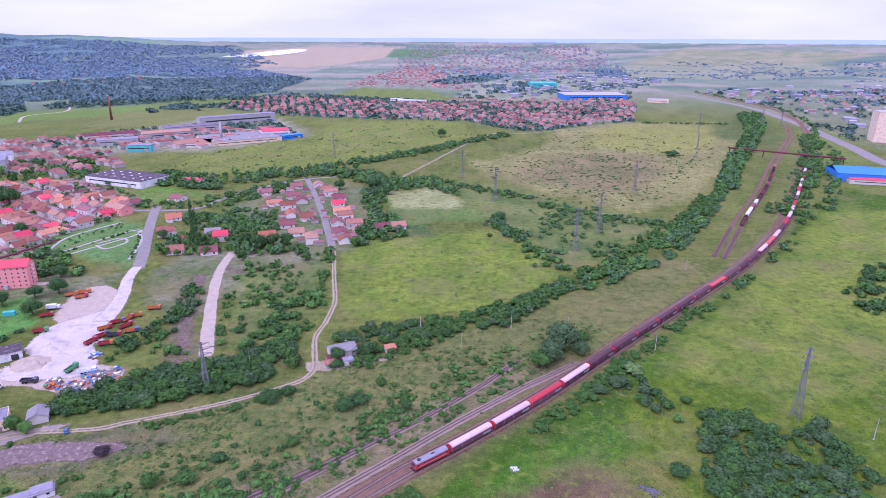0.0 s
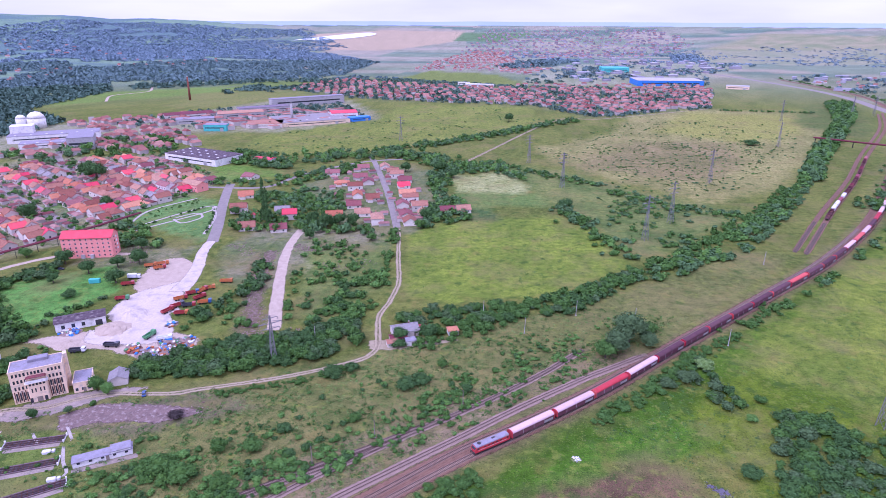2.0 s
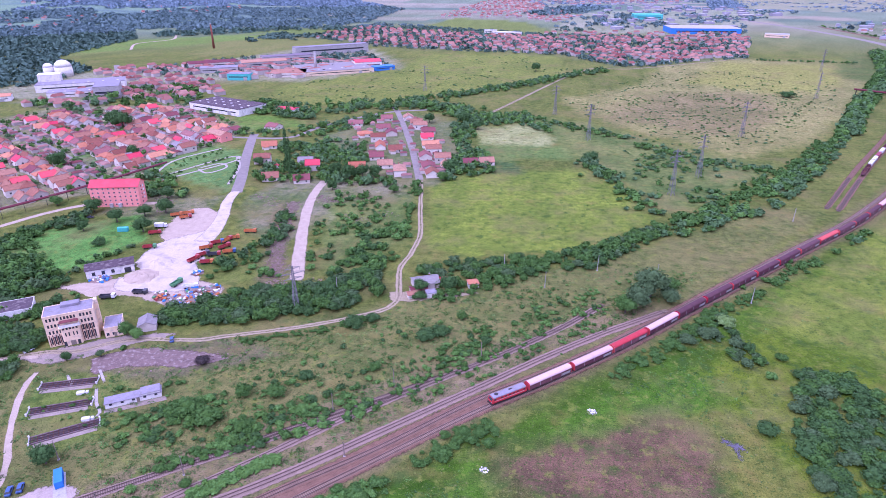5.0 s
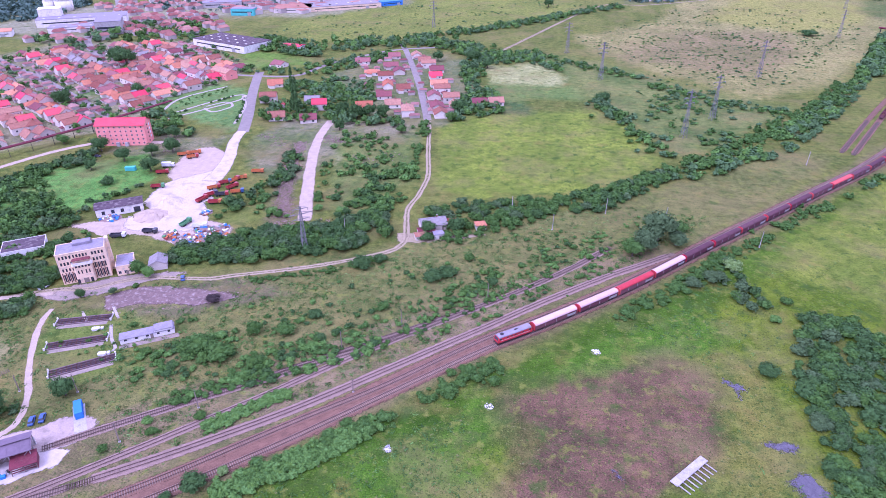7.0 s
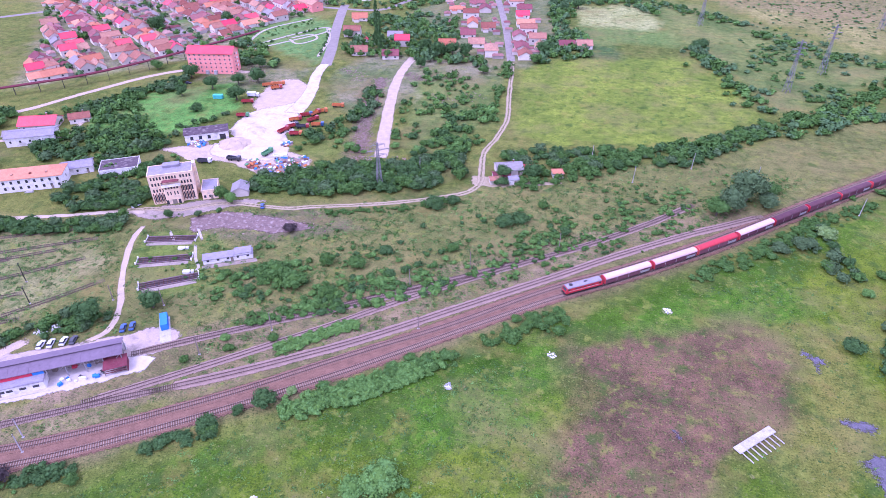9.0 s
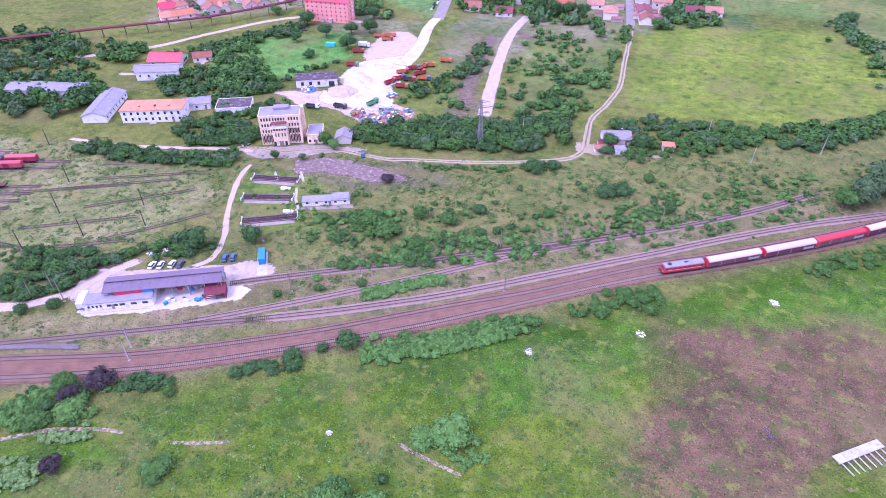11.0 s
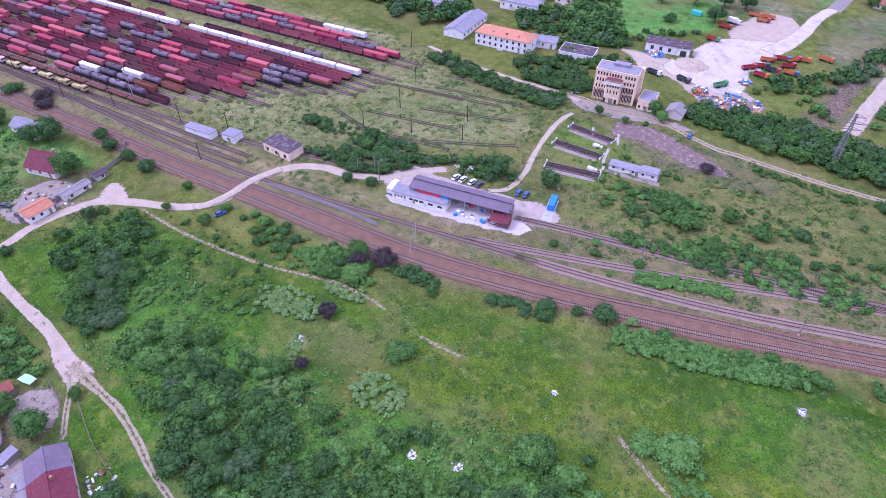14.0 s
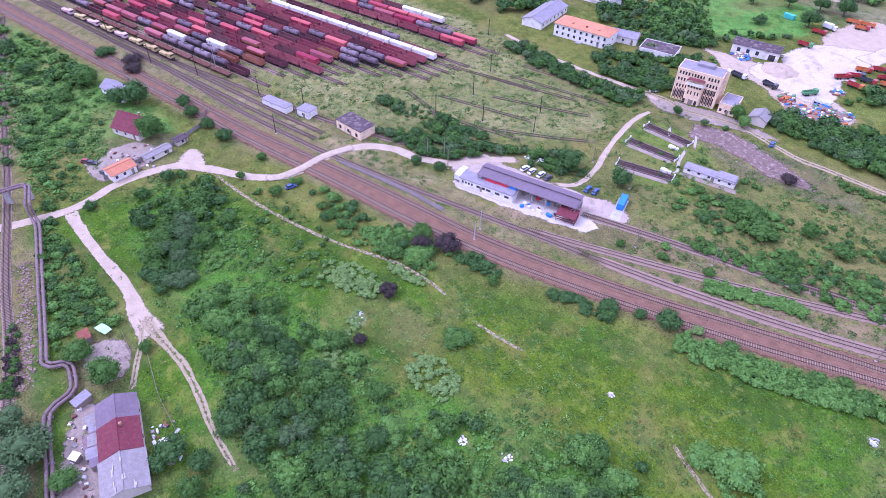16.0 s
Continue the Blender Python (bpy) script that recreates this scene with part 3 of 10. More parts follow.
# ---- ground: one sheet out to the horizon ----
MEADOW = [(-230, -60), (-215, -5), (-150, 42), (-100, 92), (-60, 130), (0, 185), (60, 240), (130, 310), (230, 420), (330, 560), (420, 640), (520, 560), (420, 300), (260, 120), (120, 40), (0, -60), (-120, -90)]
LAND = [
    # outlines beyond about 300 m have haze in their tones: lighter and bluer
    # outline, light tone, dark tone, softness in metres
    ([(-240, 10), (-120, 100), (0, 212), (100, 310), (190, 420), (150, 420), (30, 318), (-60, 262), (-130, 222), (-215, 186), (-330, 140), (-470, 60), (-560, -100), (-420, -60)],
     (0.228, 0.212, 0.105), (0.152, 0.164, 0.072), 7),
    ([(-165, 72), (-110, 108), (-60, 158), (0, 216), (60, 266), (48, 272), (-20, 226), (-60, 192), (-105, 153), (-150, 118), (-172, 98)], (0.33, 0.235, 0.22), (0.19, 0.160, 0.11), 4),
    ([(-470, -112), (-330, -42), (-241, 8), (-150, 62), (-140, 92), (-182, 74), (-225, 52), (-270, 26), (-330, 2), (-470, -72)], (0.39, 0.30, 0.26), (0.23, 0.20, 0.13), 4),
    ([(-470, 60), (-330, 8), (-250, 44), (-215, 96), (-190, 150), (-240, 170), (-330, 140)], (0.33, 0.30, 0.20), (0.23, 0.235, 0.13), 9),
    (MEADOW, (0.092, 0.178, 0.022), (0.053, 0.118, 0.016), 8),
    ([(-120, 60), (-60, 100), (0, 150), (60, 215), (120, 280), (190, 350), (240, 340), (200, 220), (120, 120), (60, 60), (-40, 40), (-120, 20)], (0.156, 0.212, 0.026), (0.086, 0.150, 0.020), 14),
    ([(-60, 120), (-20, 150), (20, 190), (60, 220), (75, 205), (40, 178), (0, 158), (-20, 120), (-50, 95)], (0.098, 0.215, 0.026), (0.083, 0.180, 0.023), 8),
    ([(100, 262), (160, 340), (260, 450), (350, 560), (420, 560), (330, 400), (220, 250), (150, 230)], (0.248, 0.292, 0.061), (0.154, 0.211, 0.045), 12),
    ([(-14, 155), (9, 172), (41, 186), (60, 178), (62, 158), (56, 143), (40, 126), (32, 105), (10, 84), (-6, 96), (-10, 114), (-6, 134)], (0.225, 0.125, 0.120), (0.140, 0.088, 0.080), 11),
    ([(62, 186), (76, 190), (84, 160), (74, 130), (56, 112), (46, 128), (62, 150)], (0.205, 0.205, 0.062), (0.145, 0.175, 0.050), 6),
    ([(-84, 444), (-33, 474), (44, 495), (73, 385), (21, 333), (-38, 311), (-66, 322)], (0.251, 0.310, 0.062), (0.160, 0.218, 0.047), 5),
    ([(-68, 616), (-11, 650), (16, 566), (-56, 553)], (0.440, 0.440, 0.270), (0.330, 0.341, 0.176), 4),
    ([(-61, 549), (14, 562), (37, 525), (-51, 503)], (0.176, 0.253, 0.095), (0.110, 0.182, 0.070), 4),
    ([(-54, 500), (-30, 510), (-12, 476), (-40, 470)], (0.077, 0.143, 0.068), (0.066, 0.121, 0.061), 3),
    ([(22, 777), (134, 909), (187, 1102), (285, 1206), (514, 1157), (507, 1064), (391, 869), (312, 715), (238, 605), (169, 540), (113, 602), (50, 679)], (0.374, 0.325, 0.169), (0.248, 0.226, 0.115), 16),
    ([(60, 700), (150, 850), (280, 850), (250, 700), (160, 620)], (0.330, 0.248, 0.169), (0.204, 0.176, 0.105), 30),
    ([(190, 940), (300, 1160), (490, 1120), (400, 930), (300, 850)], (0.335, 0.315, 0.115), (0.29, 0.275, 0.100), 26),
    ([(-20, 690), (60, 640), (110, 580), (190, 520), (120, 430), (84, 400), (40, 500), (10, 580)], (0.226, 0.248, 0.108), (0.110, 0.165, 0.065), 12),
    ([(-357, 768), (-342, 886), (-232, 980), (-213, 1189), (14, 1223), (36, 959), (-82, 813), (-165, 737), (-245, 687)], (0.245, 0.265, 0.078), (0.175, 0.205, 0.060), 12),
    ([(-345, 655), (-252, 623), (-244, 586), (-305, 575)], (0.16, 0.27, 0.065), None, 5),
    ([(-340, 1640), (-281, 2028), (-62, 1928), (5, 1658), (-134, 1548)], (0.20, 0.235, 0.082), None, 16),
    ([(-650, 1420), (-420, 1560), (-420, 1720), (-720, 1560)], (0.17, 0.225, 0.085), None, 16),
    ([(-900, 1290), (-700, 1480), (-620, 1360), (-800, 1150), (-880, 1040)], (0.19, 0.27, 0.082), None, 14),
    ([(-700, 1330), (-480, 1440), (-440, 1180), (-640, 1080)], (0.235, 0.225, 0.100), (0.19, 0.205, 0.080), 16),
    ([(-1000, 3250), (-1300, 4000), (-900, 4400), (-350, 4400), (-380, 3800), (-650, 3350)], (0.47, 0.33, 0.26), (0.42, 0.30, 0.24), 20),
    ([(-380, 3850), (-360, 4300), (100, 4300), (-100, 3800)], (0.145, 0.215, 0.125), None, 20),
    ([(700, 2650), (720, 3200), (1290, 3600), (1900, 3300), (1700, 2800), (1125, 2500)], (0.335, 0.285, 0.225), (0.25, 0.255, 0.19), 30),
    ([(900, 3400), (1500, 4200), (2400, 3600), (1900, 3300)], (0.22, 0.235, 0.15), (0.36, 0.285, 0.215), 40),
    ([(1500, 2000), (1800, 2700), (2600, 3100), (2600, 1800)], (0.33, 0.285, 0.17), (0.19, 0.235, 0.125), 40),
    ([(420, 1020), (560, 1300), (650, 1290), (560, 1060), (470, 900)], (0.13, 0.165, 0.07), None, 10),
    ([(450, 760), (560, 990), (660, 1220), (700, 1210), (640, 980), (530, 800)], (0.20, 0.245, 0.080), None, 10),
    # town ground
    ([(-395, 290), (-320, 385), (-300, 470), (-295, 575), (-420, 690), (-560, 640), (-600, 520), (-480, 400)], (0.374, 0.319, 0.275), (0.220, 0.204, 0.176), 8),
    ([(-560, 640), (-470, 830), (-340, 860), (-220, 1010), (-340, 1240), (-480, 1220), (-600, 940), (-760, 860), (-700, 700)], (0.37, 0.345, 0.32), (0.24, 0.225, 0.185), 10),
    ([(-540, 1430), (-477, 1808), (4, 1560), (455, 1560), (351, 1205), (126, 1048), (24, 1198), (-198, 1233), (-342, 1270)], (0.185, 0.195, 0.125), (0.13, 0.155, 0.085), 14),
    ([(-215, 560), (-150, 680), (-95, 640), (-60, 510), (-78, 432), (-130, 435)], (0.220, 0.226, 0.169), (0.132, 0.165, 0.095), 6),
    ([(450, 1560), (560, 2000), (900, 2500), (500, 2700), (100, 2300), (10, 1660)], (0.34, 0.32, 0.29), (0.24, 0.25, 0.19), 20),
    ([(620, 900), (720, 1500), (760, 2000), (1300, 1900), (1200, 1100), (800, 760)], (0.30, 0.285, 0.255), (0.16, 0.18, 0.13), 20),
    # green plots and rough ground near the yard
    ([(-211, 390), (-194, 447), (-162, 424), (-135, 424), (-97, 418), (-88, 394), (-94, 351), (-117, 350), (-143, 360), (-150, 318), (-174, 320), (-190, 340)], (0.275, 0.248, 0.223), (0.138, 0.176, 0.097), 9),
    ([(-147, 375), (-121, 398), (-110, 357), (-132, 343)], (0.374, 0.325, 0.275), (0.176, 0.193, 0.128), 7),
    ([(-300, 405), (-250, 380), (-222, 388), (-226, 350), (-250, 330), (-290, 345)], (0.264, 0.242, 0.198), (0.132, 0.165, 0.101), 8),
    ([(-230, -64), (-206, -66), (-150, -64), (-110, -58), (-110, -66), (-215, -70)], (0.12, 0.22, 0.06), (0.085, 0.16, 0.045), 3),
    ([(-217, -82), (-206, -68), (-165, -67), (-140, -66), (-110, -66), (-60, -64), (-60, -84), (-139, -78)], (0.30, 0.235, 0.19), (0.18, 0.165, 0.09), 4),
    ([(-318, 300), (-262, 345), (-236, 305), (-250, 262), (-300, 255)], (0.149, 0.347, 0.101), (0.110, 0.259, 0.076), 5),
    ([(-190, 296), (-160, 320), (-140, 275), (-165, 258)], (0.20, 0.235, 0.075), None, 4),
    ([(-150, 400), (-96, 410), (-80, 330), (-112, 280), (-130, 320)], (0.204, 0.248, 0.101), (0.121, 0.171, 0.068), 8),
    ([(-180, 388), (-156, 345), (-146, 300), (-132, 262), (-146, 262), (-160, 305), (-176, 350)], (0.264, 0.193, 0.160), (0.165, 0.149, 0.115), 4),
    ([(-172, 430), (-100, 440), (-105, 395), (-150, 390)], (0.330, 0.286, 0.270), (0.198, 0.204, 0.128), 8),
    ([(-195, 173), (-168, 185), (-142, 152), (-162, 136), (-190, 152)], (0.175, 0.235, 0.070), None, 3),
    ([(-186, 182), (-140, 214), (-108, 204), (-150, 178)], (0.225, 0.185, 0.160), (0.14, 0.13, 0.10), 4),
    ([(-420, 470), (-300, 430), (-228, 395), (-226, 420), (-262, 495), (-290, 512)], (0.165, 0.303, 0.128), (0.132, 0.237, 0.101), 4),
    ([(-470, -140), (-440, -104), (-335, -50), (-262, -14), (-262, -100)], (0.17, 0.33, 0.10), (0.11, 0.235, 0.065), 6),
    ([(-270, -48), (-262, -20), (-240, -20), (-236, -46)], (0.24, 0.215, 0.150), (0.15, 0.165, 0.08), 3),
    ([(-235, -30), (-200, -6), (-150, 6), (-110, 22), (-80, 56), (-55, 60), (-70, 15), (-92, -34), (-136, -22), (-166, -32), (-200, -38)], (0.105, 0.245, 0.045), (0.066, 0.165, 0.030), 9),
    ([(-160, -58), (-158, -46), (-100, -38), (-96, -58)], (0.135, 0.20, 0.062), (0.20, 0.18, 0.12), 3),
    ([(-330, -95), (-190, -84), (-60, -82), (-60, -66), (-190, -70), (-330, -80)], (0.245, 0.20, 0.150), (0.15, 0.165, 0.075), 4),
]


def land_height(x, y):
    """Level near the railway; far hills to the north-west; the far plain raised to the rim; hills and rim are shaped to
    fit the camera's view.
    """
    r = np.hypot(x, y)
    far = np.clip((r - 3300) / 1500, 0, 1)
    z = 118 * far**1.15
    ang = np.degrees(np.arctan2(-x, y))
    left = np.clip((ang - 20 + 5 * (vnoise(ang, r * 0, 3.0, 4) - 0.5)) / 26, 0, 1)
    d = np.clip((r - 2150) / 2300, 0, 1)
    ridge = 136 + 26 * (vnoise(ang, r / 900, 5.0, 8) - 0.4) + 14 * (vnoise(ang, r / 300, 1.7, 2) - 0.5)
    z = z + (ridge - 70 * far) * d**1.5 * left**0.8
    knoll = np.exp(-(((x - 1500) / 260) ** 2 + ((y - 1620) / 190) ** 2))
    return z + 26 * knoll * (r > 1200)


def make_ground():
    def axis(lo, a, b, hi, fine, grow):
        mid = np.arange(a, b + 0.1, fine)
        up, dn, s = [b], [a], fine
        while up[-1] < hi:
            s = min(s * grow, 60.0)
            up.append(up[-1] + s)
        s = fine
        while dn[-1] > lo:
            s = min(s * grow, 60.0)
            dn.append(dn[-1] - s)
        return np.r_[dn[:0:-1], mid, up[1:]]

    gx = axis(-4850, -340, 160, 4850, 3.1, 1.06)
    gy = axis(-4850, -100, 320, 4850, 3.1, 1.05)
    X, Y = np.meshgrid(gx, gy)
    x, y = X.ravel(), Y.ravel()
    r = np.hypot(x, y)
    keep_r = r < 4840
    n1, n2, n3 = vnoise(x, y, 24, 1), vnoise(x, y, 7, 2), vnoise(x, y, 90, 3)
    w = (0.45 * n1 + 0.35 * n2 + 0.2 * n3)
    w = np.clip((w - 0.3) / 0.4, 0, 1)
    light, dark = np.array((0.200, 0.208, 0.070)), np.array((0.118, 0.145, 0.045))
    col = dark + (light - dark) * w[:, None]
    # far country: fields and woods in strips, distance haze mixed into their tones
    far = r > 1300
    fx, fy = x + 260 * (vnoise(x, y, 800, 6) - 0.5), y + 260 * (vnoise(x, y, 700, 7) - 0.5)
    plots = vnoise(np.floor(fx / 330), np.floor(fy / 120), 1.0, 11)
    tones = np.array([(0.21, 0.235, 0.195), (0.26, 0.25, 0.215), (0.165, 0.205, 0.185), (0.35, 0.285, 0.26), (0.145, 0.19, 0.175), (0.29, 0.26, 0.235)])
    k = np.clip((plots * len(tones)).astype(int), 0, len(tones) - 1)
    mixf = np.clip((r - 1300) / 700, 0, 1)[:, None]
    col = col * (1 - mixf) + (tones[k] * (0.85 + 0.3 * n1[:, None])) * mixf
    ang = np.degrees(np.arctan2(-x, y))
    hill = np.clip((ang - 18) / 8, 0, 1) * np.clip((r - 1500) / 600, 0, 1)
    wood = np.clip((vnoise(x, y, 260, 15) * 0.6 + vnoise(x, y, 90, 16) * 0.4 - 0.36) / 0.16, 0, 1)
    # hill colours are shifted towards blue to stand for haze
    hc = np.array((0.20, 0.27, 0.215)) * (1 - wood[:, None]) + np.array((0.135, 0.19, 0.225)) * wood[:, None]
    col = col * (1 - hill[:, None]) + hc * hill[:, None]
    for poly, c1, c2, soft in LAND:
        c2 = c2 or tuple(v * 0.82 for v in c1)
        px, py = zip(*poly)
        m = (x > min(px) - soft * 2) & (x < max(px) + soft * 2) & (y > min(py) - soft * 2) & (y < max(py) + soft * 2)
        a, b = x[m], y[m]
        hit = np.zeros(a.shape)
        for s in range(5):
            da = soft * 1.5 * (vnoise(a, b, 9 + soft, 20 + s) - 0.5) + soft * 0.7 * (vnoise(a, b, 3.5, 40 + s) - 0.5)
            db = soft * 1.5 * (vnoise(a, b, 9 + soft, 30 + s) - 0.5) + soft * 0.7 * (vnoise(a, b, 3.5, 50 + s) - 0.5)
            hit += inside(poly, a + da, b + db)
        hit /= 5
        ww = 0.5 * vnoise(a, b, 16 + soft, 61) + 0.5 * vnoise(a, b, 5 + soft * 0.3, 62)
        ww = np.clip((ww - 0.28) / 0.44, 0, 1)[:, None]
        c = np.array(c2) + (np.array(c1) - np.array(c2)) * ww
        col[m] = col[m] * (1 - hit[:, None]) + c * hit[:, None]
    # worn, dry ground beside the tracks
    for line, reach in ((T1, 5), (T2, 5), (T3, 5), (T4, 5), (T5, 5), (T6, 6), (T7, 5), (TW, 4)):
        d = near_line(line, x, y, reach * 2)
        k = np.clip(1.35 - d / reach - 0.7 * (vnoise(x, y, 6, 70) - 0.5), 0, 0.85)[:, None]
        col = col * (1 - k) + np.array((0.225, 0.182, 0.132)) * k
    for line in RUTS:
        k = np.clip(1.6 - near_line(line, x, y, 6) / 1.8, 0, 1)[:, None] * 0.30
        col = col * (1 - k) + np.array((0.075, 0.110, 0.036)) * k
    # near ground is toned darker and less blue than the hazed distance
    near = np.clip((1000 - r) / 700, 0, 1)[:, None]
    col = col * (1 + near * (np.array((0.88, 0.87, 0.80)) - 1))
    # far off, haze is put into the ground colour: paler and bluer with distance
    haze_share = np.clip((r - 1300) / 1500, 0, 1)[:, None]
    col = col * (1 + haze_share * (np.array((1.04, 1.10, 1.30)) - 1))
    z = land_height(x, y)
    nx, ny = len(gx), len(gy)
    i = np.arange((nx - 1) * (ny - 1))
    a = (i // (nx - 1)) * nx + i % (nx - 1)
    faces = np.stack([a, a + 1, a + nx + 1, a + nx], 1)
    faces = faces[keep_r[faces].all(1)]
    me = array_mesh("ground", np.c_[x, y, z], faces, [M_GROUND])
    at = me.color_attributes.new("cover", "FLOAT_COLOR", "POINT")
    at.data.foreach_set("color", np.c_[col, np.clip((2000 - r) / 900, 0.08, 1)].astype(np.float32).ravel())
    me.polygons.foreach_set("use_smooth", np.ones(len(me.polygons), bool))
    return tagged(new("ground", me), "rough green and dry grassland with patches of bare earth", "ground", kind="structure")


make_ground()

# plain distance behind the far rim: an added ring that glows as blue haze
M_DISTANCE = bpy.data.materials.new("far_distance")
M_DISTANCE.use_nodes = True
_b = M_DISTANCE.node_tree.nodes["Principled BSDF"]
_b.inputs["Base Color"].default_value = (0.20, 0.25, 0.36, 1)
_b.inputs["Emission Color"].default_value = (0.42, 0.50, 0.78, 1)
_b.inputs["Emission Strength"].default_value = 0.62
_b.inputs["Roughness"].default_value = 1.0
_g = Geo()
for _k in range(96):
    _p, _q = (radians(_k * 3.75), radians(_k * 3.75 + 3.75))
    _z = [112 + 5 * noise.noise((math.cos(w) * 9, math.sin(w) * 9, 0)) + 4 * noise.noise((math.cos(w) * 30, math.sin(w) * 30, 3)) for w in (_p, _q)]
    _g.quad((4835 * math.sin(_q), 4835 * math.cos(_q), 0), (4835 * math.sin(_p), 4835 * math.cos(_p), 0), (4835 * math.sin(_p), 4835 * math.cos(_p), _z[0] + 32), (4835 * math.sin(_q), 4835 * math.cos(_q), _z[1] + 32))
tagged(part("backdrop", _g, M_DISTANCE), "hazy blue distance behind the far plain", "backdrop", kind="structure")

# ---- roads, yards, water ----
ROADS = [
    ("road", [(-202, 179), (-198, 165), (-185, 144), (-172, 127), (-168, 116), (-172, 108)], 2.4, M_DIRT, "narrow pale dirt lane from the depot to the office block"),
    ("road", [(-190, 106), (-196, 92), (-198, 80), (-207, 68), (-217, 61), (-223, 51), (-223, 39), (-217, 25), (-215, 15), (-220, 4), (-229, -7), (-237, -19), (-237, -31), (-233, -43), (-226, -53), (-223, -62), (-222, -80), (-221, -140)],
     4.6, M_DIRT, "pale dirt road crossing the railway"),
    ("road", [(-224, -58), (-212, -55), (-197, -50), (-185, -45), (-173, -41), (-162, -39), (-151, -35)], [5.5, 4.2, 3.8, 3.8, 4.2, 6.5, 9.5], M_DIRT, "pale dirt branch road between bushes"),
    ("road", [(-162, -38), (-155, -36), (-139, -29.5), (-126, -26.5), (-115, -25), (-100, -21)], [6, 4, 2.6, 2.4, 2.0, 1.2], M_TRACKDIRT, "worn wheel track fading into the grass"),
    ("road", [(-160, -39), (-153, -39), (-144, -41), (-134, -43)], 1.8, M_TRACKDIRT, "trodden garden path"),
    ("footpath", [(-227, -8), (-207, 1), (-191, 10), (-176, 20), (-164, 30), (-154, 39), (-143, 45), (-133, 49)], 1.5, M_TRACKDIRT, "pale trodden footpath through the meadow"),
    ("footpath", [(-123, 51), (-114, 55), (-105, 60)], 1.4, M_TRACKDIRT, "bare trodden strip in the meadow"),
    ("footpath", [(-67, 80), (-59, 79.5), (-44, 79)], 1.4, M_TRACKDIRT, "bare trodden strip in the meadow"),
    ("footpath", [(-160, 153), (-160, 158), (-165, 163), (-172, 173)], 1.3, M_CONCRETE_G, "pale concrete footpath by the pits"),
    ("footpath", [(-189, 178), (-180, 170)], 1.2, M_CONCRETE_G, "pale concrete footpath by the pits"),
    ("footpath", [(-179, 184), (-169, 174)], 1.2, M_CONCRETE_G, "pale concrete footpath by the pits"),
    ("road", [(-228, 180), (-209, 190), (-196, 193), (-178, 205), (-150, 209), (-138, 214), (-105, 228), (-77, 245), (-70, 257), (-72, 271), (-76, 293), (-74, 312), (-74, 341), (-81, 379), (-93, 445)], 3.4, M_TRACKDIRT, "two-rut farm track of pale earth"),
    ("road", [(-300, 155), (-270, 162), (-245, 172), (-228, 180), (-206, 188)], 3.0, M_DIRT, "dusty access road before the white office"),
    ("road", [(-166, 434), (-162, 393), (-152, 351), (-138, 305), (-126, 268)], [7, 7, 7.5, 8, 8], M_DIRT, "broad pale strip of bare earth"),
    ("road", [(-280, 560), (-272, 535), (-253, 483), (-233, 432), (-220, 395)], 7.5, M_ASPHALT, "grey village road"),
    ("road", [(-222, 400), (-218, 378), (-208, 350), (-202, 326), (-200, 308)], [8, 8, 9, 11, 13], M_GRAVEL, "white gravel drive"),
    ("road", [(-175, 710), (-160, 669), (-132, 581), (-113, 516), (-94, 445)], 5.4, M_ASPHALT, "straight grey village street"),
    ("road", [(-300, 545), (-243, 552), (-225, 601), (-192, 655), (-165, 682), (-120, 700)], 5.0, M_ASPHALT, "grey lane behind the gardens"),
    ("road", [(-640, 610), (-540, 545), (-463, 498), (-358, 426), (-320, 400)], 7.0, M_ASPHALT, "grey town street between houses"),
    ("road", [(-560, 420), (-480, 520), (-440, 600), (-400, 700)], 6.0, M_ASPHALT, "grey town street between houses"),
    ("road", [(-700, 960), (-640, 870), (-560, 700), (-520, 640), (-470, 590)], 8.0, M_ASPHALT, "grey road past the factory"),
    ("road", [(-420, 200), (-366, 254), (-345, 299), (-325, 340), (-300, 362), (-262, 366)], 5.0, M_DIRT, "pale lane past the red block"),
    ("road", [(-345, 222), (-309, 240), (-311, 258), (-324, 290)], 3.5, M_DIRT, "pale lane between gardens"),
    ("road", [(640, 640), (560, 760), (596, 932), (660, 1219), (691, 1541), (614, 1962), (449, 2496), (300, 3000)], 18.0, M_ASPHALT, "wide grey main road"),
    ("road", [(-60, 690), (60, 1020), (140, 1050), (352, 1205)], 4.0, M_TRACKDIRT, "pale field track"),
    ("road", [(-800, 1150), (-850, 1250), (-820, 1330), (-860, 1420)], 6.0, M_DIRT, "pale winding field road"),
    ("footpath", [(-300, 412), (-268, 480), (-258, 470), (-292, 410)], 2.5, M_CONCRETE_G, "pale park path"),
    ("footpath", [(-262, 484), (-246, 455), (-234, 410)], 2.5, M_CONCRETE_G, "pale park path"),
    ("footpath", [(-278, 446), (-266, 462), (-256, 452), (-264, 436), (-278, 446)], 2.2, M_CONCRETE_G, "pale ring path in the park"),
    ("footpath", [(-303, 424), (-308, 465), (-286, 508)], 2.5, M_CONCRETE_G, "pale park path"),
]
for _i, (_n, _p, _w, _m, _l) in enumerate(ROADS):
    tagged(ribbon(_n, _p, _w, 0.06 + 0.004 * _i, _m, 0.08 if _m in (M_ASPHALT, M_CONCRETE_G) else 0.28, seed=_i, mid=0.62 if _m is M_TRACKDIRT and _n == "road" else 0.1, worn=0.5 if _n == "footpath" and _m is M_TRACKDIRT else 0.0), _l, "road", kind="structure")

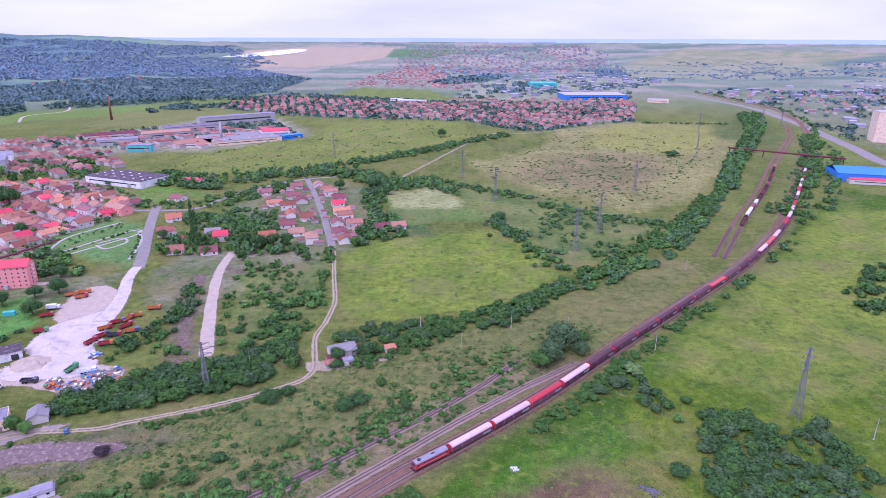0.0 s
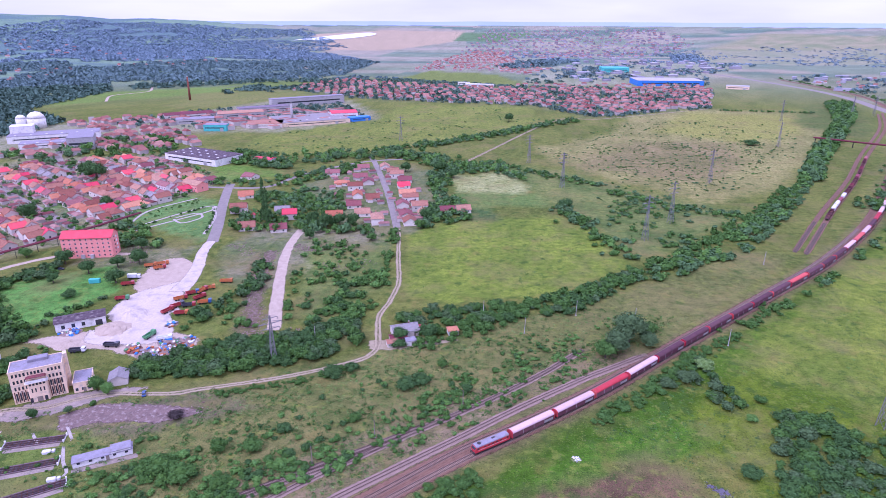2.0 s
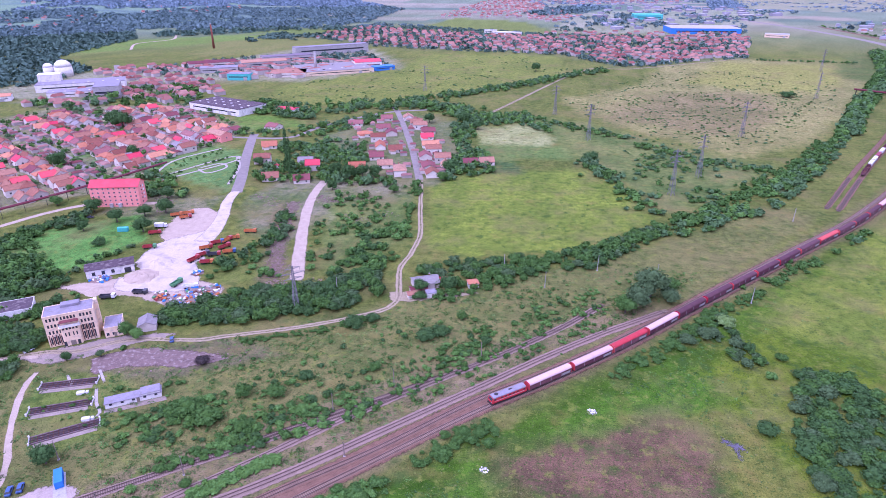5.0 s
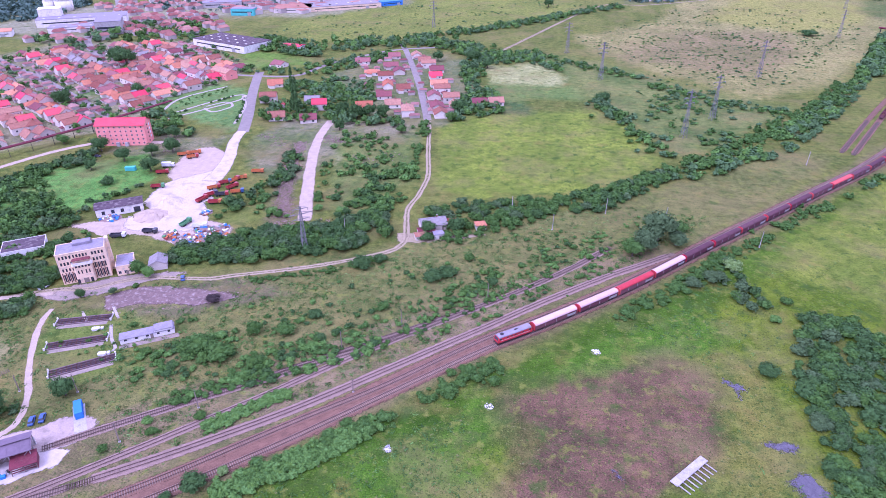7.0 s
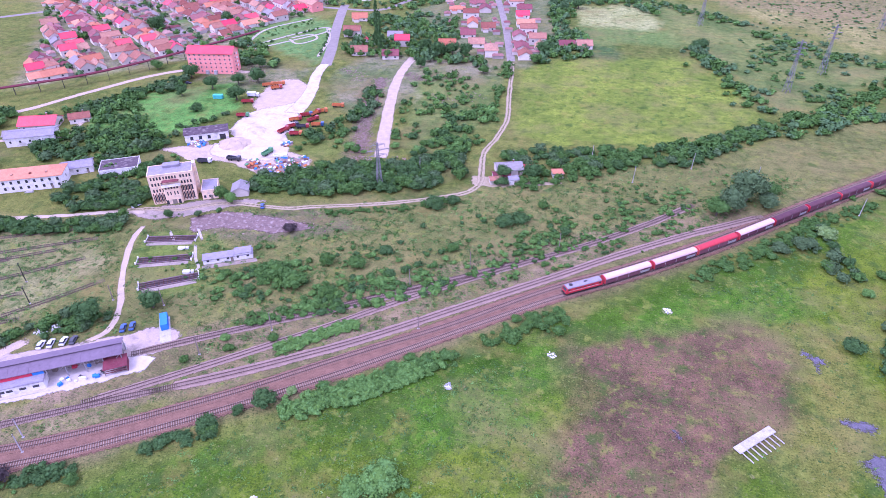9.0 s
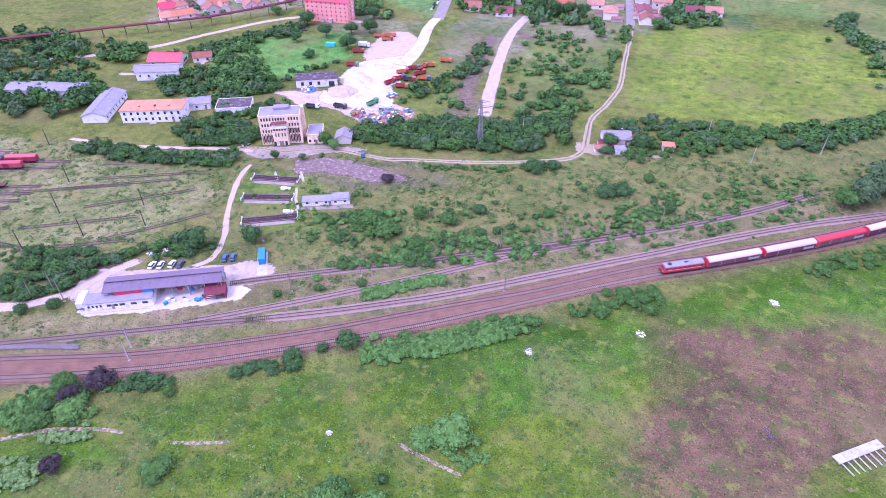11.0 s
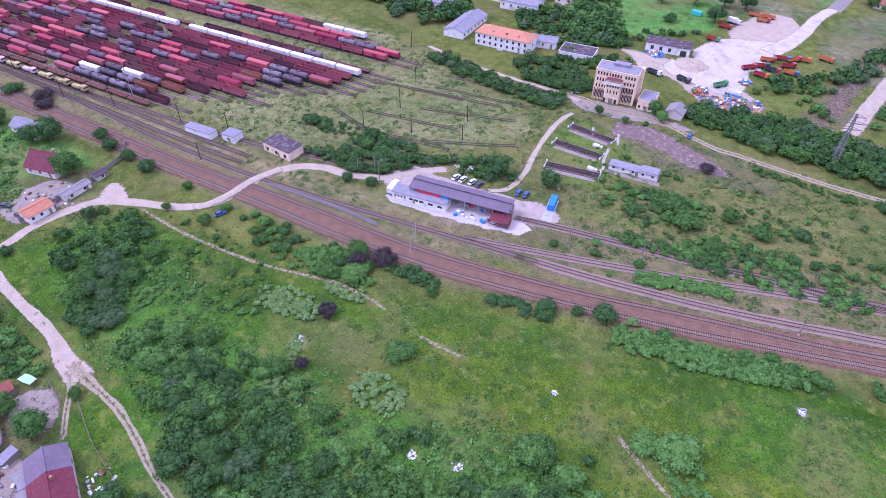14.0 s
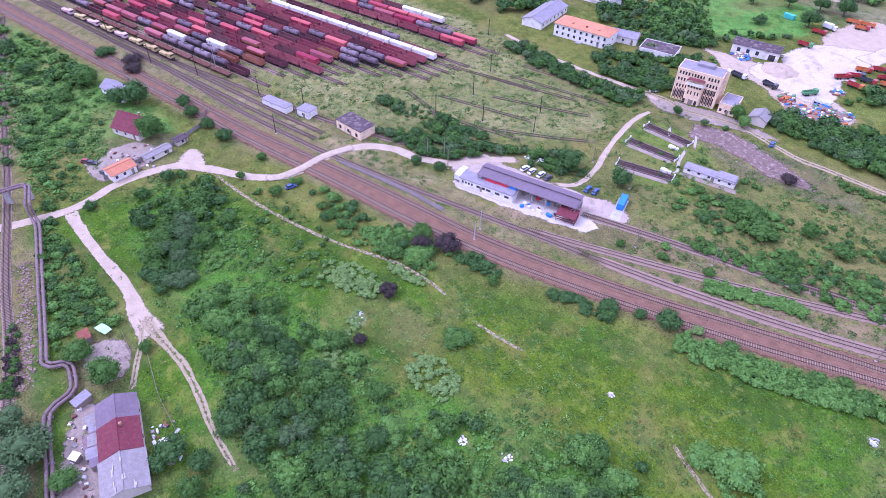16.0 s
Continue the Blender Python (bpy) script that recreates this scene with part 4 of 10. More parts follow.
patch("gravel_yard", [(-226, 262), (-215, 263), (-226, 284), (-226, 304), (-214, 320), (-203, 332), (-196, 318), (-188, 288), (-176, 262), (-178, 250), (-196, 245), (-215, 246)], 0.047, M_GRAVEL, 4.0, label="white gravel yard of a building-materials depot", category="yard")
patch("dirt_yard", [(-252, 242), (-236, 252), (-215, 260), (-196, 250), (-178, 262), (-160, 256), (-158, 240), (-172, 232), (-196, 238), (-221, 239)], 0.041, M_DIRT, 4.0, label="dusty grey-brown yard floor beside the gravel", category="yard")
patch("dirt_yard", [(-218, 300), (-234, 318), (-240, 350), (-226, 366), (-208, 350), (-200, 322)], 0.043, M_DIRT, 4.0, label="dusty yard floor where lorries stand", category="yard")
patch("forecourt", [(-219, 184.5), (-208, 192), (-190.5, 204), (-172.3, 212), (-158, 212), (-166.2, 207), (-188.4, 189.4), (-203.3, 181.7)], 0.040, M_YARD, 2.5, label="cracked dusty forecourt before the office block", category="yard")
patch("forecourt", [(-187, 188.6), (-169.5, 200), (-145, 201), (-129, 199), (-144.5, 188.8), (-168.8, 186), (-177.6, 179.5)], 0.036, M_OLDYARD, 2.0, label="bare brown ground with old rails", category="yard")
patch("forecourt", [(-189, 75.5), (-186, 73.6), (-181, 75.2), (-164.7, 86.6), (-147.9, 100.2), (-142.8, 105.5), (-147.6, 111), (-170, 97), (-189, 81)], 0.044, M_APRON, 0.7, label="pale concrete apron of the depot shed", category="yard")
patch("forecourt", [(-198, 76), (-202, 92), (-190, 98), (-172.8, 108), (-161, 117), (-155.6, 123), (-144, 124.5), (-141.4, 119.8), (-147, 110), (-168, 96), (-188, 80)], 0.034, M_DEPOTYARD, 2.0, label="dusty pinkish ground round the depot shed", category="yard")
patch("forecourt", [(-236, -25), (-246, -18), (-247, -12), (-239, -10), (-231, -10), (-234, -20)], 0.037, M_DIRT, 2.5, label="widened bare verge beside the dirt road", category="yard")
patch("forecourt", [(-252, -54), (-236, -46), (-246, -26), (-262, -34)], 0.034, M_YARD, 2.5, label="pale cluttered yard of the roadside house", category="yard")
patch("forecourt", [(-157, -54), (-142, -53), (-142, -43), (-155, -44)], 0.034, M_YARD, 2.0, label="bare earth yard behind a fence", category="yard")
patch("forecourt", [(-139, -57), (-133, -50), (-104, -50), (-102, -60), (-120, -60)], 0.034, M_YARD, 2.5, label="trodden cluttered earth behind the cottage", category="yard")
patch("forecourt", [(-76, 266), (-50, 268), (-30, 272), (-44, 264), (-70, 256)], 0.034, M_TRACKDIRT, 1.5, label="bare yard of the lone house", category="yard")
for _p in ([(61, 177), (64, 182), (67, 178), (72, 177), (69, 172), (66, 167), (64, 173)], [(68, 151), (75, 153), (82, 149), (74, 146)], [(72, 137), (81, 140), (84, 130), (80, 122), (75, 128)], [(20, 131), (24, 132.5), (25, 126), (22, 125)]):
    patch("pond", _p, 0.05, M_WATER, 4.5, 0.7, label="small muddy pool of standing water", category="pond")
# the sky's pale reflection is put into the lake's base colour
M_LAKE = mat("lake_water", (0.78, 0.79, 0.82), (0.72, 0.73, 0.77), 60.0, 0.25, bump=0.0, spec=0.5)
_lake = smooth_line([(-1290, 3640), (-1150, 3720), (-1010, 3850), (-900, 4080), (-960, 4200), (-1110, 4030), (-1240, 3790), (-1290, 3640)], 40)[:-1]
_g = Geo()
_zl = land_height(_lake[:, 0], _lake[:, 1]) + 2.0
_g.quad(*[(a, b, c) for (a, b), c in zip(_lake[::-1], _zl[::-1])])
tagged(part("lake", _g, M_LAKE), "far silvery lake under the sky", "lake", kind="structure")


# ---- railway tracks ----
def track(line, bed, bed_w, timber, label, sleepers_to=520.0, z0=0.28):
    """Ballast, two rails, and sleepers where the track comes near."""
    t = thing("railway_track", label, "railway track", kind="structure")
    if bed_w:
        ribbon("ballast", line, bed_w, z0, bed, 0.16, 3.0, t, 0.03)
    q = even_line(line, 4.0)
    nrm = sides(q)
    for off in (-0.75, 0.75):
        p = q[:, :2] + nrm * off
        w, n = 0.055, len(p)
        zb, zt = z0 + 0.12, z0 + 0.30
        v = np.vstack([np.c_[p - nrm * w, np.full(n, zb)], np.c_[p - nrm * w, np.full(n, zt)], np.c_[p + nrm * w, np.full(n, zt)], np.c_[p + nrm * w, np.full(n, zb)]])
        i = np.arange(n - 1)
        f = np.vstack([np.stack([k * n + i, k * n + i + 1, (k + 1) * n + i + 1, (k + 1) * n + i], 1) for k in range(3)])
        part("rail", array_mesh("rail", v, f, [M_RAIL]), None, t)
    q = even_line(line, 0.68)
    q = q[np.hypot(q[:, 0] + 40, q[:, 1] - 60) < sleepers_to]
    if len(q) > 3:
        nrm = sides(q)
        d = np.stack([nrm[:, 1], -nrm[:, 0]], 1)
        hl, hw = 1.28, 0.13
        c = [q + nrm * sl * hl + d * sw * hw for sl, sw in ((-1, -1), (1, -1), (1, 1), (-1, 1))]
        n = len(q)
        v = np.vstack([np.c_[p, np.full(n, z0 - 0.02)] for p in c] + [np.c_[p, np.full(n, z0 + 0.13)] for p in c])
        i = np.arange(n)
        f = np.vstack([np.stack([4 * n + i, 5 * n + i, 6 * n + i, 7 * n + i], 1)] + [np.stack([k * n + i, ((k + 1) % 4) * n + i, (4 + (k + 1) % 4) * n + i, (4 + k) * n + i], 1) for k in range(4)])
        tagged(part("sleepers", array_mesh("sleepers", v, f, [M_SLEEPER_W if timber else M_SLEEPER]), None, t), kind="stuff")
    return t


tagged(ribbon("track_bed", [((a[0] + b[0]) / 2, (a[1] + b[1]) / 2) for a, b in zip(even_line(T1, 40.0), shifted(T1, 5.5, 40.0))], 11.5, 0.16, M_BALLAST, 0.12), "broad brown ballast bed under the main lines", "track bed", kind="structure")
track(T1, M_BALLAST, 4.4, False, "main line with brown ballast and concrete sleepers", z0=0.30)
track(T2, M_BALLAST, 4.4, False, "second main line with brown ballast", z0=0.29)
track(T3[:11], M_CINDER, 3.4, True, "yard lead in brown weedy cinders", z0=0.19)
track(T3[10:], M_BALLAST_G, 5.0, False, "siding on pale pinkish ballast", z0=0.24)
track(T4, M_BALLAST_G, 4.0, False, "siding on pale weedy ballast", z0=0.18)
track(T5, M_CINDER, 4.2, True, "disused siding in brown cinders", z0=0.17)
track(T6, M_CINDER, 3.0, True, "old loop line in brown cinders", z0=0.13)
track(T7, M_CINDER, 3.2, True, "yard lead in cinders", z0=0.17)
track(TW, M_CINDER, 3.4, True, "overgrown single track beside the heating pipes", z0=0.15)
track(T_FAR, M_BALLAST, 5.0, True, "overgrown sidings beside the main line", z0=0.16)
track(shifted(T_FAR, 7.0, 30.0), M_BALLAST, 4.6, True, "overgrown sidings beside the main line", z0=0.15)
for _o in (12.0, 17.0):
    track(shifted([(-440, -92), (-330, -32), (-255, 9), (-226, 26)], _o, 12.0), M_CINDER, 3.0, True, "yard lead on dark cinders", z0=0.21 + 0.01 * (_o > 13))

tagged(ribbon("platform_strip", [(-218, 37.8), (-204, 46.8), (-189.3, 55.8), (-172, 64.6)], 2.3, 0.42, M_PLATFORM, 0.1, 1.0), "low crumbling grey stone platform between the tracks", "platform", kind="structure")
# old track stubs fanning out of the yard, half grown over
for _a, _b in (((-215, 105), (-190, 140)), ((-240, 118), (-208, 150)), ((-262, 122), (-222, 152)), ((-238, 86), (-203, 112)), ((-250, 96), (-214, 124)), ((-276, 112), (-236, 140)), ((-230, 64), (-195, 100)),
               ((-255, 135), (-214, 163)), ((-262, 146), (-228, 166)), ((-258, 84), (-220, 90))):
    _d = Vector(_b) - Vector(_a)
    track([_a, tuple(Vector(_a) + _d * 0.5 + Vector((1.5, 1.0))), _b], M_CINDER, 0, True, "old rails half buried in the grass", z0=-0.05)


# ---- wagons ----
def bogies(parent, length, z=0.0, spread=0.68):
    for s in (-1, 1):
        x = s * length * spread / 2
        g = Geo().box(x, 0, z + 0.45, 2.6, 1.9, 0.45, chamfer=0.1)
        for dx in (-0.9, 0.9):
            for sy in (-0.76, 0.76):
                g.tube([(x + dx, sy - 0.07, z + 0.46), (x + dx, sy + 0.07, z + 0.46)], 0.46, 10)
            g.bar((x + dx, -0.7, z + 0.46), (x + dx, 0.7, z + 0.46), 0.14)
        part("bogie", g, M_DARKSTEEL, parent)


def arch_shell(l, w, z0, z1, rise, n=8):
    """A closed body with an arched top, along x."""
    g = Geo()
    prof = [(-w / 2, z0), (-w / 2, z1)] + [(-w / 2 * math.cos(math.pi * k / n), z1 + rise * math.sin(math.pi * k / n)) for k in range(1, n)] + [(w / 2, z1), (w / 2, z0)]
    m = len(prof)
    g.v = [(-l / 2, y, z) for y, z in prof] + [(l / 2, y, z) for y, z in prof]
    g.f = [(k, k + m, (k + 1) % m + m, (k + 1) % m) for k in range(m)] + [tuple(range(m)), tuple(range(2 * m - 1, m - 1, -1))]
    return g


def arch_roof(l, w, z1, rise, n=8, t=0.06):
    g = Geo()
    prof = [(-w / 2 - 0.05, z1 - 0.12)] + [(-(w / 2 + 0.03) * math.cos(math.pi * k / n), z1 + t + (rise + t) * math.sin(math.pi * k / n)) for k in range(0, n + 1)] + [(w / 2 + 0.05, z1 - 0.12)]
    m = len(prof)
    g.v = [(-l / 2, y, z) for y, z in prof] + [(l / 2, y, z) for y, z in prof]
    g.f = [(k, k + 1, k + 1 + m, k + m) for k in range(m - 1)] + [tuple(range(m - 1, -1, -1)), tuple(range(m, 2 * m))]
    return g


def wagon(kind, body, roof, label, load=None):
    """One freight wagon, its length along x and the rail top at z 0; kinds: slide, box, open, tank, flat, hopper."""
    w = thing("freight_wagon", label, "wagon", group="wagons")
    ln = {"slide": 22.2, "box": 13.4, "open": 13.0, "tank": 11.6, "flat": 13.5, "hopper": 12.4}[kind]
    g = Geo().box(0, 0, 0.95, ln, 2.5, 0.28).box(0, 0, 0.75, ln * 0.4, 1.2, 0.22)
    for s in (-1, 1):
        for y in (-0.88, 0.88):
            g.tube([(s * ln / 2, y, 1.06), (s * (ln / 2 + 0.5), y, 1.06)], 0.16, 8)
        g.bar((s * ln / 2, 0, 1.0), (s * (ln / 2 + 0.45), 0, 1.0), 0.2)
    part("underframe", g, M_DARKSTEEL, w)
    bogies(w, ln)
    if kind == "slide":
        part("body", arch_shell(ln, 2.9, 1.23, 3.35, 0.75), body, w)
        r = part("roof", arch_roof(ln - 0.7, 2.9, 3.36, 0.75), roof, w)
        for s in (-1, 1):
            part("end_wall", arch_shell(0.30, 3.02, 1.25, 3.36, 0.84).mesh("end_wall", M_WAGRED), None, w, "red end wall", at=pose(s * (ln / 2 - 0.12), 0, 0))
        for s in (-1, 1):
            for k in (-1, 0, 1):
                part("door_rib", Geo().box(k * ln / 4, s * 1.47, 1.3, 0.16, 0.08, 2.0), M_STEEL, w)
            part("sill_panel", Geo().box(-s * ln * 0.36, s * 1.475, 1.42, 4.2, 0.05, 1.05), M_STEEL, w, "pale grey side panel")
    elif kind == "box":
        part("body", arch_shell(ln, 2.8, 1.23, 3.3, 0.35, 6), body, w)
        part("roof", arch_roof(ln + 0.1, 2.8, 3.3, 0.35, 6), roof, w)
        for s in (-1, 1):
            part("sliding_door", Geo().box(0, s * 1.43, 1.28, 2.6, 0.07, 1.95), body, w)
    elif kind == "open":
        g = Geo()
        h = 2.0
        for s in (-1, 1):
            g.box(0, s * 1.38, 1.23, ln, 0.10, h)
            g.box(s * (ln / 2 - 0.05), 0, 1.23, 0.10, 2.66, h)
        for s in (-1, 1):
            for k in range(8):
                g.box(-ln / 2 + ln * (k + 0.5) / 8, s * 1.44, 1.15, 0.14, 0.12, h + 0.05)
        part("body", g, body, w)
        part("floor", Geo().box(0, 0, 1.23, ln - 0.2, 2.6, 0.08), M_RUST, w)
        part("top_rim", Geo().box(0, 1.40, 3.23, ln + 0.06, 0.16, 0.09).box(0, -1.40, 3.23, ln + 0.06, 0.16, 0.09).box(ln / 2 - 0.04, 0, 3.232, 0.16, 2.6, 0.09).box(-ln / 2 + 0.04, 0, 3.232, 0.16, 2.6, 0.09), body, w)
        if load:
            xs, ys = np.linspace(-ln / 2 + 0.12, ln / 2 - 0.12, 30), np.linspace(-1.3, 1.3, 8)
            gx, gy = (a.ravel() for a in np.meshgrid(xs, ys))
            hz = 1.9 + 1.5 * vnoise(gx, gy, 1.1, 4) * (1 - (gy / 1.5) ** 2) + 0.3 * vnoise(gx, gy, 0.4, 5)
            i = np.arange(29 * 7)
            k = (i // 29) * 30 + i % 29
            part("load", array_mesh("load", np.c_[gx, gy, hz], np.stack([k, k + 1, k + 31, k + 30], 1), [load]), None, w, "loose load")
    elif kind == "tank":
        n = 14
        xs = [(-ln / 2 + 0.35, 0.5), (-ln / 2 + 0.5, 1.1), (-ln / 2 + 0.85, 1.38), (-ln / 2 + 1.4, 1.45), (ln / 2 - 1.4, 1.45), (ln / 2 - 0.85, 1.38), (ln / 2 - 0.5, 1.1), (ln / 2 - 0.35, 0.5)]
        part("tank", Geo().tube([(x, 0, 2.72) for x, r in xs], [r for x, r in xs], n), body, w, smooth=True)
        part("dome", Geo().tube([(0, 0, 4.0), (0, 0, 4.45), (0, 0, 4.5)], [0.5, 0.48, 0.2], 10), body, w)
        part("catwalk", Geo().box(0, 0, 4.25, 3.4, 1.1, 0.06), M_DARKSTEEL, w)
        for x in (-ln * 0.3, 0, ln * 0.3):
            part("strap", Geo().tube([(x - 0.06, 0, 2.72), (x + 0.06, 0, 2.72)], 1.475, 12), M_DARKSTEEL, w)
    elif kind == "flat":
        part("deck", Geo().box(0, 0, 1.23, ln, 2.7, 0.12), body, w)
        for k in range(4):
            for s in (-1, 1):
                part("stake", Geo().box(-ln / 2 + 0.8 + k * (ln - 1.6) / 3, s * 1.28, 1.35, 0.12, 0.12, 1.1), M_DARKSTEEL, w)
    elif kind == "hopper":
        g = Geo()
        for s in (-1, 1):
            g.quad((-ln / 2 + 1.6, s * 0.8, 1.3), (ln / 2 - 1.6, s * 0.8, 1.3), (ln / 2 - 0.4, s * 1.45, 2.4), (-ln / 2 + 0.4, s * 1.45, 2.4))
            g.quad((-ln / 2 + 0.4, s * 1.45, 2.4), (ln / 2 - 0.4, s * 1.45, 2.4), (ln / 2 - 0.4, s * 1.45, 3.6), (-ln / 2 + 0.4, s * 1.45, 3.6))
            g.quad((s * (ln / 2 - 1.6), -0.8, 1.3), (s * (ln / 2 - 1.6), 0.8, 1.3), (s * (ln / 2 - 0.4), 1.45, 2.4), (s * (ln / 2 - 0.4), -1.45, 2.4))
            g.quad((s * (ln / 2 - 0.4), -1.45, 2.4), (s * (ln / 2 - 0.4), 1.45, 2.4), (s * (ln / 2 - 0.4), 1.45, 3.6), (s * (ln / 2 - 0.4), -1.45, 3.6))
        part("body", g, body, w)
        part("roof", arch_roof(ln - 0.7, 2.9, 3.6, 0.4, 6), roof, w)
        part("end_platform", Geo().box(ln / 2 - 0.6, 0, 1.23, 1.0, 2.6, 0.06), M_DARKSTEEL, w)
    return w


M_WAGRED = mat("wagon_red", (0.50, 0.06, 0.065), (0.36, 0.045, 0.05), 2.0, 0.65, bump=0.15, vary=0.2)
M_YARDRED = mat("wagon_faded_red", (0.40, 0.070, 0.092), (0.27, 0.050, 0.066), 2.0, 0.7, bump=0.15, vary=0.35)
M_WAGDARK = mat("wagon_brown", (0.175, 0.072, 0.084), (0.115, 0.050, 0.058), 2.0, 0.75, bump=0.2, vary=0.3)
M_WAGMAR = mat("wagon_maroon", (0.33, 0.088, 0.110), (0.21, 0.062, 0.078), 2.0, 0.75, bump=0.2, vary=0.25)
M_WAGWHITE = mat("wagon_white", (0.72, 0.69, 0.68), (0.60, 0.56, 0.55), 3.0, 0.7, bump=0.15, vary=0.08, stain=(0.48, 0.40, 0.37))
M_WAGPINK = mat("wagon_roof_pale", (0.60, 0.43, 0.44), (0.50, 0.345, 0.355), 3.0, 0.6, bump=0.1, vary=0.06)
M_TANKGREY = mat("tank_grey", (0.20, 0.145, 0.175), (0.12, 0.088, 0.105), 2.0, 0.6, bump=0.15, vary=0.35)
M_WAGORANGE = mat("wagon_rust_orange", (0.30, 0.105, 0.065), (0.20, 0.068, 0.045), 1.6, 0.8, bump=0.2, vary=0.2)
M_MACHINE = mat("machine_yellow", (0.50, 0.40, 0.19), (0.36, 0.27, 0.13), 2.0, 0.6, bump=0.1, vary=0.15)
M_DARKROOFW = mat("wagon_roof_dark", (0.115, 0.052, 0.060), (0.075, 0.035, 0.042), 3.0, 0.7, bump=0.1, vary=0.2)

PROTO = {
    "slide_pale": wagon("slide", M_WAGDARK, M_WAGPINK, "long sliding-wall wagon, brown sides and pale roof"),
    "slide_red": wagon("slide", M_WAGDARK, M_WAGRED, "long sliding-wall wagon, brown sides and red roof"),
    "slide_dark": wagon("slide", M_WAGDARK, M_DARKROOFW, "long sliding-wall wagon, brown sides and dark roof"),
    "box_red": wagon("box", M_YARDRED, M_YARDRED, "red covered wagon in a yard row"),
    "box_brown": wagon("box", M_WAGMAR, M_WAGMAR, "maroon covered wagon in a yard row"),
    "box_white": wagon("box", M_WAGWHITE, M_WAGWHITE, "white refrigerator wagon streaked with rust"),
    "open_mar": wagon("open", M_WAGMAR, None, "empty maroon open wagon in a yard row"),
    "open_dark": wagon("open", M_WAGDARK, None, "empty dark brown open wagon"),
    "open_load": wagon("open", M_WAGORANGE, None, "rust-orange open wagon with scrap", M_RUST),
    "tank": wagon("tank", M_TANKGREY, None, "dark grey tank wagon in a yard row"),
    "flat": wagon("flat", M_RUST, None, "empty flat wagon with stakes"),
    "hopper": wagon("hopper", M_WAGORANGE, M_WAGMAR, "rusty hopper wagon with a maroon roof"),
}
LENGTH = {"slide": 23.26, "box": 14.5, "open": 14.1, "tank": 12.6, "flat": 14.6, "hopper": 13.5}
WAGON_COUNT = 0


def put_wagon(key, x, y, z, rot):
    """The first of a kind is the prototype itself, the others copies."""
    global WAGON_COUNT
    WAGON_COUNT += 1
    m = pose(x, y, z, 0, 0, rot)
    if key in PROTO:
        PLACED[key] = PROTO.pop(key)
        PLACED[key].matrix_basis = m
        return PLACED[key]
    return copy_thing(PLACED[key], m)


PLACED = {}


# the diesel locomotive
def locomotive(x, y, z, rot):
    lo = thing("diesel_locomotive", "red diesel locomotive with a grey roof, heading the goods train", "locomotive", x, y, z, rot)
    ln = 16.4
    part("underframe", Geo().box(0, 0, 0.85, ln, 2.7, 0.45, chamfer=0.08).box(0, 0, 0.4, 5.0, 2.4, 0.5), M_DARKSTEEL, lo)
    for s in (-1, 1):
        xx = s * 4.3
        b = part("bogie", Geo().box(xx, 0, 0.45, 5.2, 2.3, 0.5, chamfer=0.12), M_DARKSTEEL, lo)
        for dx in (-1.8, 0, 1.8):
            g = Geo()
            for sy in (-0.78, 0.78):
                g.tube([(xx + dx, sy - 0.08, 0.55), (xx + dx, sy + 0.08, 0.55)], 0.55, 12)
            part("wheelset", g, M_DARKSTEEL, b)
    g = Geo()
    prof = [(-ln / 2 + 0.25, 1.3), (-ln / 2 + 0.15, 2.3), (-ln / 2 + 0.75, 3.45), (ln / 2 - 0.75, 3.45), (ln / 2 - 0.15, 2.3), (ln / 2 - 0.25, 1.3)]
    for s in (-1, 1):
        g.v += [(px, s * (1.48 if pz < 3 else 1.40), pz) for px, pz in prof]
    n = len(prof)
    g.f += [tuple(range(n)), tuple(range(2 * n - 1, n - 1, -1))] + [(k, k + n, (k + 1) % n + n, (k + 1) % n) for k in range(n)]
    part("body", g, M_LOCORED, lo)
    part("roof", arch_roof(ln - 1.5, 2.82, 3.46, 0.42), M_GREYROOF, lo, "grey curved roof")
    part("roof_fan", Geo().tube([(-5.4, 0, 3.85), (-5.4, 0, 4.12), (-5.4, 0, 4.14)], [0.75, 0.75, 0.5], 14), M_DARKSTEEL, lo, "round dark fan housing")
    part("exhaust", Geo().box(1.0, 0, 3.8, 1.6, 0.8, 0.25, chamfer=0.05), M_DARKSTEEL, lo)
    for s in (-1, 1):
        part("windscreen", Geo().quad(*[(s * a, b, c) for a, b, c in ((ln / 2 - 0.20, -1.2, 2.45), (ln / 2 - 0.20, 1.2, 2.45), (ln / 2 - 0.62, 1.15, 3.25), (ln / 2 - 0.62, -1.15, 3.25))]), M_GLASS, lo)
        part("side_stripe", Geo().box(0, s * 1.485, 2.02, ln - 3.2, 0.03, 0.16), M_WAGPINK, lo, "pale stripe")
        for k in range(5):
            part("side_window", Geo().box(-3.6 + k * 1.8, s * 1.49, 2.55, 0.9, 0.03, 0.5), M_GLASS, lo)
        for k in (-1, 1):
            part("cab_window", Geo().box(k * (ln / 2 - 1.5), s * 1.49, 2.45, 0.9, 0.03, 0.7), M_GLASS, lo)
            part("buffer", Geo().tube([(k * (ln / 2), s * 0.88, 1.06), (k * (ln / 2 + 0.35), s * 0.88, 1.06), (k * (ln / 2 + 0.36), s * 0.88, 1.06)], [0.14, 0.14, 0.26], 10), M_DARKSTEEL, lo)
            part("headlamp", Geo().tube([(k * (ln / 2 - 0.22), s * 0.95, 1.75), (k * (ln / 2 - 0.1), s * 0.95, 1.75)], 0.14, 8), M_STEEL, lo)
    return lo


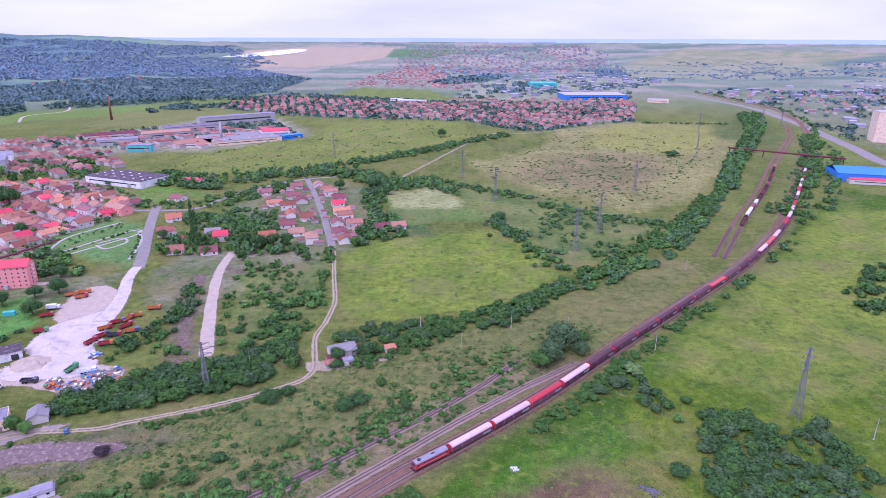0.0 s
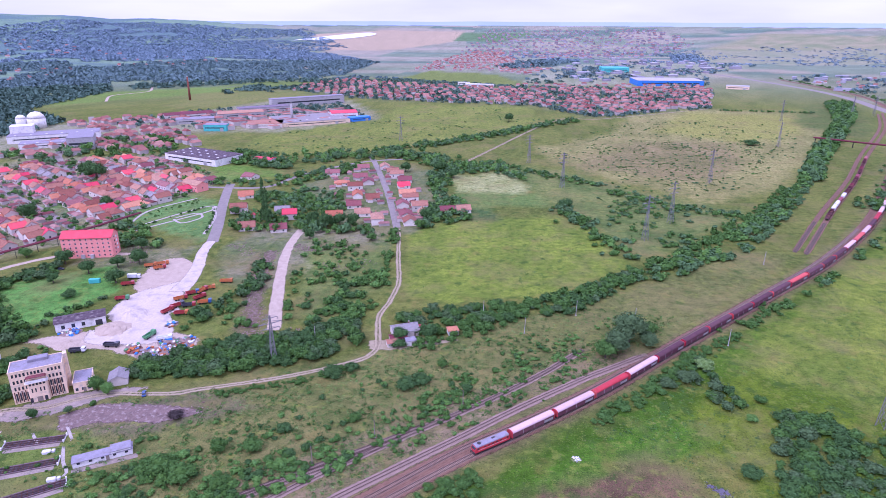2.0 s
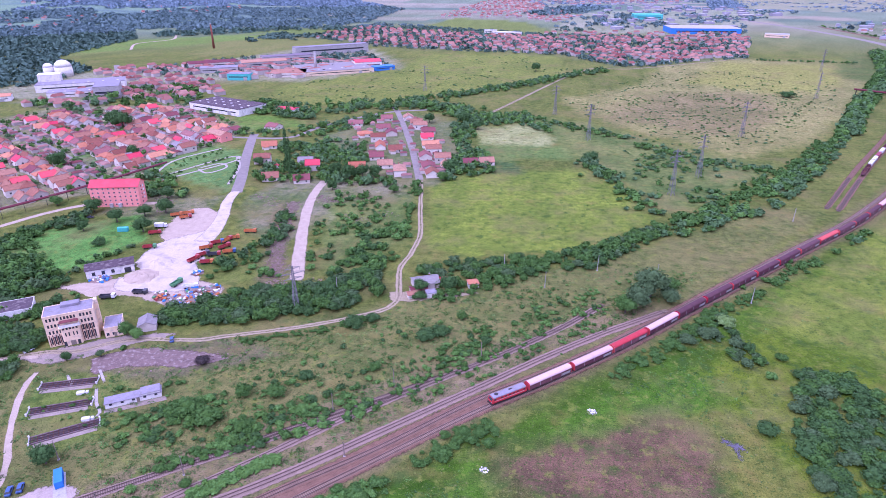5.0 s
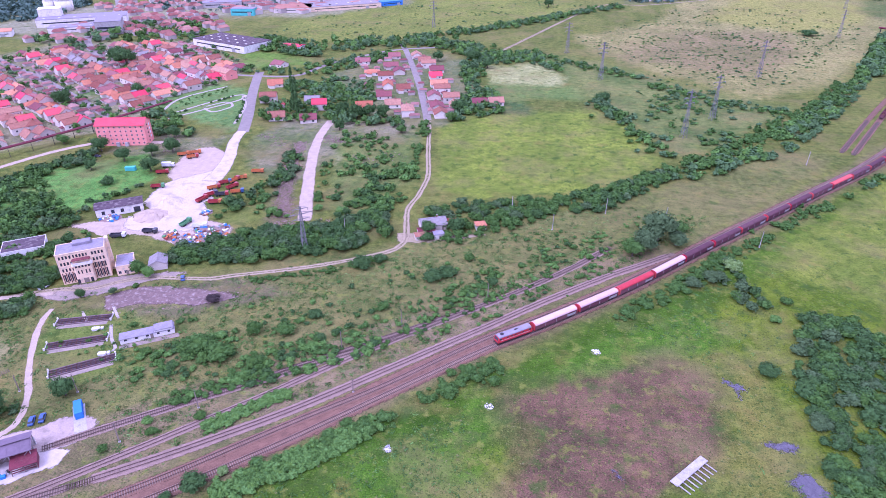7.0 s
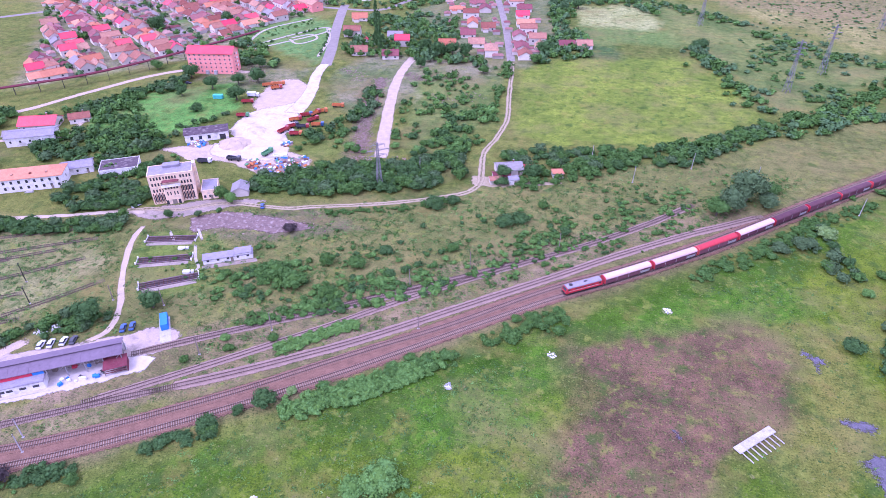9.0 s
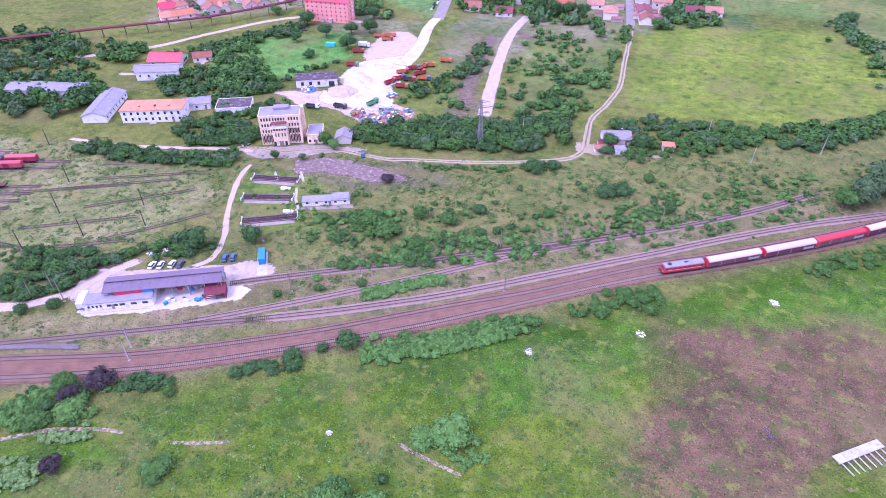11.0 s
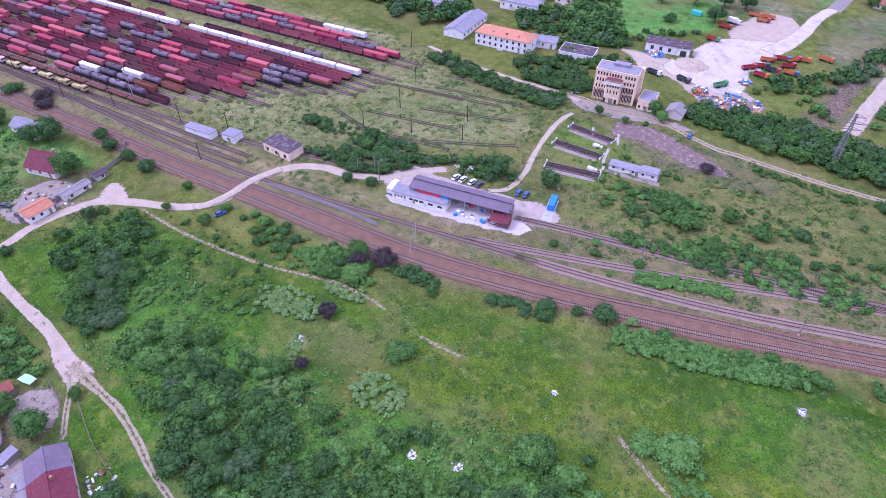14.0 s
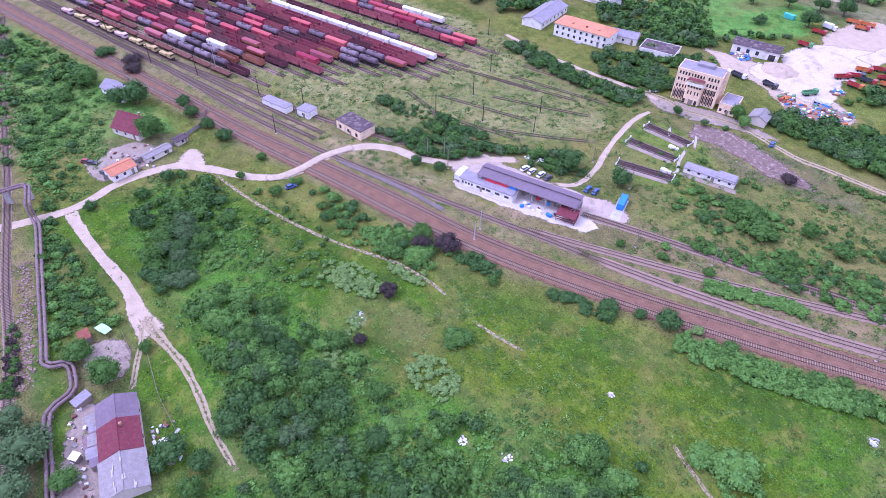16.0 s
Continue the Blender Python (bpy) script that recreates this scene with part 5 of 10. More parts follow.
M_LOCORED = mat("loco_red", (0.52, 0.045, 0.055), (0.40, 0.035, 0.042), 2.0, 0.45, bump=0.05)

_line = even_line(T1, 0.5)
_start = int(np.argmin(np.hypot(_line[:, 0] + 18, _line[:, 1] - 183)))


def on_line(s):
    """Place and turn at s metres behind the train's head."""
    k = min(_start + int(s / 0.5), len(_line) - 12)
    a, b = _line[k - 10], _line[k + 10]
    return (*_line[k], math.degrees(math.atan2(b[1] - a[1], b[0] - a[0])))


_x, _y, _r = on_line(8.5)
locomotive(_x, _y, 0.60, _r)
_s = 17.2
for _key in "WWRWDDDDDDRDDDWRWDRWWRDWRWWRDW":
    _x, _y, _r = on_line(_s + 11.63)
    put_wagon({"W": "slide_pale", "R": "slide_red", "D": "slide_dark"}[_key], _x, _y, 0.60, _r)
    _s += 23.26

# ---- the marshalling yard: rows of stored wagons ----
ROWS = [
    # distance across, start along, kinds in turn
    (168.0, 248, "open_dark tank tank tank tank box_brown flat box_red"),
    (173.6, 262, "open_load tank tank box_white hopper tank box_brown box_brown"),
    (179.2, 250, "open_load tank box_white tank hopper open_mar box_red open_dark"),
    (184.8, 240, "open_dark hopper open_mar open_dark box_red tank box_brown"),
    (190.4, 222, "open_mar open_mar open_mar hopper open_mar open_dark box_red"),
    (196.0, 230, "box_red open_dark open_mar open_dark box_red tank open_mar"),
    (201.6, 226, "box_brown open_mar open_mar box_red tank open_dark tank"),
    (207.2, 214, "tank open_load open_mar open_dark tank box_red open_mar"),
    (212.8, 206, "tank tank open_mar open_dark tank open_mar box_red"),
    (218.4, 193, "hopper tank tank box_red tank open_mar open_dark"),
    (224.0, 192, "open_mar open_mar open_dark open_mar open_mar box_red"),
    (229.6, 190, "open_mar open_mar open_mar open_dark open_mar open_mar"),
    (235.2, 188, "box_white box_white box_white box_white box_white box_white box_white"),
    (240.8, 186, "flat flat tank open_dark open_dark open_mar open_dark"),
    (256.5, 186, "box_red open_mar open_mar open_mar open_mar open_mar open_mar tank box_brown"),
    (262.1, 182, "box_red tank tank box_red box_brown tank box_red"),
    (267.7, 216, "box_red box_red box_red tank box_brown box_red"),
    (274.0, 211, "box_white box_white open_dark box_red box_red open_dark"),
]
_rot = math.degrees(math.atan2(ALONG.y, ALONG.x))
_far = []
_rnd = random.Random(5)
for _o, _u, _kinds in ROWS:
    _kinds = _kinds.split()
    _a, _b = ACROSS * _o + ALONG * (_u - 14), ACROSS * _o + ALONG * 760
    track([tuple(_a), tuple((_a + _b) / 2), tuple(_b)], M_CINDER, 3.6, True, "yard siding in dark cinders", 260.0, 0.14)
    _s, _k = _u, 0
    while _s < 640:
        _key = _kinds[_k % len(_kinds)] if _k < len(_kinds) or _o in (224.0, 229.6, 235.2) else _rnd.choice([k for k in _kinds if k != "box_white" or _rnd.random() < 0.25] or _kinds)
        _ln = LENGTH[_key.split("_")[0]]
        _p = ACROSS * _o + ALONG * (_s + _ln / 2)
        if _k < 13:
            put_wagon(_key, _p.x, _p.y, 0.44, _rot)
        else:
            _far.append((_key, _p.x, _p.y))
        _s += _ln + (_rnd.choice((0, 0, 0, 0, 9)) if _k > 4 else 0)
        _k += 1

# the far ends of the rows, too small to pick apart
_g = {}
for _key, _x, _y in _far:
    _m = {"box_red": M_YARDRED, "box_brown": M_WAGMAR, "box_white": M_WAGWHITE, "open_mar": M_WAGMAR, "open_dark": M_WAGDARK, "open_load": M_WAGORANGE, "tank": M_TANKGREY, "flat": M_RUST, "hopper": M_WAGORANGE}[_key]
    _q = _g.setdefault(_m.name, (Geo(), _m))[0]
    _q.box(_x, _y, 0.9, 13.2, 2.5, 0.5, _rot)
    _q.box(_x, _y, 1.5, 13.0 if _key[0] != "t" else 11.0, 2.8, 0.9 if _key[0] == "f" else 2.3, _rot, chamfer=0.35 if _key[0] in "bt" else 0.0)
for _n, (_q, _m) in _g.items():
    tagged(part("far_wagons", _q, _m), "far stored freight wagons in long rows", "wagons", kind="stuff")
# stored wagons on the overgrown sidings far up the line
_q = even_line(T_FAR, 1.0)
for _s, _key in ((104, "open_dark"), (119, "open_dark"), (134, "box_white"), (150, "box_white"), (166, "box_brown"), (184, "box_white"), (201, "open_dark"), (216, "open_dark"), (232, "open_mar"), (248, "open_dark"), (263, "open_dark"), (279, "box_brown"), (310, "open_dark"), (326, "open_mar"), (342, "open_dark"), (372, "open_dark"), (390, "box_brown")):
    _a, _b = _q[_s - 6], _q[_s + 6]
    put_wagon(_key, *_q[_s], 0.46, math.degrees(math.atan2(_b[1] - _a[1], _b[0] - _a[0])))
for _key in list(PROTO):
    put_wagon(_key, -330 - 14 * len(PROTO), -28, 0.44, _rot)


# ---- trees, bushes and woods ----
def leaf_cloud(rng, n, lobes, leaf, core=True):
    """Corners and faces of a crown: many small bent leaf clumps over lobes (x, y, z, rx, ry, rz), round a rough dark core."""
    lob = np.array(lobes, float)
    area = lob[:, 3] * lob[:, 4] + lob[:, 3] * lob[:, 5]
    pick = rng.choice(len(lob), n, p=area / area.sum())
    d = rng.normal(size=(n, 3))
    d[:, 2] = np.abs(d[:, 2]) * 0.9 - 0.25
    d /= np.linalg.norm(d, axis=1)[:, None]
    L = lob[pick]
    rad = 0.74 + 0.46 * rng.random(n) ** 1.4
    c = L[:, :3] + d * L[:, 3:] * rad[:, None]
    nn = d + 0.5 * rng.normal(size=(n, 3))
    nn[:, 2] += 0.3
    nn /= np.linalg.norm(nn, axis=1)[:, None]
    u = np.cross(nn, rng.normal(size=(n, 3)))
    u /= np.linalg.norm(u, axis=1)[:, None]
    w = np.cross(nn, u)
    s = leaf * (0.7 + 0.9 * rng.random(n))[:, None]
    v = np.stack([c - u * s - w * s * 0.6, c + u * s - w * s * 0.5 + nn * s * 0.3, c + u * s * 0.1 + w * s * 1.15], 1).reshape(-1, 3)
    f = np.arange(3 * n).reshape(n, 3)
    if not core:
        return v, f
    cv, cf = [], []
    for x, y, z, rx, ry, rz in lob:
        b = len(cv)
        rings = ((-0.45, 0.80), (0.38, 0.70))
        for h, k in rings:
            for j in range(6):
                q = k * rng.uniform(0.8, 1.05)
                cv.append((x + rx * q * math.cos(j * 1.047 + h), y + ry * q * math.sin(j * 1.047 + h), z + rz * h))
        cv.append((x, y, z + rz * 0.82))
        for j in range(6):
            k = (j + 1) % 6
            cf += [(b + j, b + k, b + 6 + k), (b + j, b + 6 + k, b + 6 + j), (b + 6 + j, b + 6 + k, b + 12)]
    cv, cf = np.array(cv), np.array(cf) + len(v)
    return np.vstack([v, cv]), np.vstack([f, cf])


def lobes_for(rng, r, h, n, low=0.35):
    """Lobes of a crown of radius r and height h over the ground."""
    out = [(0, 0, h * 0.52, r * 0.72, r * 0.72, h * 0.46)]
    for k in range(n):
        a = 6.283 * (k + rng.random() * 0.7) / n
        q = r * rng.uniform(0.42, 0.62)
        z = h * rng.uniform(low, 0.66)
        s = r * rng.uniform(0.36, 0.52)
        out.append((q * math.cos(a), q * math.sin(a), z, s, s, min(z * 0.95, h * rng.uniform(0.24, 0.36))))
    return out


VRNG = np.random.default_rng(11)
# models of unit size: radius 1, height set by kind
BUSH = [leaf_cloud(VRNG, 430, lobes_for(VRNG, 1.0, 1.2, 5), 0.075) for _ in range(8)]
BUSH_B = [leaf_cloud(VRNG, 260, lobes_for(VRNG, 1.0, 1.2, 4), 0.095) for _ in range(6)]
BUSH_FINE = [leaf_cloud(VRNG, 1150, lobes_for(VRNG, 1.0, 1.2, 7), 0.052) for _ in range(6)]
BUSH_LOW = [leaf_cloud(VRNG, 110, lobes_for(VRNG, 1.0, 1.2, 2), 0.14) for _ in range(6)]
BUSH_MID = [leaf_cloud(VRNG, 42, lobes_for(VRNG, 1.0, 1.2, 1), 0.21) for _ in range(6)]
TREE = [leaf_cloud(VRNG, 1500, [(x, y, z + 0.28, a, b, c) for x, y, z, a, b, c in lobes_for(VRNG, 1.0, 1.75, 8, 0.25)], 0.052) for _ in range(6)]
TALL = [leaf_cloud(VRNG, 420, [(0, 0, 0.9 + k * 0.75, 0.62 - 0.09 * k, 0.62 - 0.09 * k, 0.62) for k in range(5)], 0.10) for _ in range(2)]
FAR = [leaf_cloud(VRNG, 16, [(0, 0, 0.45, 0.95, 0.95, 0.55)], 0.38, False) for _ in range(6)]
GRASS = [leaf_cloud(VRNG, 15, [(0, 0, 0.10, 0.95, 0.95, 0.26)], 0.20, False) for _ in range(4)]


def scattered(name, models, spots, material, label, category):
    """Many plants joined in one mesh: spots are rows of x, y, radius, stretch upward."""
    spots = np.asarray(spots, float)
    if not len(spots):
        return None
    tris = [m[1] for m in models]
    vs, fs, base = [], [], 0
    ground = land_height(spots[:, 0], spots[:, 1])
    turn = VRNG.random(len(spots)) * 6.283
    for k, (x, y, r, h) in enumerate(spots):
        m = k % len(models)
        v = models[m][0]
        c, s = math.cos(turn[k]), math.sin(turn[k])
        vs.append(np.stack([x + r * (v[:, 0] * c - v[:, 1] * s), y + r * (v[:, 0] * s + v[:, 1] * c), ground[k] + r * h * v[:, 2]], 1))
        fs.append(tris[m] + base)
        base += len(v)
    return tagged(part(name, array_mesh(name, np.vstack(vs), np.vstack(fs), [material]), material), label, category, kind="stuff")


def spots_in(poly, count, rmin, rmax, stretch=1.0, clump=26.0, keep=0.42, seed=1, avoid=()):
    """Random places in an outline, gathered in clumps."""
    rng = np.random.default_rng(seed)
    px, py = zip(*poly)
    n = count * 14
    x, y = rng.uniform(min(px), max(px), n), rng.uniform(min(py), max(py), n)
    ok = inside(poly, x, y) & (0.6 * vnoise(x, y, clump, seed + 5) + 0.4 * vnoise(x, y, clump / 3, seed + 6) > keep)
    for line, reach in avoid:
        ok &= near_line(line, x, y, reach) > reach
    x, y = x[ok][:count], y[ok][:count]
    r = rmin + (rmax - rmin) * rng.random(len(x)) ** 1.6
    return np.stack([x, y, r, stretch * rng.uniform(0.8, 1.2, len(x))], 1)


def along(line, count, off, spread, rmin, rmax, stretch=1.0, seed=1, gap=0.0):
    """Random places beside a line, with gaps."""
    rng = np.random.default_rng(seed)
    q = even_line(line, 1.0)
    k = rng.integers(0, len(q), count * 3)
    k = k[vnoise(k, k * 0, 22.0, seed) >= gap][:count]
    p = q[k, :2] + sides(q)[k] * (off + spread * rng.normal(size=len(k)))[:, None]
    r = rmin + (rmax - rmin) * rng.random(len(k)) ** 1.5
    return np.stack([p[:, 0], p[:, 1], r, stretch * rng.uniform(0.8, 1.2, len(k))], 1)


TRUNKS = {}


def planted(name, models, which, material, label, category, x, y, r, stretch=1.0, trunk=0.0, group=""):
    """One tree or bush as a thing of its own, with its crown and, for a tree, trunk and limbs."""
    key = (name, which % len(models), material.name)
    if key not in TRUNKS:
        v, f = models[which % len(models)]
        crown = array_mesh("crown", v, f, [material])
        g = Geo()
        hgt = 1.0 if trunk else 0.45
        g.tube([(0, 0, 0), (0.02, 0.01, hgt * 0.5), (0.0, 0.03, hgt)], [0.085, 0.06, 0.035], 6)
        for k in range(4):
            a = 1.57 * k + 0.4
            g.tube([(0, 0, hgt * 0.55), (0.25 * math.cos(a), 0.25 * math.sin(a), hgt * 0.85), (0.5 * math.cos(a), 0.5 * math.sin(a), hgt * 1.1)], [0.04, 0.025, 0.01], 5)
        TRUNKS[key] = (crown, g.mesh("trunk", M_BARK))
    crown, tr = TRUNKS[key]
    t = thing(name, label, category, x, y, 0.0, VRNG.random() * 360, group)
    for n2, me in (("crown", crown), ("trunk", tr)):
        o = part(n2, me, None, t)
        o.matrix_basis = Matrix.Diagonal((r, r, r * stretch, 1))
    return t


RAIL_CLEAR = [(T1, 5.5), (T2, 5), (T3, 3.0), (T4, 2.5), (T5, 2.5), (T6, 3.0)]
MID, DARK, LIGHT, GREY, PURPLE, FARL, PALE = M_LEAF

PIPE_WAY = [(-236, -78), (-236, -70), (-222, -69), (-151, -63.5), (-150.5, -58), (-140, -56), (-135, -62), (-60, -60.5)]
# single bushes and trees that stand out: x, y, radius, stretch, leaf, tree or bush
SINGLES = [
    (-178, 119, 6.0, 0.95, DARK, "tree"), (-161, 132, 4.8, 1.0, DARK, "tree"), (-110, 91, 3.6, 0.8, DARK, "bush"), (-98, 104, 4.2, 0.9, DARK, "bush"), (-104, 98.5, 2.2, 0.8, DARK, "bush"),
    (-92, 110, 1.9, 1.1, PALE, "bush"), (-154, 57, 4.8, 0.9, PURPLE, "bush"), (-159, 50, 3.4, 0.9, PURPLE, "bush"), (-153, 46, 4.6, 0.7, LIGHT, "bush"), (-159, 39, 4.0, 0.7, MID, "bush"), (-163, 52, 4.0, 0.9, MID, "bush"),
    (-142, 32, 3.2, 1.0, PURPLE, "bush"), (-127, 18, 2.2, 1.2, PURPLE, "bush"), (-117, 44, 4.6, 0.5, MID, "bush"), 
    (-134, 64, 2.2, 0.9, MID, "bush"), (-205, 11, 2.8, 1.0, MID, "bush"), (-220, 1, 2.0, 1.2, MID, "bush"), (-222, -51, 2.6, 0.8, DARK, "bush"), (-54, 89, 6.4, 0.55, LIGHT, "bush"), (-60, 84, 4.2, 0.6, LIGHT, "bush"),
    (-197, 73, 2.6, 1.0, DARK, "bush"), (-204, 66, 2.4, 1.2, DARK, "bush"), (-84, 231, 5.0, 0.8, DARK, "bush"), (-77, 237, 3.6, 0.8, DARK, "bush"), (-50, 226, 5.0, 0.7, DARK, "bush"), (-44, 231, 4.4, 0.7, DARK, "bush"),
    (-36, 245, 2.6, 1.2, MID, "bush"), (-23, 226, 2.8, 0.9, DARK, "bush"), (-66, 200, 3.0, 0.8, MID, "bush"), (-92, 190, 3.4, 0.7, DARK, "bush"), (-112, 176, 3.6, 1.1, MID, "bush"), (-104, 158, 3.4, 0.8, MID, "bush"),
    (-128, 164, 6.0, 0.7, MID, "bush"), (-118, 160, 6.0, 0.7, MID, "bush"), (-100, 178, 4.5, 0.7, MID, "bush"), (-86, 170, 3.0, 0.8, LIGHT, "bush"), (-138, 193, 3.4, 0.8, PURPLE, "bush"),
    (-122, 121, 2.0, 0.9, MID, "bush"), (-110, 130, 2.1, 0.9, MID, "bush"), (-105, 126, 1.7, 0.9, MID, "bush"), (-126, 125, 2.2, 0.7, LIGHT, "bush"), (-133, 112, 1.8, 0.9, MID, "bush"), (-118, 139, 2.2, 0.6, LIGHT, "bush"),
    (46, 268, 8.0, 1.0, GREY, "tree"), (54, 280, 9.5, 1.1, GREY, "tree"), (40, 262, 6.0, 0.9, MID, "tree"), (62, 276, 6.0, 0.8, GREY, "tree"), (66, 292, 5.0, 0.8, MID, "bush"),
    (84, 257, 4.6, 0.9, PALE, "bush"), (74, 246, 5.0, 0.8, GREY, "bush"), (64, 240, 4.0, 0.8, GREY, "bush"), (80, 184, 4.2, 0.8, DARK, "bush"), (100, 232, 3.0, 0.8, MID, "bush"), (92, 218, 2.6, 0.8, LIGHT, "bush"),
    (-262, -27, 6.4, 1.0, MID, "tree"), (-293, -31, 7.6, 0.9, DARK, "tree"), (-297, -38, 5.4, 0.9, DARK, "tree"), (-274, -10, 3.6, 1.0, DARK, "bush"), (-262, -5, 3.2, 1.0, DARK, "bush"), (-250, 0, 3.8, 0.9, DARK, "bush"),
    (-230, 11, 2.2, 1.0, MID, "bush"), (-141, -48, 5.2, 0.95, MID, "tree"), (-152, -55, 4.4, 0.85, MID, "tree"), (-112, -35, 4.2, 0.8, DARK, "bush"), (-148, -38, 2.2, 1.0, MID, "bush"),
    (-320, -50, 6.0, 0.9, MID, "tree"), (-308, -60, 4.6, 0.9, MID, "bush"), (-350, -42, 5.0, 0.7, DARK, "bush"), (-336, -30, 5.2, 0.7, PURPLE, "bush"), (-326, -30, 4.6, 0.7, PURPLE, "bush"),
    (-195, 186, 2.6, 1.1, DARK, "tree"), (-183, 191, 2.2, 1.0, GREY, "tree"), (-60, 268, 4.8, 0.9, DARK, "tree"), (-46, 272, 5.4, 1.0, DARK, "tree"), (-60, 262, 4.4, 0.7, DARK, "bush"),
    (-182, 208, 4.0, 1.1, MID, "tree"), (-176, 206, 3.4, 1.0, LIGHT, "tree"), (-196, 436, 4.0, 2.2, DARK, "poplar"), (-192, 432, 3.6, 2.0, DARK, "poplar"), (-203, 455, 5.5, 1.0, DARK, "tree"), (-232, 462, 5.0, 1.0, DARK, "tree"),
    (-296, 344, 6.5, 1.0, DARK, "tree"), (-270, 330, 6.2, 1.0, DARK, "tree"), (-258, 342, 5.6, 1.0, DARK, "tree"), (-282, 314, 4.6, 1.0, DARK, "tree"), (-258, 296, 4.2, 1.0, DARK, "bush"), (-244, 318, 6.4, 1.0, DARK, "tree"),
    (-248, 350, 6.6, 1.0, DARK, "tree"), (-262, 376, 5.6, 1.0, DARK, "tree"), (-330, 352, 5.0, 0.9, MID, "tree"), (-390, 430, 9.0, 1.0, DARK, "tree"), (-350, 470, 7.0, 1.0, DARK, "tree"), (-420, 560, 12.0, 1.0, DARK, "tree"),
    (-161, 446, 6.0, 1.2, DARK, "tree"), (-148, 438, 6.5, 1.25, DARK, "tree"), (-139, 444, 6.0, 1.2, DARK, "tree"), (-129, 446, 6.0, 1.1, DARK, "tree"), (-73, 468, 7.5, 0.95, DARK, "tree"), (-76, 446, 5.5, 0.9, MID, "tree"), (-119, 632, 7.0, 1.0, DARK, "tree"), (-84, 640, 8.5, 0.9, DARK, "tree"),
    (-66, 612, 7.0, 0.9, DARK, "tree"), (-153, 412, 4.5, 1.1, DARK, "tree"), (-107, 414, 5.0, 0.8, MID, "tree"), (-124, -66, 7.0, 0.8, GREY, "tree"), (-134, -71, 5.2, 0.8, GREY, "tree"), (-113, -58, 3.8, 0.8, MID, "tree"), (-114, -69, 5.6, 0.8, GREY, "tree"), (-110, -38, 3.2, 0.9, DARK, "bush"),
    (-341, -76, 4.6, 0.8, DARK, "tree"), (-371, -86, 5.4, 0.8, DARK, "tree"), (-330, -53, 4.0, 0.8, MID, "tree"), (-285, -12, 3.6, 0.9, DARK, "bush"),
    (-440, 575, 10.0, 1.0, DARK, "tree"), (40, 522, 7.0, 0.8, DARK, "bush"), (-15, 1000, 9.0, 1.0, DARK, "tree"), (300, 840, 10.0, 0.6, DARK, "bush"),
]
WORDS = {DARK.name: "dark green", MID.name: "green", LIGHT.name: "bright green", GREY.name: "grey-green", PURPLE.name: "dark purplish", PALE.name: "pale flowering"}
_n = 0
for _x, _y, _r, _st, _m, _kind in SINGLES:
    _n += 1
    _word = WORDS[_m.name]
    if _kind == "bush":
        planted("bush", BUSH_FINE, _n, _m, f"{_word} rounded bush in rough grass", "bush", _x, _y, _r, _st)
    elif _kind == "poplar":
        planted("poplar", TALL, _n, _m, f"tall narrow {_word} poplar", "tree", _x, _y, _r, _st, 1.0)
    else:
        planted("tree", TREE, _n, _m, f"{_word} leafy tree with a broad crown", "tree", _x, _y, _r * 0.9, _st * 0.85, 1.0)

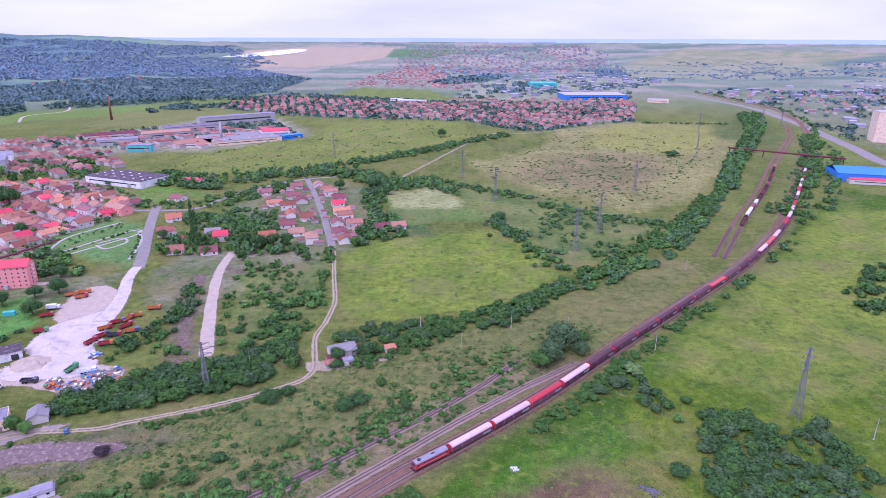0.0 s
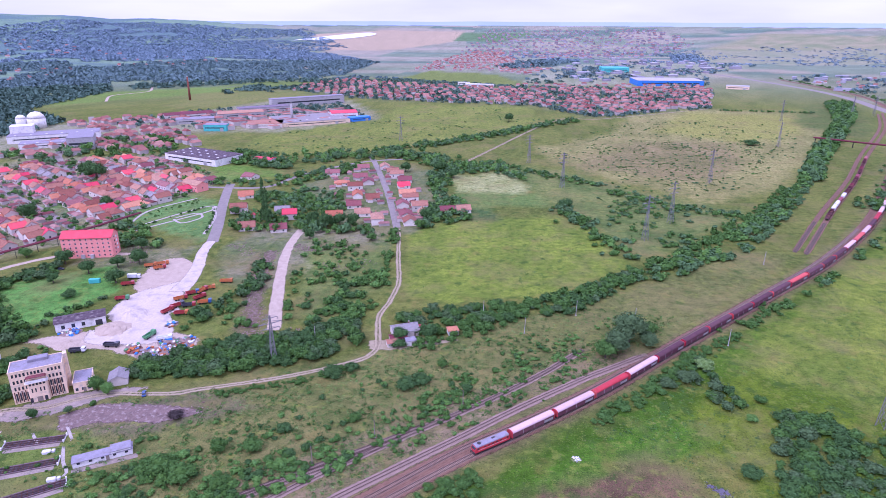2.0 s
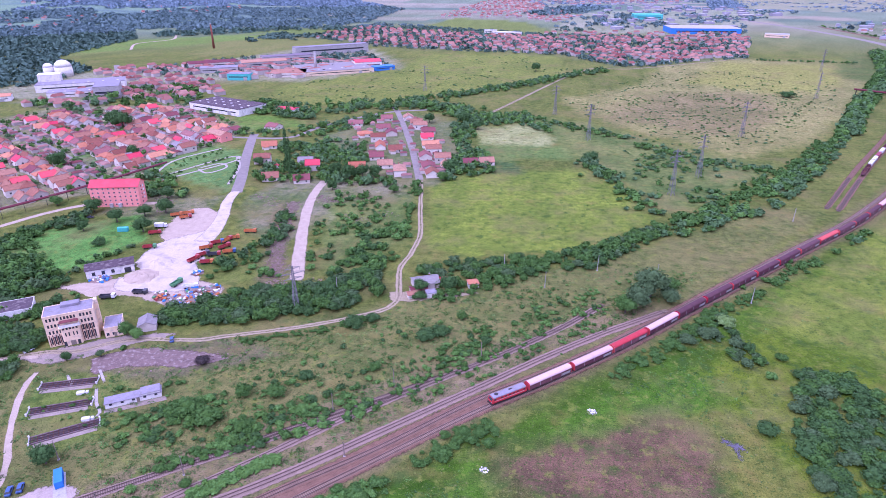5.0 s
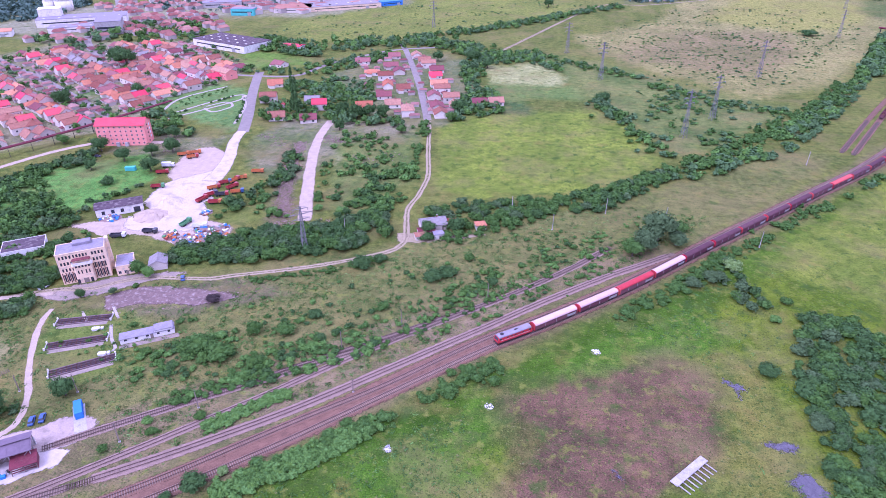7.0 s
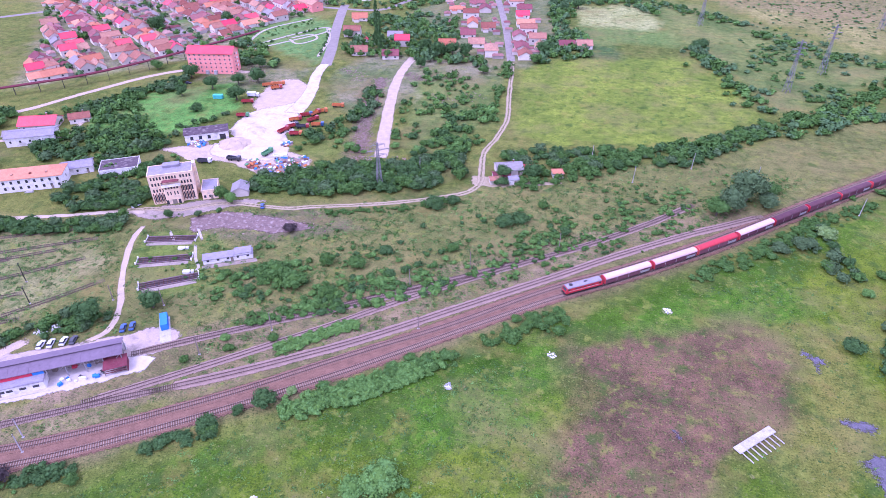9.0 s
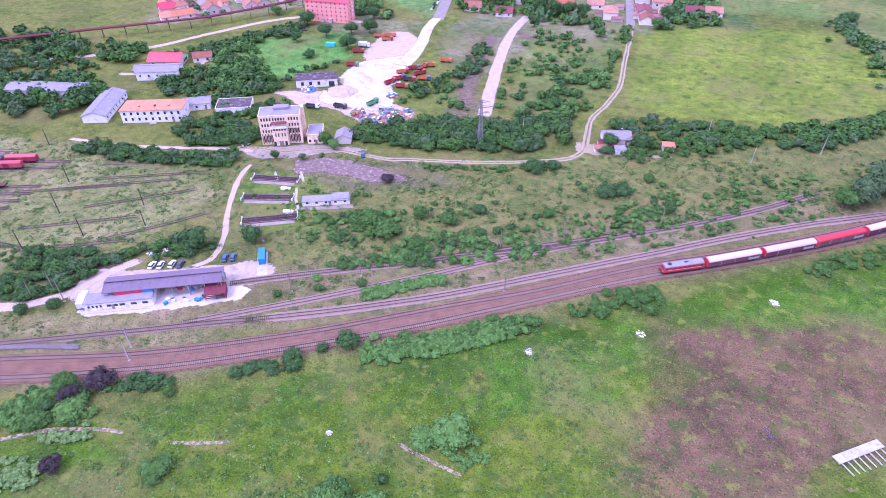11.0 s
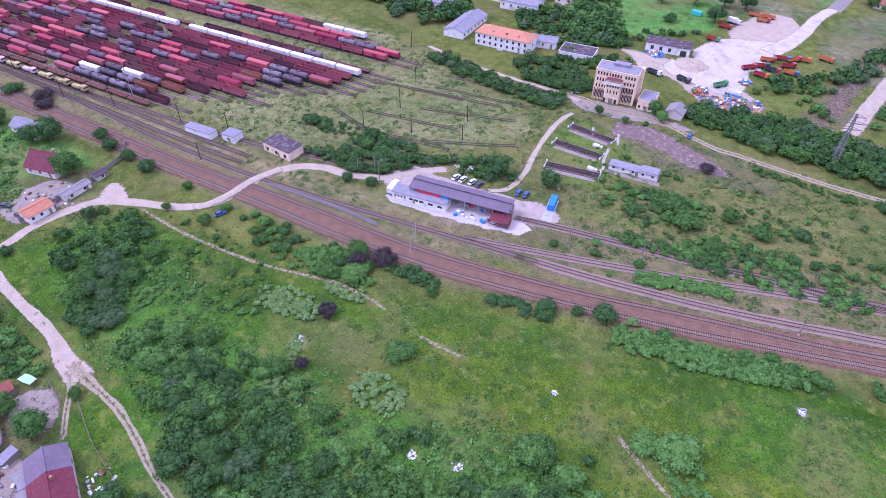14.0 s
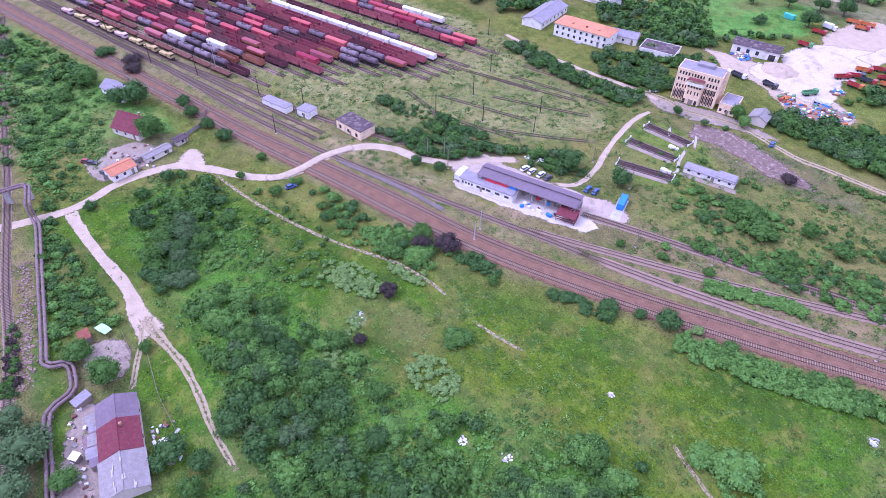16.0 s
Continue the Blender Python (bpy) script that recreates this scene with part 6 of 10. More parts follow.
# woods and thickets, near ones first: outline, count, radii, leaf
WOODS = [
    ("thicket", [(-218, -38), (-235, -23), (-221, -9), (-192, -4), (-185, -15), (-166, -26), (-171, -37), (-195, -33)], 125, 1.0, 4.4, 0.9, DARK, 11, 0.42),
    ("thicket", [(-157, -25), (-163, -16), (-153, -3), (-137, 8), (-124, 16), (-110, 19), (-96, 23), (-93, 36), (-82, 46), (-74, 68), (-64, 69), (-52, 61), (-66, 15), (-88, -36), (-103, -32), (-120, -22), (-136, -22)], 300, 0.9, 4.2, 0.9, MID, 12, 0.44),
    ("thicket", [(-150, -10), (-128, 10), (-100, 6), (-84, 20), (-60, 50), (-66, 15), (-92, -24), (-120, -20)], 120, 1.6, 4.6, 0.95, DARK, 11, 0.47),
    ("thicket", [(-214, -63), (-213, -56), (-195, -50), (-170, -43), (-160, -42), (-161, -52), (-157, -58), (-170, -61)], 130, 0.7, 2.2, 0.8, LIGHT, 12, 0.26),
    ("thicket", [(-388, -79), (-366, -63), (-335, -51), (-302, -44), (-271, -42), (-258, -56), (-242, -51), (-228, -62), (-256, -73), (-330, -92)], 170, 0.8, 2.8, 0.7, LIGHT, 14, 0.34),
    ("thicket", [(-217, 11), (-205, 30), (-175, 41), (-157, 59), (-144, 61), (-149, 43), (-167, 30)], 80, 0.8, 2.8, 0.85, MID, 12, 0.36),
    ("thicket", [(-258, 66), (-232, 77), (-207, 89), (-210, 99), (-234, 89), (-254, 75)], 90, 0.9, 3.4, 0.85, DARK, 12, 0.30),
    ("thicket", [(-228, -30), (-216, 0), (-200, 14), (-170, 24), (-150, 16), (-165, -14), (-190, 0), (-215, -8)], 90, 0.6, 1.8, 0.8, MID, 10, 0.44),
    ("thicket", [(-112, 12), (-90, 40), (-70, 60), (-50, 66), (-40, 50), (-70, 20)], 90, 0.8, 2.6, 0.7, LIGHT, 10, 0.42),
    ("thicket", [(-108, -66), (-96, -60), (-70, -44), (-60, -60), (-80, -90), (-110, -90)], 60, 1.8, 4.4, 0.9, DARK, 14, 0.36),
    ("thicket", [(92, 190), (103, 222), (119, 225), (133, 207), (151, 219), (151, 202), (155, 182), (140, 160), (120, 130), (94, 110), (84, 124), (88, 156), (88, 176)], 520, 1.4, 4.2, 0.8, DARK, 12, 0.18),
    ("thicket", [(240, 331), (245, 357), (280, 392), (302, 404), (300, 340), (260, 300)], 110, 2.0, 5.5, 0.8, DARK, 18, 0.26),
    ("thicket", [(74, 268), (88, 262), (86, 242), (95, 229), (92, 222), (82, 224), (76, 244)], 34, 1.4, 4.0, 0.85, GREY, 12, 0.20),
    ("thicket", [(-232, 60), (-214, 88), (-200, 96), (-196, 84), (-208, 72), (-222, 60)], 70, 1.6, 3.8, 0.9, DARK, 14, 0.32),
    ("thicket", [(-206, 96), (-196, 108), (-184, 122), (-176, 128), (-170, 118), (-184, 108), (-196, 96)], 46, 1.4, 3.2, 0.9, DARK, 14, 0.32),
    ("thicket", [(-286, 158), (-240, 166), (-212, 178), (-206, 172), (-232, 160), (-262, 150), (-286, 148)], 130, 1.6, 3.8, 0.95, DARK, 18, 0.22),
    ("thicket", [(-258, 196), (-240, 206), (-214, 204), (-216, 186), (-240, 178), (-256, 184)], 90, 1.8, 4.2, 0.95, DARK, 16, 0.28),
    ("thicket", [(-176, 216), (-150, 222), (-120, 230), (-92, 246), (-80, 262), (-86, 290), (-110, 268), (-150, 254), (-174, 250), (-184, 232)], 380, 1.8, 4.6, 0.95, DARK, 20, 0.22),
    ("thicket", [(-252, 222), (-230, 240), (-222, 234), (-232, 212), (-250, 206)], 40, 1.0, 3.0, 0.9, MID, 10, 0.34),
    ("thicket", [(-262, 258), (-246, 284), (-236, 300), (-240, 270), (-250, 250)], 30, 1.0, 3.2, 0.9, DARK, 12, 0.40),
    ("thicket", [(-96, 256), (-80, 300), (-84, 350), (-96, 360), (-108, 310), (-112, 276)], 130, 1.6, 4.0, 0.95, MID, 18, 0.34),
    ("thicket", [(-172, 262), (-152, 300), (-156, 350), (-170, 360), (-168, 310), (-182, 270)], 90, 1.6, 4.0, 0.95, DARK, 16, 0.36),
    ("thicket", [(-72, 296), (-40, 306), (0, 318), (24, 330), (60, 368), (76, 380), (66, 350), (30, 308), (-10, 292), (-60, 284)], 230, 1.6, 4.2, 0.9, DARK, 20, 0.26),
    ("thicket", [(-120, 150), (-92, 176), (-70, 190), (-56, 176), (-80, 158), (-104, 144)], 170, 0.8, 2.4, 0.7, MID, 18, 0.40),
    ("thicket", [(-150, 158), (-120, 176), (-110, 160), (-130, 142), (-146, 140)], 110, 0.8, 2.6, 0.7, MID, 16, 0.38),
    ("thicket", [(-62, 186), (-20, 220), (20, 250), (40, 252), (10, 222), (-30, 186), (-50, 174)], 130, 0.7, 2.0, 0.8, MID, 16, 0.44),
    ("thicket", [(-235, 150), (-150, 178), (-110, 205), (-60, 240), (0, 285), (60, 312), (90, 318), (40, 262), (-10, 226), (-60, 185), (-130, 140), (-215, 165)], 300, 0.6, 1.9, 0.8, MID, 13, 0.46),
    ("thicket", [(-60, 200), (-20, 244), (40, 296), (60, 300), (36, 262), (-10, 226), (-44, 196)], 150, 0.7, 2.2, 0.8, MID, 16, 0.46),
    ("thicket", [(-340, -92), (-330, -56), (-296, -60), (-262, -54), (-250, -62), (-262, -98)], 70, 1.2, 3.4, 0.8, LIGHT, 16, 0.40),
    ("thicket", [(-470, -124), (-440, -104), (-380, -76), (-330, -50), (-300, -44), (-320, -92), (-400, -130)], 160, 1.4, 4.2, 0.85, LIGHT, 18, 0.36),
    ("thicket", [(-214, -62), (-180, -60), (-158, -58), (-150, -66), (-190, -66), (-226, -70), (-250, -62)], 90, 0.8, 2.2, 0.8, LIGHT, 14, 0.32),
    ("thicket", [(-160, 268), (-112, 276), (-100, 340), (-104, 400), (-150, 410), (-140, 320)], 130, 1.2, 3.6, 0.85, MID, 18, 0.48),
    ("thicket", [(-300, 250), (-250, 258), (-236, 240), (-226, 214), (-262, 212), (-300, 214), (-320, 232)], 180, 1.8, 4.6, 0.95, DARK, 18, 0.26),
    ("thicket", [(-345, 260), (-318, 300), (-300, 344), (-290, 330), (-304, 290), (-320, 250)], 110, 1.8, 4.4, 0.95, DARK, 18, 0.28),
    ("thicket", [(-320, 150), (-318, 200), (-360, 210), (-420, 180), (-470, 130), (-420, 120), (-360, 160)], 300, 2.2, 6.0, 1.0, DARK, 24, 0.22),
    ("thicket", [(-420, 190), (-340, 230), (-360, 260), (-460, 240), (-560, 170), (-520, 130)], 300, 2.2, 6.5, 1.0, DARK, 30, 0.30),
]
WOODS += [("thicket", [(-318, 268), (-318, 306), (-290, 288), (-258, 258), (-247, 238), (-266, 222), (-300, 250)], 130, 1.6, 4.4, 1.0, MID, 16, 0.32), ("thicket", [(-232, 176), (-256, 208), (-232, 210), (-208, 188), (-212, 174)], 60, 1.6, 3.6, 0.95, DARK, 14, 0.28),
          ("thicket", [(-172, -74), (-160, -74), (-144, -74), (-144, -69.5), (-158, -70.5), (-172, -70.5)], 46, 0.6, 1.5, 1.0, PURPLE, 6, 0.25)]
_groups = {}
HOUSE_CLEAR = [([(-276, -36), (-264, -30)], 9), ([(-316, -41), (-298, -32)], 7), ([(-262, -36), (-248, -28), (-240, -42)], 9), ([(-131, -46), (-104, -45)], 7.5), ([(-134, -54), (-112, -56)], 4), ([(-157, -54), (-143, -46)], 6), (PIPE_WAY, 2.5), ([(-182, 238), (-172, 244), (-164, 250)], 9), ([(-196, 246), (-184, 262), (-190, 300)], 8)]
ROAD_CLEAR = [(_p, (max(_w) if isinstance(_w, list) else _w) / 2 + 1.2) for _n, _p, _w, _m, _t in ROADS if abs(_p[0][0]) < 320 and _p[0][1] < 460]
for _i, (_n2, _poly, _cnt, _a, _b, _st, _m, _cl, _kp) in enumerate(WOODS):
    _sp = spots_in(_poly, _cnt, _a, _b, _st, _cl, _kp, 100 + _i, RAIL_CLEAR[:3] + ROAD_CLEAR + HOUSE_CLEAR)
    _c1, _c2 = int(len(_sp) * 0.38), int(len(_sp) * 0.58)
    for _lf, _part in ((LIGHT if _m is MID else MID, _sp[:_c1]), (GREY if _m is DARK else DARK, _sp[_c1:_c2]), (_m, _sp[_c2:])):
        _groups.setdefault(_lf.name, []).append(_part)
# hedges of scrub beside the railway and the farm track
for _line, _cnt, _off, _spr, _a, _b, _st, _m, _gap in (
        ([(-112, 91), (-90, 108), (-72, 122), (-40, 152), (0, 188), (40, 222), (90, 276), (150, 338), (200, 390)], 330, -1.5, 2.2, 1.0, 3.0, 0.7, MID, 0.25),
        ([(-93, 104), (-80, 115), (-66, 127), (-54, 139)], 260, -3.2, 1.9, 1.0, 2.1, 0.9, LIGHT, 0.0),
        ([(-150, 60), (-125, 80), (-108, 93)], 60, -2.6, 1.6, 1.0, 2.6, 0.7, DARK, 0.2),
        ([(-103, 122), (-78, 148), (-52, 178), (-30, 200)], 150, 4.6, 1.2, 0.8, 2.2, 0.7, LIGHT, 0.45),
        ([(-134, 120), (-120, 130), (-90, 152), (-60, 180), (-20, 222)], 80, 7.5, 2.5, 0.8, 2.2, 0.7, MID, 0.5),
        ([(-178, 201), (-138, 212), (-100, 228), (-78, 243)], 90, -4.0, 1.2, 0.7, 1.8, 0.8, MID, 0.4),
        ([(-50, 260), (0, 300), (60, 350), (120, 410), (190, 500), (260, 600)], 380, 4.0, 5.0, 1.4, 4.0, 0.9, MID, 0.15),
        ([(-92, 445), (-84, 380), (-78, 330)], 60, -4.0, 2.2, 1.2, 3.2, 0.9, MID, 0.2),
        ([(-300, 412), (-268, 482)], 20, -3.0, 0.6, 0.8, 1.4, 1.0, DARK, 0.0), ([(-262, 484), (-236, 412)], 24, 3.0, 0.6, 0.8, 1.4, 1.0, DARK, 0.0),
        ([(-300, 430), (-280, 500)], 24, 4.0, 4.0, 0.8, 1.6, 1.0, MID, 0.0)):
    _groups.setdefault(_m.name, []).append(along(_line, _cnt, _off, _spr, _a, _b, _st, int(_cnt + _a * 10), _gap))
for _m in M_LEAF:
    if _m.name in _groups:
        _sp = np.vstack(_groups[_m.name])
        _dist = np.hypot(_sp[:, 0] + 20, _sp[:, 1] - 20)
        # the largest near ones stand as bushes of their own
        _own = np.flatnonzero((_dist < 185) & (_sp[:, 2] > 3.1))[:26]
        for _k in _own:
            _x, _y, _r, _st = _sp[_k]
            planted("bush", BUSH_FINE, int(_k), _m, f"tall {WORDS[_m.name]} bush standing in the scrub", "bush", _x, _y, _r, _st)
        _dist[_own] = -1.0
        _fine = (_dist < 185) & (_sp[:, 2] > 2.1) & (_dist >= 0)
        _big = ~_fine & (_dist >= 0) & (_dist < 300) & (_sp[:, 2] > 2.3)
        _low = ~_fine & ~_big & (_dist >= 0) & (_dist < 300)
        for _mod, _pick in ((BUSH, _fine), (BUSH_B, _big), (BUSH_LOW, _low | ((_dist >= 300) & (_sp[:, 2] > 3.6))), (BUSH_MID, (_dist >= 300) & (_sp[:, 2] <= 3.6))):
            scattered("thicket", _mod, _sp[_pick], _m, "dense scrub of bushes and young trees", "scrub")

# dense low stands of tall herbs
for _poly, _cnt, _a, _b, _m in (([(-164, 18), (-158, 27), (-147, 33), (-142, 27), (-150, 18), (-156, 14)], 130, 0.8, 1.5, PALE), ([(-117, 31), (-113, 37), (-103, 39), (-99, 32), (-108, 26), (-114, 27)], 90, 0.8, 1.4, PALE), ([(-175, 33), (-165, 52), (-145, 49), (-151, 41), (-157, 37), (-165, 32)], 150, 0.9, 1.8, LIGHT),
                                ([(-157, 36), (-152, 41), (-144, 47), (-140, 44), (-149, 36)], 50, 0.8, 1.4, PALE), ([(-151, -13), (-137, -2), (-118, 3), (-119, -9), (-135, -18)], 120, 0.7, 1.6, LIGHT), ([(-205, -24), (-190, -8), (-176, -6), (-172, -18), (-190, -28)], 90, 0.7, 1.5, LIGHT),
                                ([(-100, 8), (-84, 30), (-72, 50), (-62, 48), (-80, 14), (-92, 0)], 130, 0.7, 1.6, LIGHT), ([(-90, 110), (-76, 122), (-60, 137), (-56, 127), (-70, 113), (-83, 105)], 170, 1.0, 1.9, LIGHT), ([(-48, 92), (-40, 88), (-46, 80), (-56, 84)], 40, 0.8, 1.5, LIGHT),
                                ([(-128, 10), (-120, 16), (-116, 10), (-124, 4)], 30, 0.8, 1.3, PALE), ([(-140, 22), (-133, 20), (-130, 15), (-137, 17)], 26, 0.7, 1.1, PALE)):
    scattered("herbs", BUSH_LOW, spots_in(_poly, _cnt, _a, _b, 0.75, 8, 0.2, 500 + _cnt, RAIL_CLEAR[:2] + ROAD_CLEAR), _m, "dense stand of tall leafy herbs", "herbs")
# loose low scrub and tall weeds over the rough ground
DARKFIELD = [(10, 140), (30, 165)]
_near = [(-235, -50), (-215, 0), (-150, 44), (-100, 92), (-50, 128), (20, 190), (80, 250), (60, 180), (10, 120), (0, 60), (-60, 10), (-100, -36), (-160, -40)]
_scrub = [(-235, -30), (-218, -4), (-190, 0), (-150, 4), (-110, 24), (-80, 60), (-50, 66), (-66, 15), (-90, -36), (-136, -24), (-166, -34), (-200, -40)]
_lush = [(-388, -79), (-335, -48), (-271, -38), (-242, -51), (-212, -54), (-165, -42), (-157, -58), (-214, -64), (-330, -92)]
_open = RAIL_CLEAR + ROAD_CLEAR + [([(-190, 80), (-146, 112)], 15), ([(-152, 128), (-146, 118)], 5), ([(-184, 186), (-140, 196)], 8), ([(-182, 171), (-176, 157), (-164, 146)], 8)]
_weeds = [(LIGHT, spots_in(_scrub, 800, 0.7, 2.0, 0.8, 10, 0.42, 221, ROAD_CLEAR)), (MID, spots_in(_scrub, 500, 0.6, 1.8, 0.9, 9, 0.40, 222, ROAD_CLEAR)), (LIGHT, spots_in(_lush, 700, 0.7, 2.0, 0.8, 14, 0.36, 223, ROAD_CLEAR + HOUSE_CLEAR)), (MID, spots_in(_lush, 400, 0.6, 1.8, 0.9, 9, 0.40, 224, ROAD_CLEAR + HOUSE_CLEAR)),
          (MID, spots_in(_near, 1500, 0.35, 1.3, 0.7, 11, 0.46, 211, RAIL_CLEAR + [(DARKFIELD, 34)] + ROAD_CLEAR)), (LIGHT, spots_in(_near, 1100, 0.3, 1.0, 0.6, 9, 0.50, 212, RAIL_CLEAR + [(DARKFIELD, 34)] + ROAD_CLEAR)), (DARK, spots_in(_near, 500, 0.3, 1.0, 0.8, 9, 0.52, 213, RAIL_CLEAR + [(DARKFIELD, 34)] + ROAD_CLEAR)),
          (MID, spots_in([(-240, 14), (-120, 100), (0, 212), (90, 310), (30, 318), (-60, 258), (-130, 218), (-215, 182), (-300, 150), (-330, 100), (-300, 20)], 2000, 0.4, 1.4, 0.8, 14, 0.47, 201, _open)),
          (LIGHT, spots_in([(-240, 14), (-120, 100), (0, 212), (90, 310), (30, 318), (-60, 258), (-130, 218), (-215, 182), (-300, 150), (-330, 100), (-300, 20)], 700, 0.4, 1.2, 0.6, 14, 0.50, 202, _open)),
          (LIGHT, spots_in(MEADOW, 900, 0.4, 1.3, 0.45, 18, 0.52, 203, RAIL_CLEAR + [(DARKFIELD, 34)])),
          (MID, spots_in(MEADOW, 800, 0.4, 1.4, 0.5, 24, 0.54, 204, RAIL_CLEAR + [(DARKFIELD, 34)])),
          (PALE, spots_in([(-160, 20), (-130, 50), (-90, 70), (-40, 110), (-30, 80), (-80, 40), (-130, 10)], 60, 0.5, 1.1, 0.4, 12, 0.55, 205)),
          (MID, spots_in([(-84, 444), (-33, 474), (44, 495), (73, 385), (21, 333), (-38, 311), (-66, 322)], 260, 0.5, 1.5, 0.5, 30, 0.45, 207)),
          (PALE, spots_in([(-240, 14), (-120, 100), (0, 212), (90, 310), (30, 318), (-60, 258), (-130, 218), (-215, 182), (-300, 150)], 260, 0.4, 1.1, 0.5, 12, 0.54, 206, _open))]
_rough = [(-240, 14), (-120, 100), (0, 212), (90, 310), (30, 318), (-60, 258), (-130, 218), (-215, 182), (-330, 140), (-380, 60)]
_weeds += [(DARK, spots_in(_rough, 1000, 0.4, 1.2, 0.8, 12, 0.46, 231, _open)), (MID, spots_in(_rough, 2000, 0.5, 1.6, 0.8, 20, 0.42, 232, _open)), (DARK, spots_in(MEADOW, 2400, 0.35, 1.0, 0.6, 16, 0.46, 233, RAIL_CLEAR + [(DARKFIELD, 34)])),
           (LIGHT, spots_in(_rough, 1500, 0.4, 1.2, 0.8, 9, 0.45, 234, _open)), (PALE, spots_in(_rough, 900, 0.4, 1.0, 0.7, 15, 0.48, 235, _open)), (PALE, spots_in([(-470, -140), (-440, -104), (-335, -52), (-262, -16), (-262, -100)], 1300, 0.6, 1.5, 0.8, 14, 0.36, 236, HOUSE_CLEAR))]
for _m, _sp in _weeds:
    scattered("weeds", GRASS, _sp, _m, "tufts of tall weeds and grass", "weeds")

# middle distance: hedges, scrub, gardens
_far_sets = [
    spots_in([(80, 430), (150, 540), (60, 680), (160, 560), (300, 700), (420, 1000), (200, 1080), (100, 900), (20, 780), (60, 640)], 700, 0.8, 2.2, 0.6, 34, 0.46, 331),
    spots_in([(-380, 760), (-250, 700), (-160, 760), (60, 1020), (-60, 1190), (-240, 1000)], 300, 0.8, 2.4, 0.6, 40, 0.48, 332),
    along([(-165, 737), (-82, 813), (36, 959), (94, 1019)], 300, 0, 7, 2.5, 5.5, 0.9, 301, 0.1),
    along([(-340, 690), (-245, 672), (-165, 720), (-100, 690), (-60, 650)], 330, 0, 13, 2.5, 6.0, 1.0, 302, 0.05),
    along([(-20, 677), (57, 613), (105, 559), (148, 522), (192, 505)], 170, 0, 6, 1.6, 4.0, 0.8, 303, 0.25),
    along([(33, 519), (58, 443), (72, 394)], 110, 0, 5, 2.0, 4.5, 0.9, 304, 0.1),
    spots_in([(-95, 640), (-60, 680), (-20, 690), (10, 600), (-30, 640), (-70, 620), (-60, 560), (-72, 520), (-86, 560)], 260, 2.0, 5.0, 1.0, 40, 0.25, 305),
    spots_in([(-80, 500), (-60, 540), (-45, 510), (-40, 470), (-78, 440)], 140, 2.0, 5.0, 1.0, 20, 0.2, 306),
    spots_in([(90, 560), (190, 500), (230, 560), (120, 430), (84, 410), (60, 470)], 220, 1.0, 3.6, 0.7, 26, 0.46, 307),
    spots_in([(30, 760), (150, 860), (330, 820), (260, 640), (150, 560), (60, 680)], 520, 0.6, 2.0, 0.5, 40, 0.44, 308),
    spots_in([(100, 400), (190, 500), (280, 640), (330, 740), (320, 690), (250, 560), (160, 420), (90, 360), (60, 356)], 420, 1.8, 5.0, 0.9, 26, 0.28, 309),
    spots_in([(280, 640), (360, 800), (500, 1050), (600, 1320), (640, 1300), (560, 1120), (440, 900), (350, 740), (300, 640)], 1000, 3.0, 7.5, 1.0, 50, 0.12, 310, [(T_FAR, 9)]),
    along(shifted(T1, -11.0, 20.0)[44:], 220, 0, 3, 2.0, 5.0, 0.9, 311, 0.2),
    along([(300, 540), (400, 690), (505, 870), (590, 1030)], 260, 0, 7, 2.5, 5.5, 0.9, 312, 0.1),
    along([(345, 560), (430, 690), (540, 880)], 130, -5, 4, 2.0, 4.5, 0.9, 313, 0.2),
    spots_in([(-230, 440), (-200, 470), (-150, 455), (-110, 440), (-110, 420), (-160, 424), (-215, 420)], 130, 2.5, 5.0, 1.2, 20, 0.25, 314),
    spots_in([(-300, 545), (-215, 560), (-165, 640), (-180, 660), (-240, 590), (-300, 570)], 130, 2.0, 5.0, 0.9, 26, 0.35, 315),
    spots_in([(-245, 520), (-215, 550), (-170, 560), (-140, 470), (-200, 470)], 300, 1.6, 4.5, 0.9, 26, 0.30, 316),
    spots_in([(-395, 290), (-320, 385), (-300, 470), (-295, 575), (-420, 690), (-560, 640), (-600, 520), (-480, 400)], 620, 1.6, 4.2, 1.0, 30, 0.42, 317),
    spots_in([(-330, 390), (-300, 430), (-262, 405), (-250, 380), (-310, 372)], 90, 2.0, 5.0, 1.0, 24, 0.36, 318),
    spots_in([(-330, 650), (-360, 690), (-250, 640), (-240, 620)], 90, 3.0, 6.0, 1.0, 24, 0.3, 319),
    spots_in([(-600, 640), (-540, 760), (-470, 830), (-420, 720), (-420, 690), (-520, 620)], 160, 3.0, 7.0, 1.0, 40, 0.46, 320),
    along([(355, 1175), (420, 1170), (514, 1160)], 60, 0, 1.0, 2.0, 3.0, 1.2, 321, 0.0),
    spots_in([(760, 900), (900, 1100), (1200, 1400), (1300, 1200), (1000, 860)], 300, 4, 9, 1.0, 80, 0.40, 322),
]
_sp = np.vstack(_far_sets)
_cut = VRNG.random(len(_sp))
# hedge leaf colour is lightened and blued to carry some haze
M_HEDGE = mat("leaf_hedge", (0.100, 0.182, 0.066), (0.060, 0.120, 0.045), 3.0, 0.75, bump=0.0, island=0.2, spec=0.05)
scattered("hedges", BUSH_MID, _sp[_cut < 0.40], MID, "hedgerows and garden trees in the middle distance", "trees")
scattered("hedges", BUSH_MID, _sp[_cut >= 0.82], LIGHT, "hedgerows and garden trees in the middle distance", "trees")
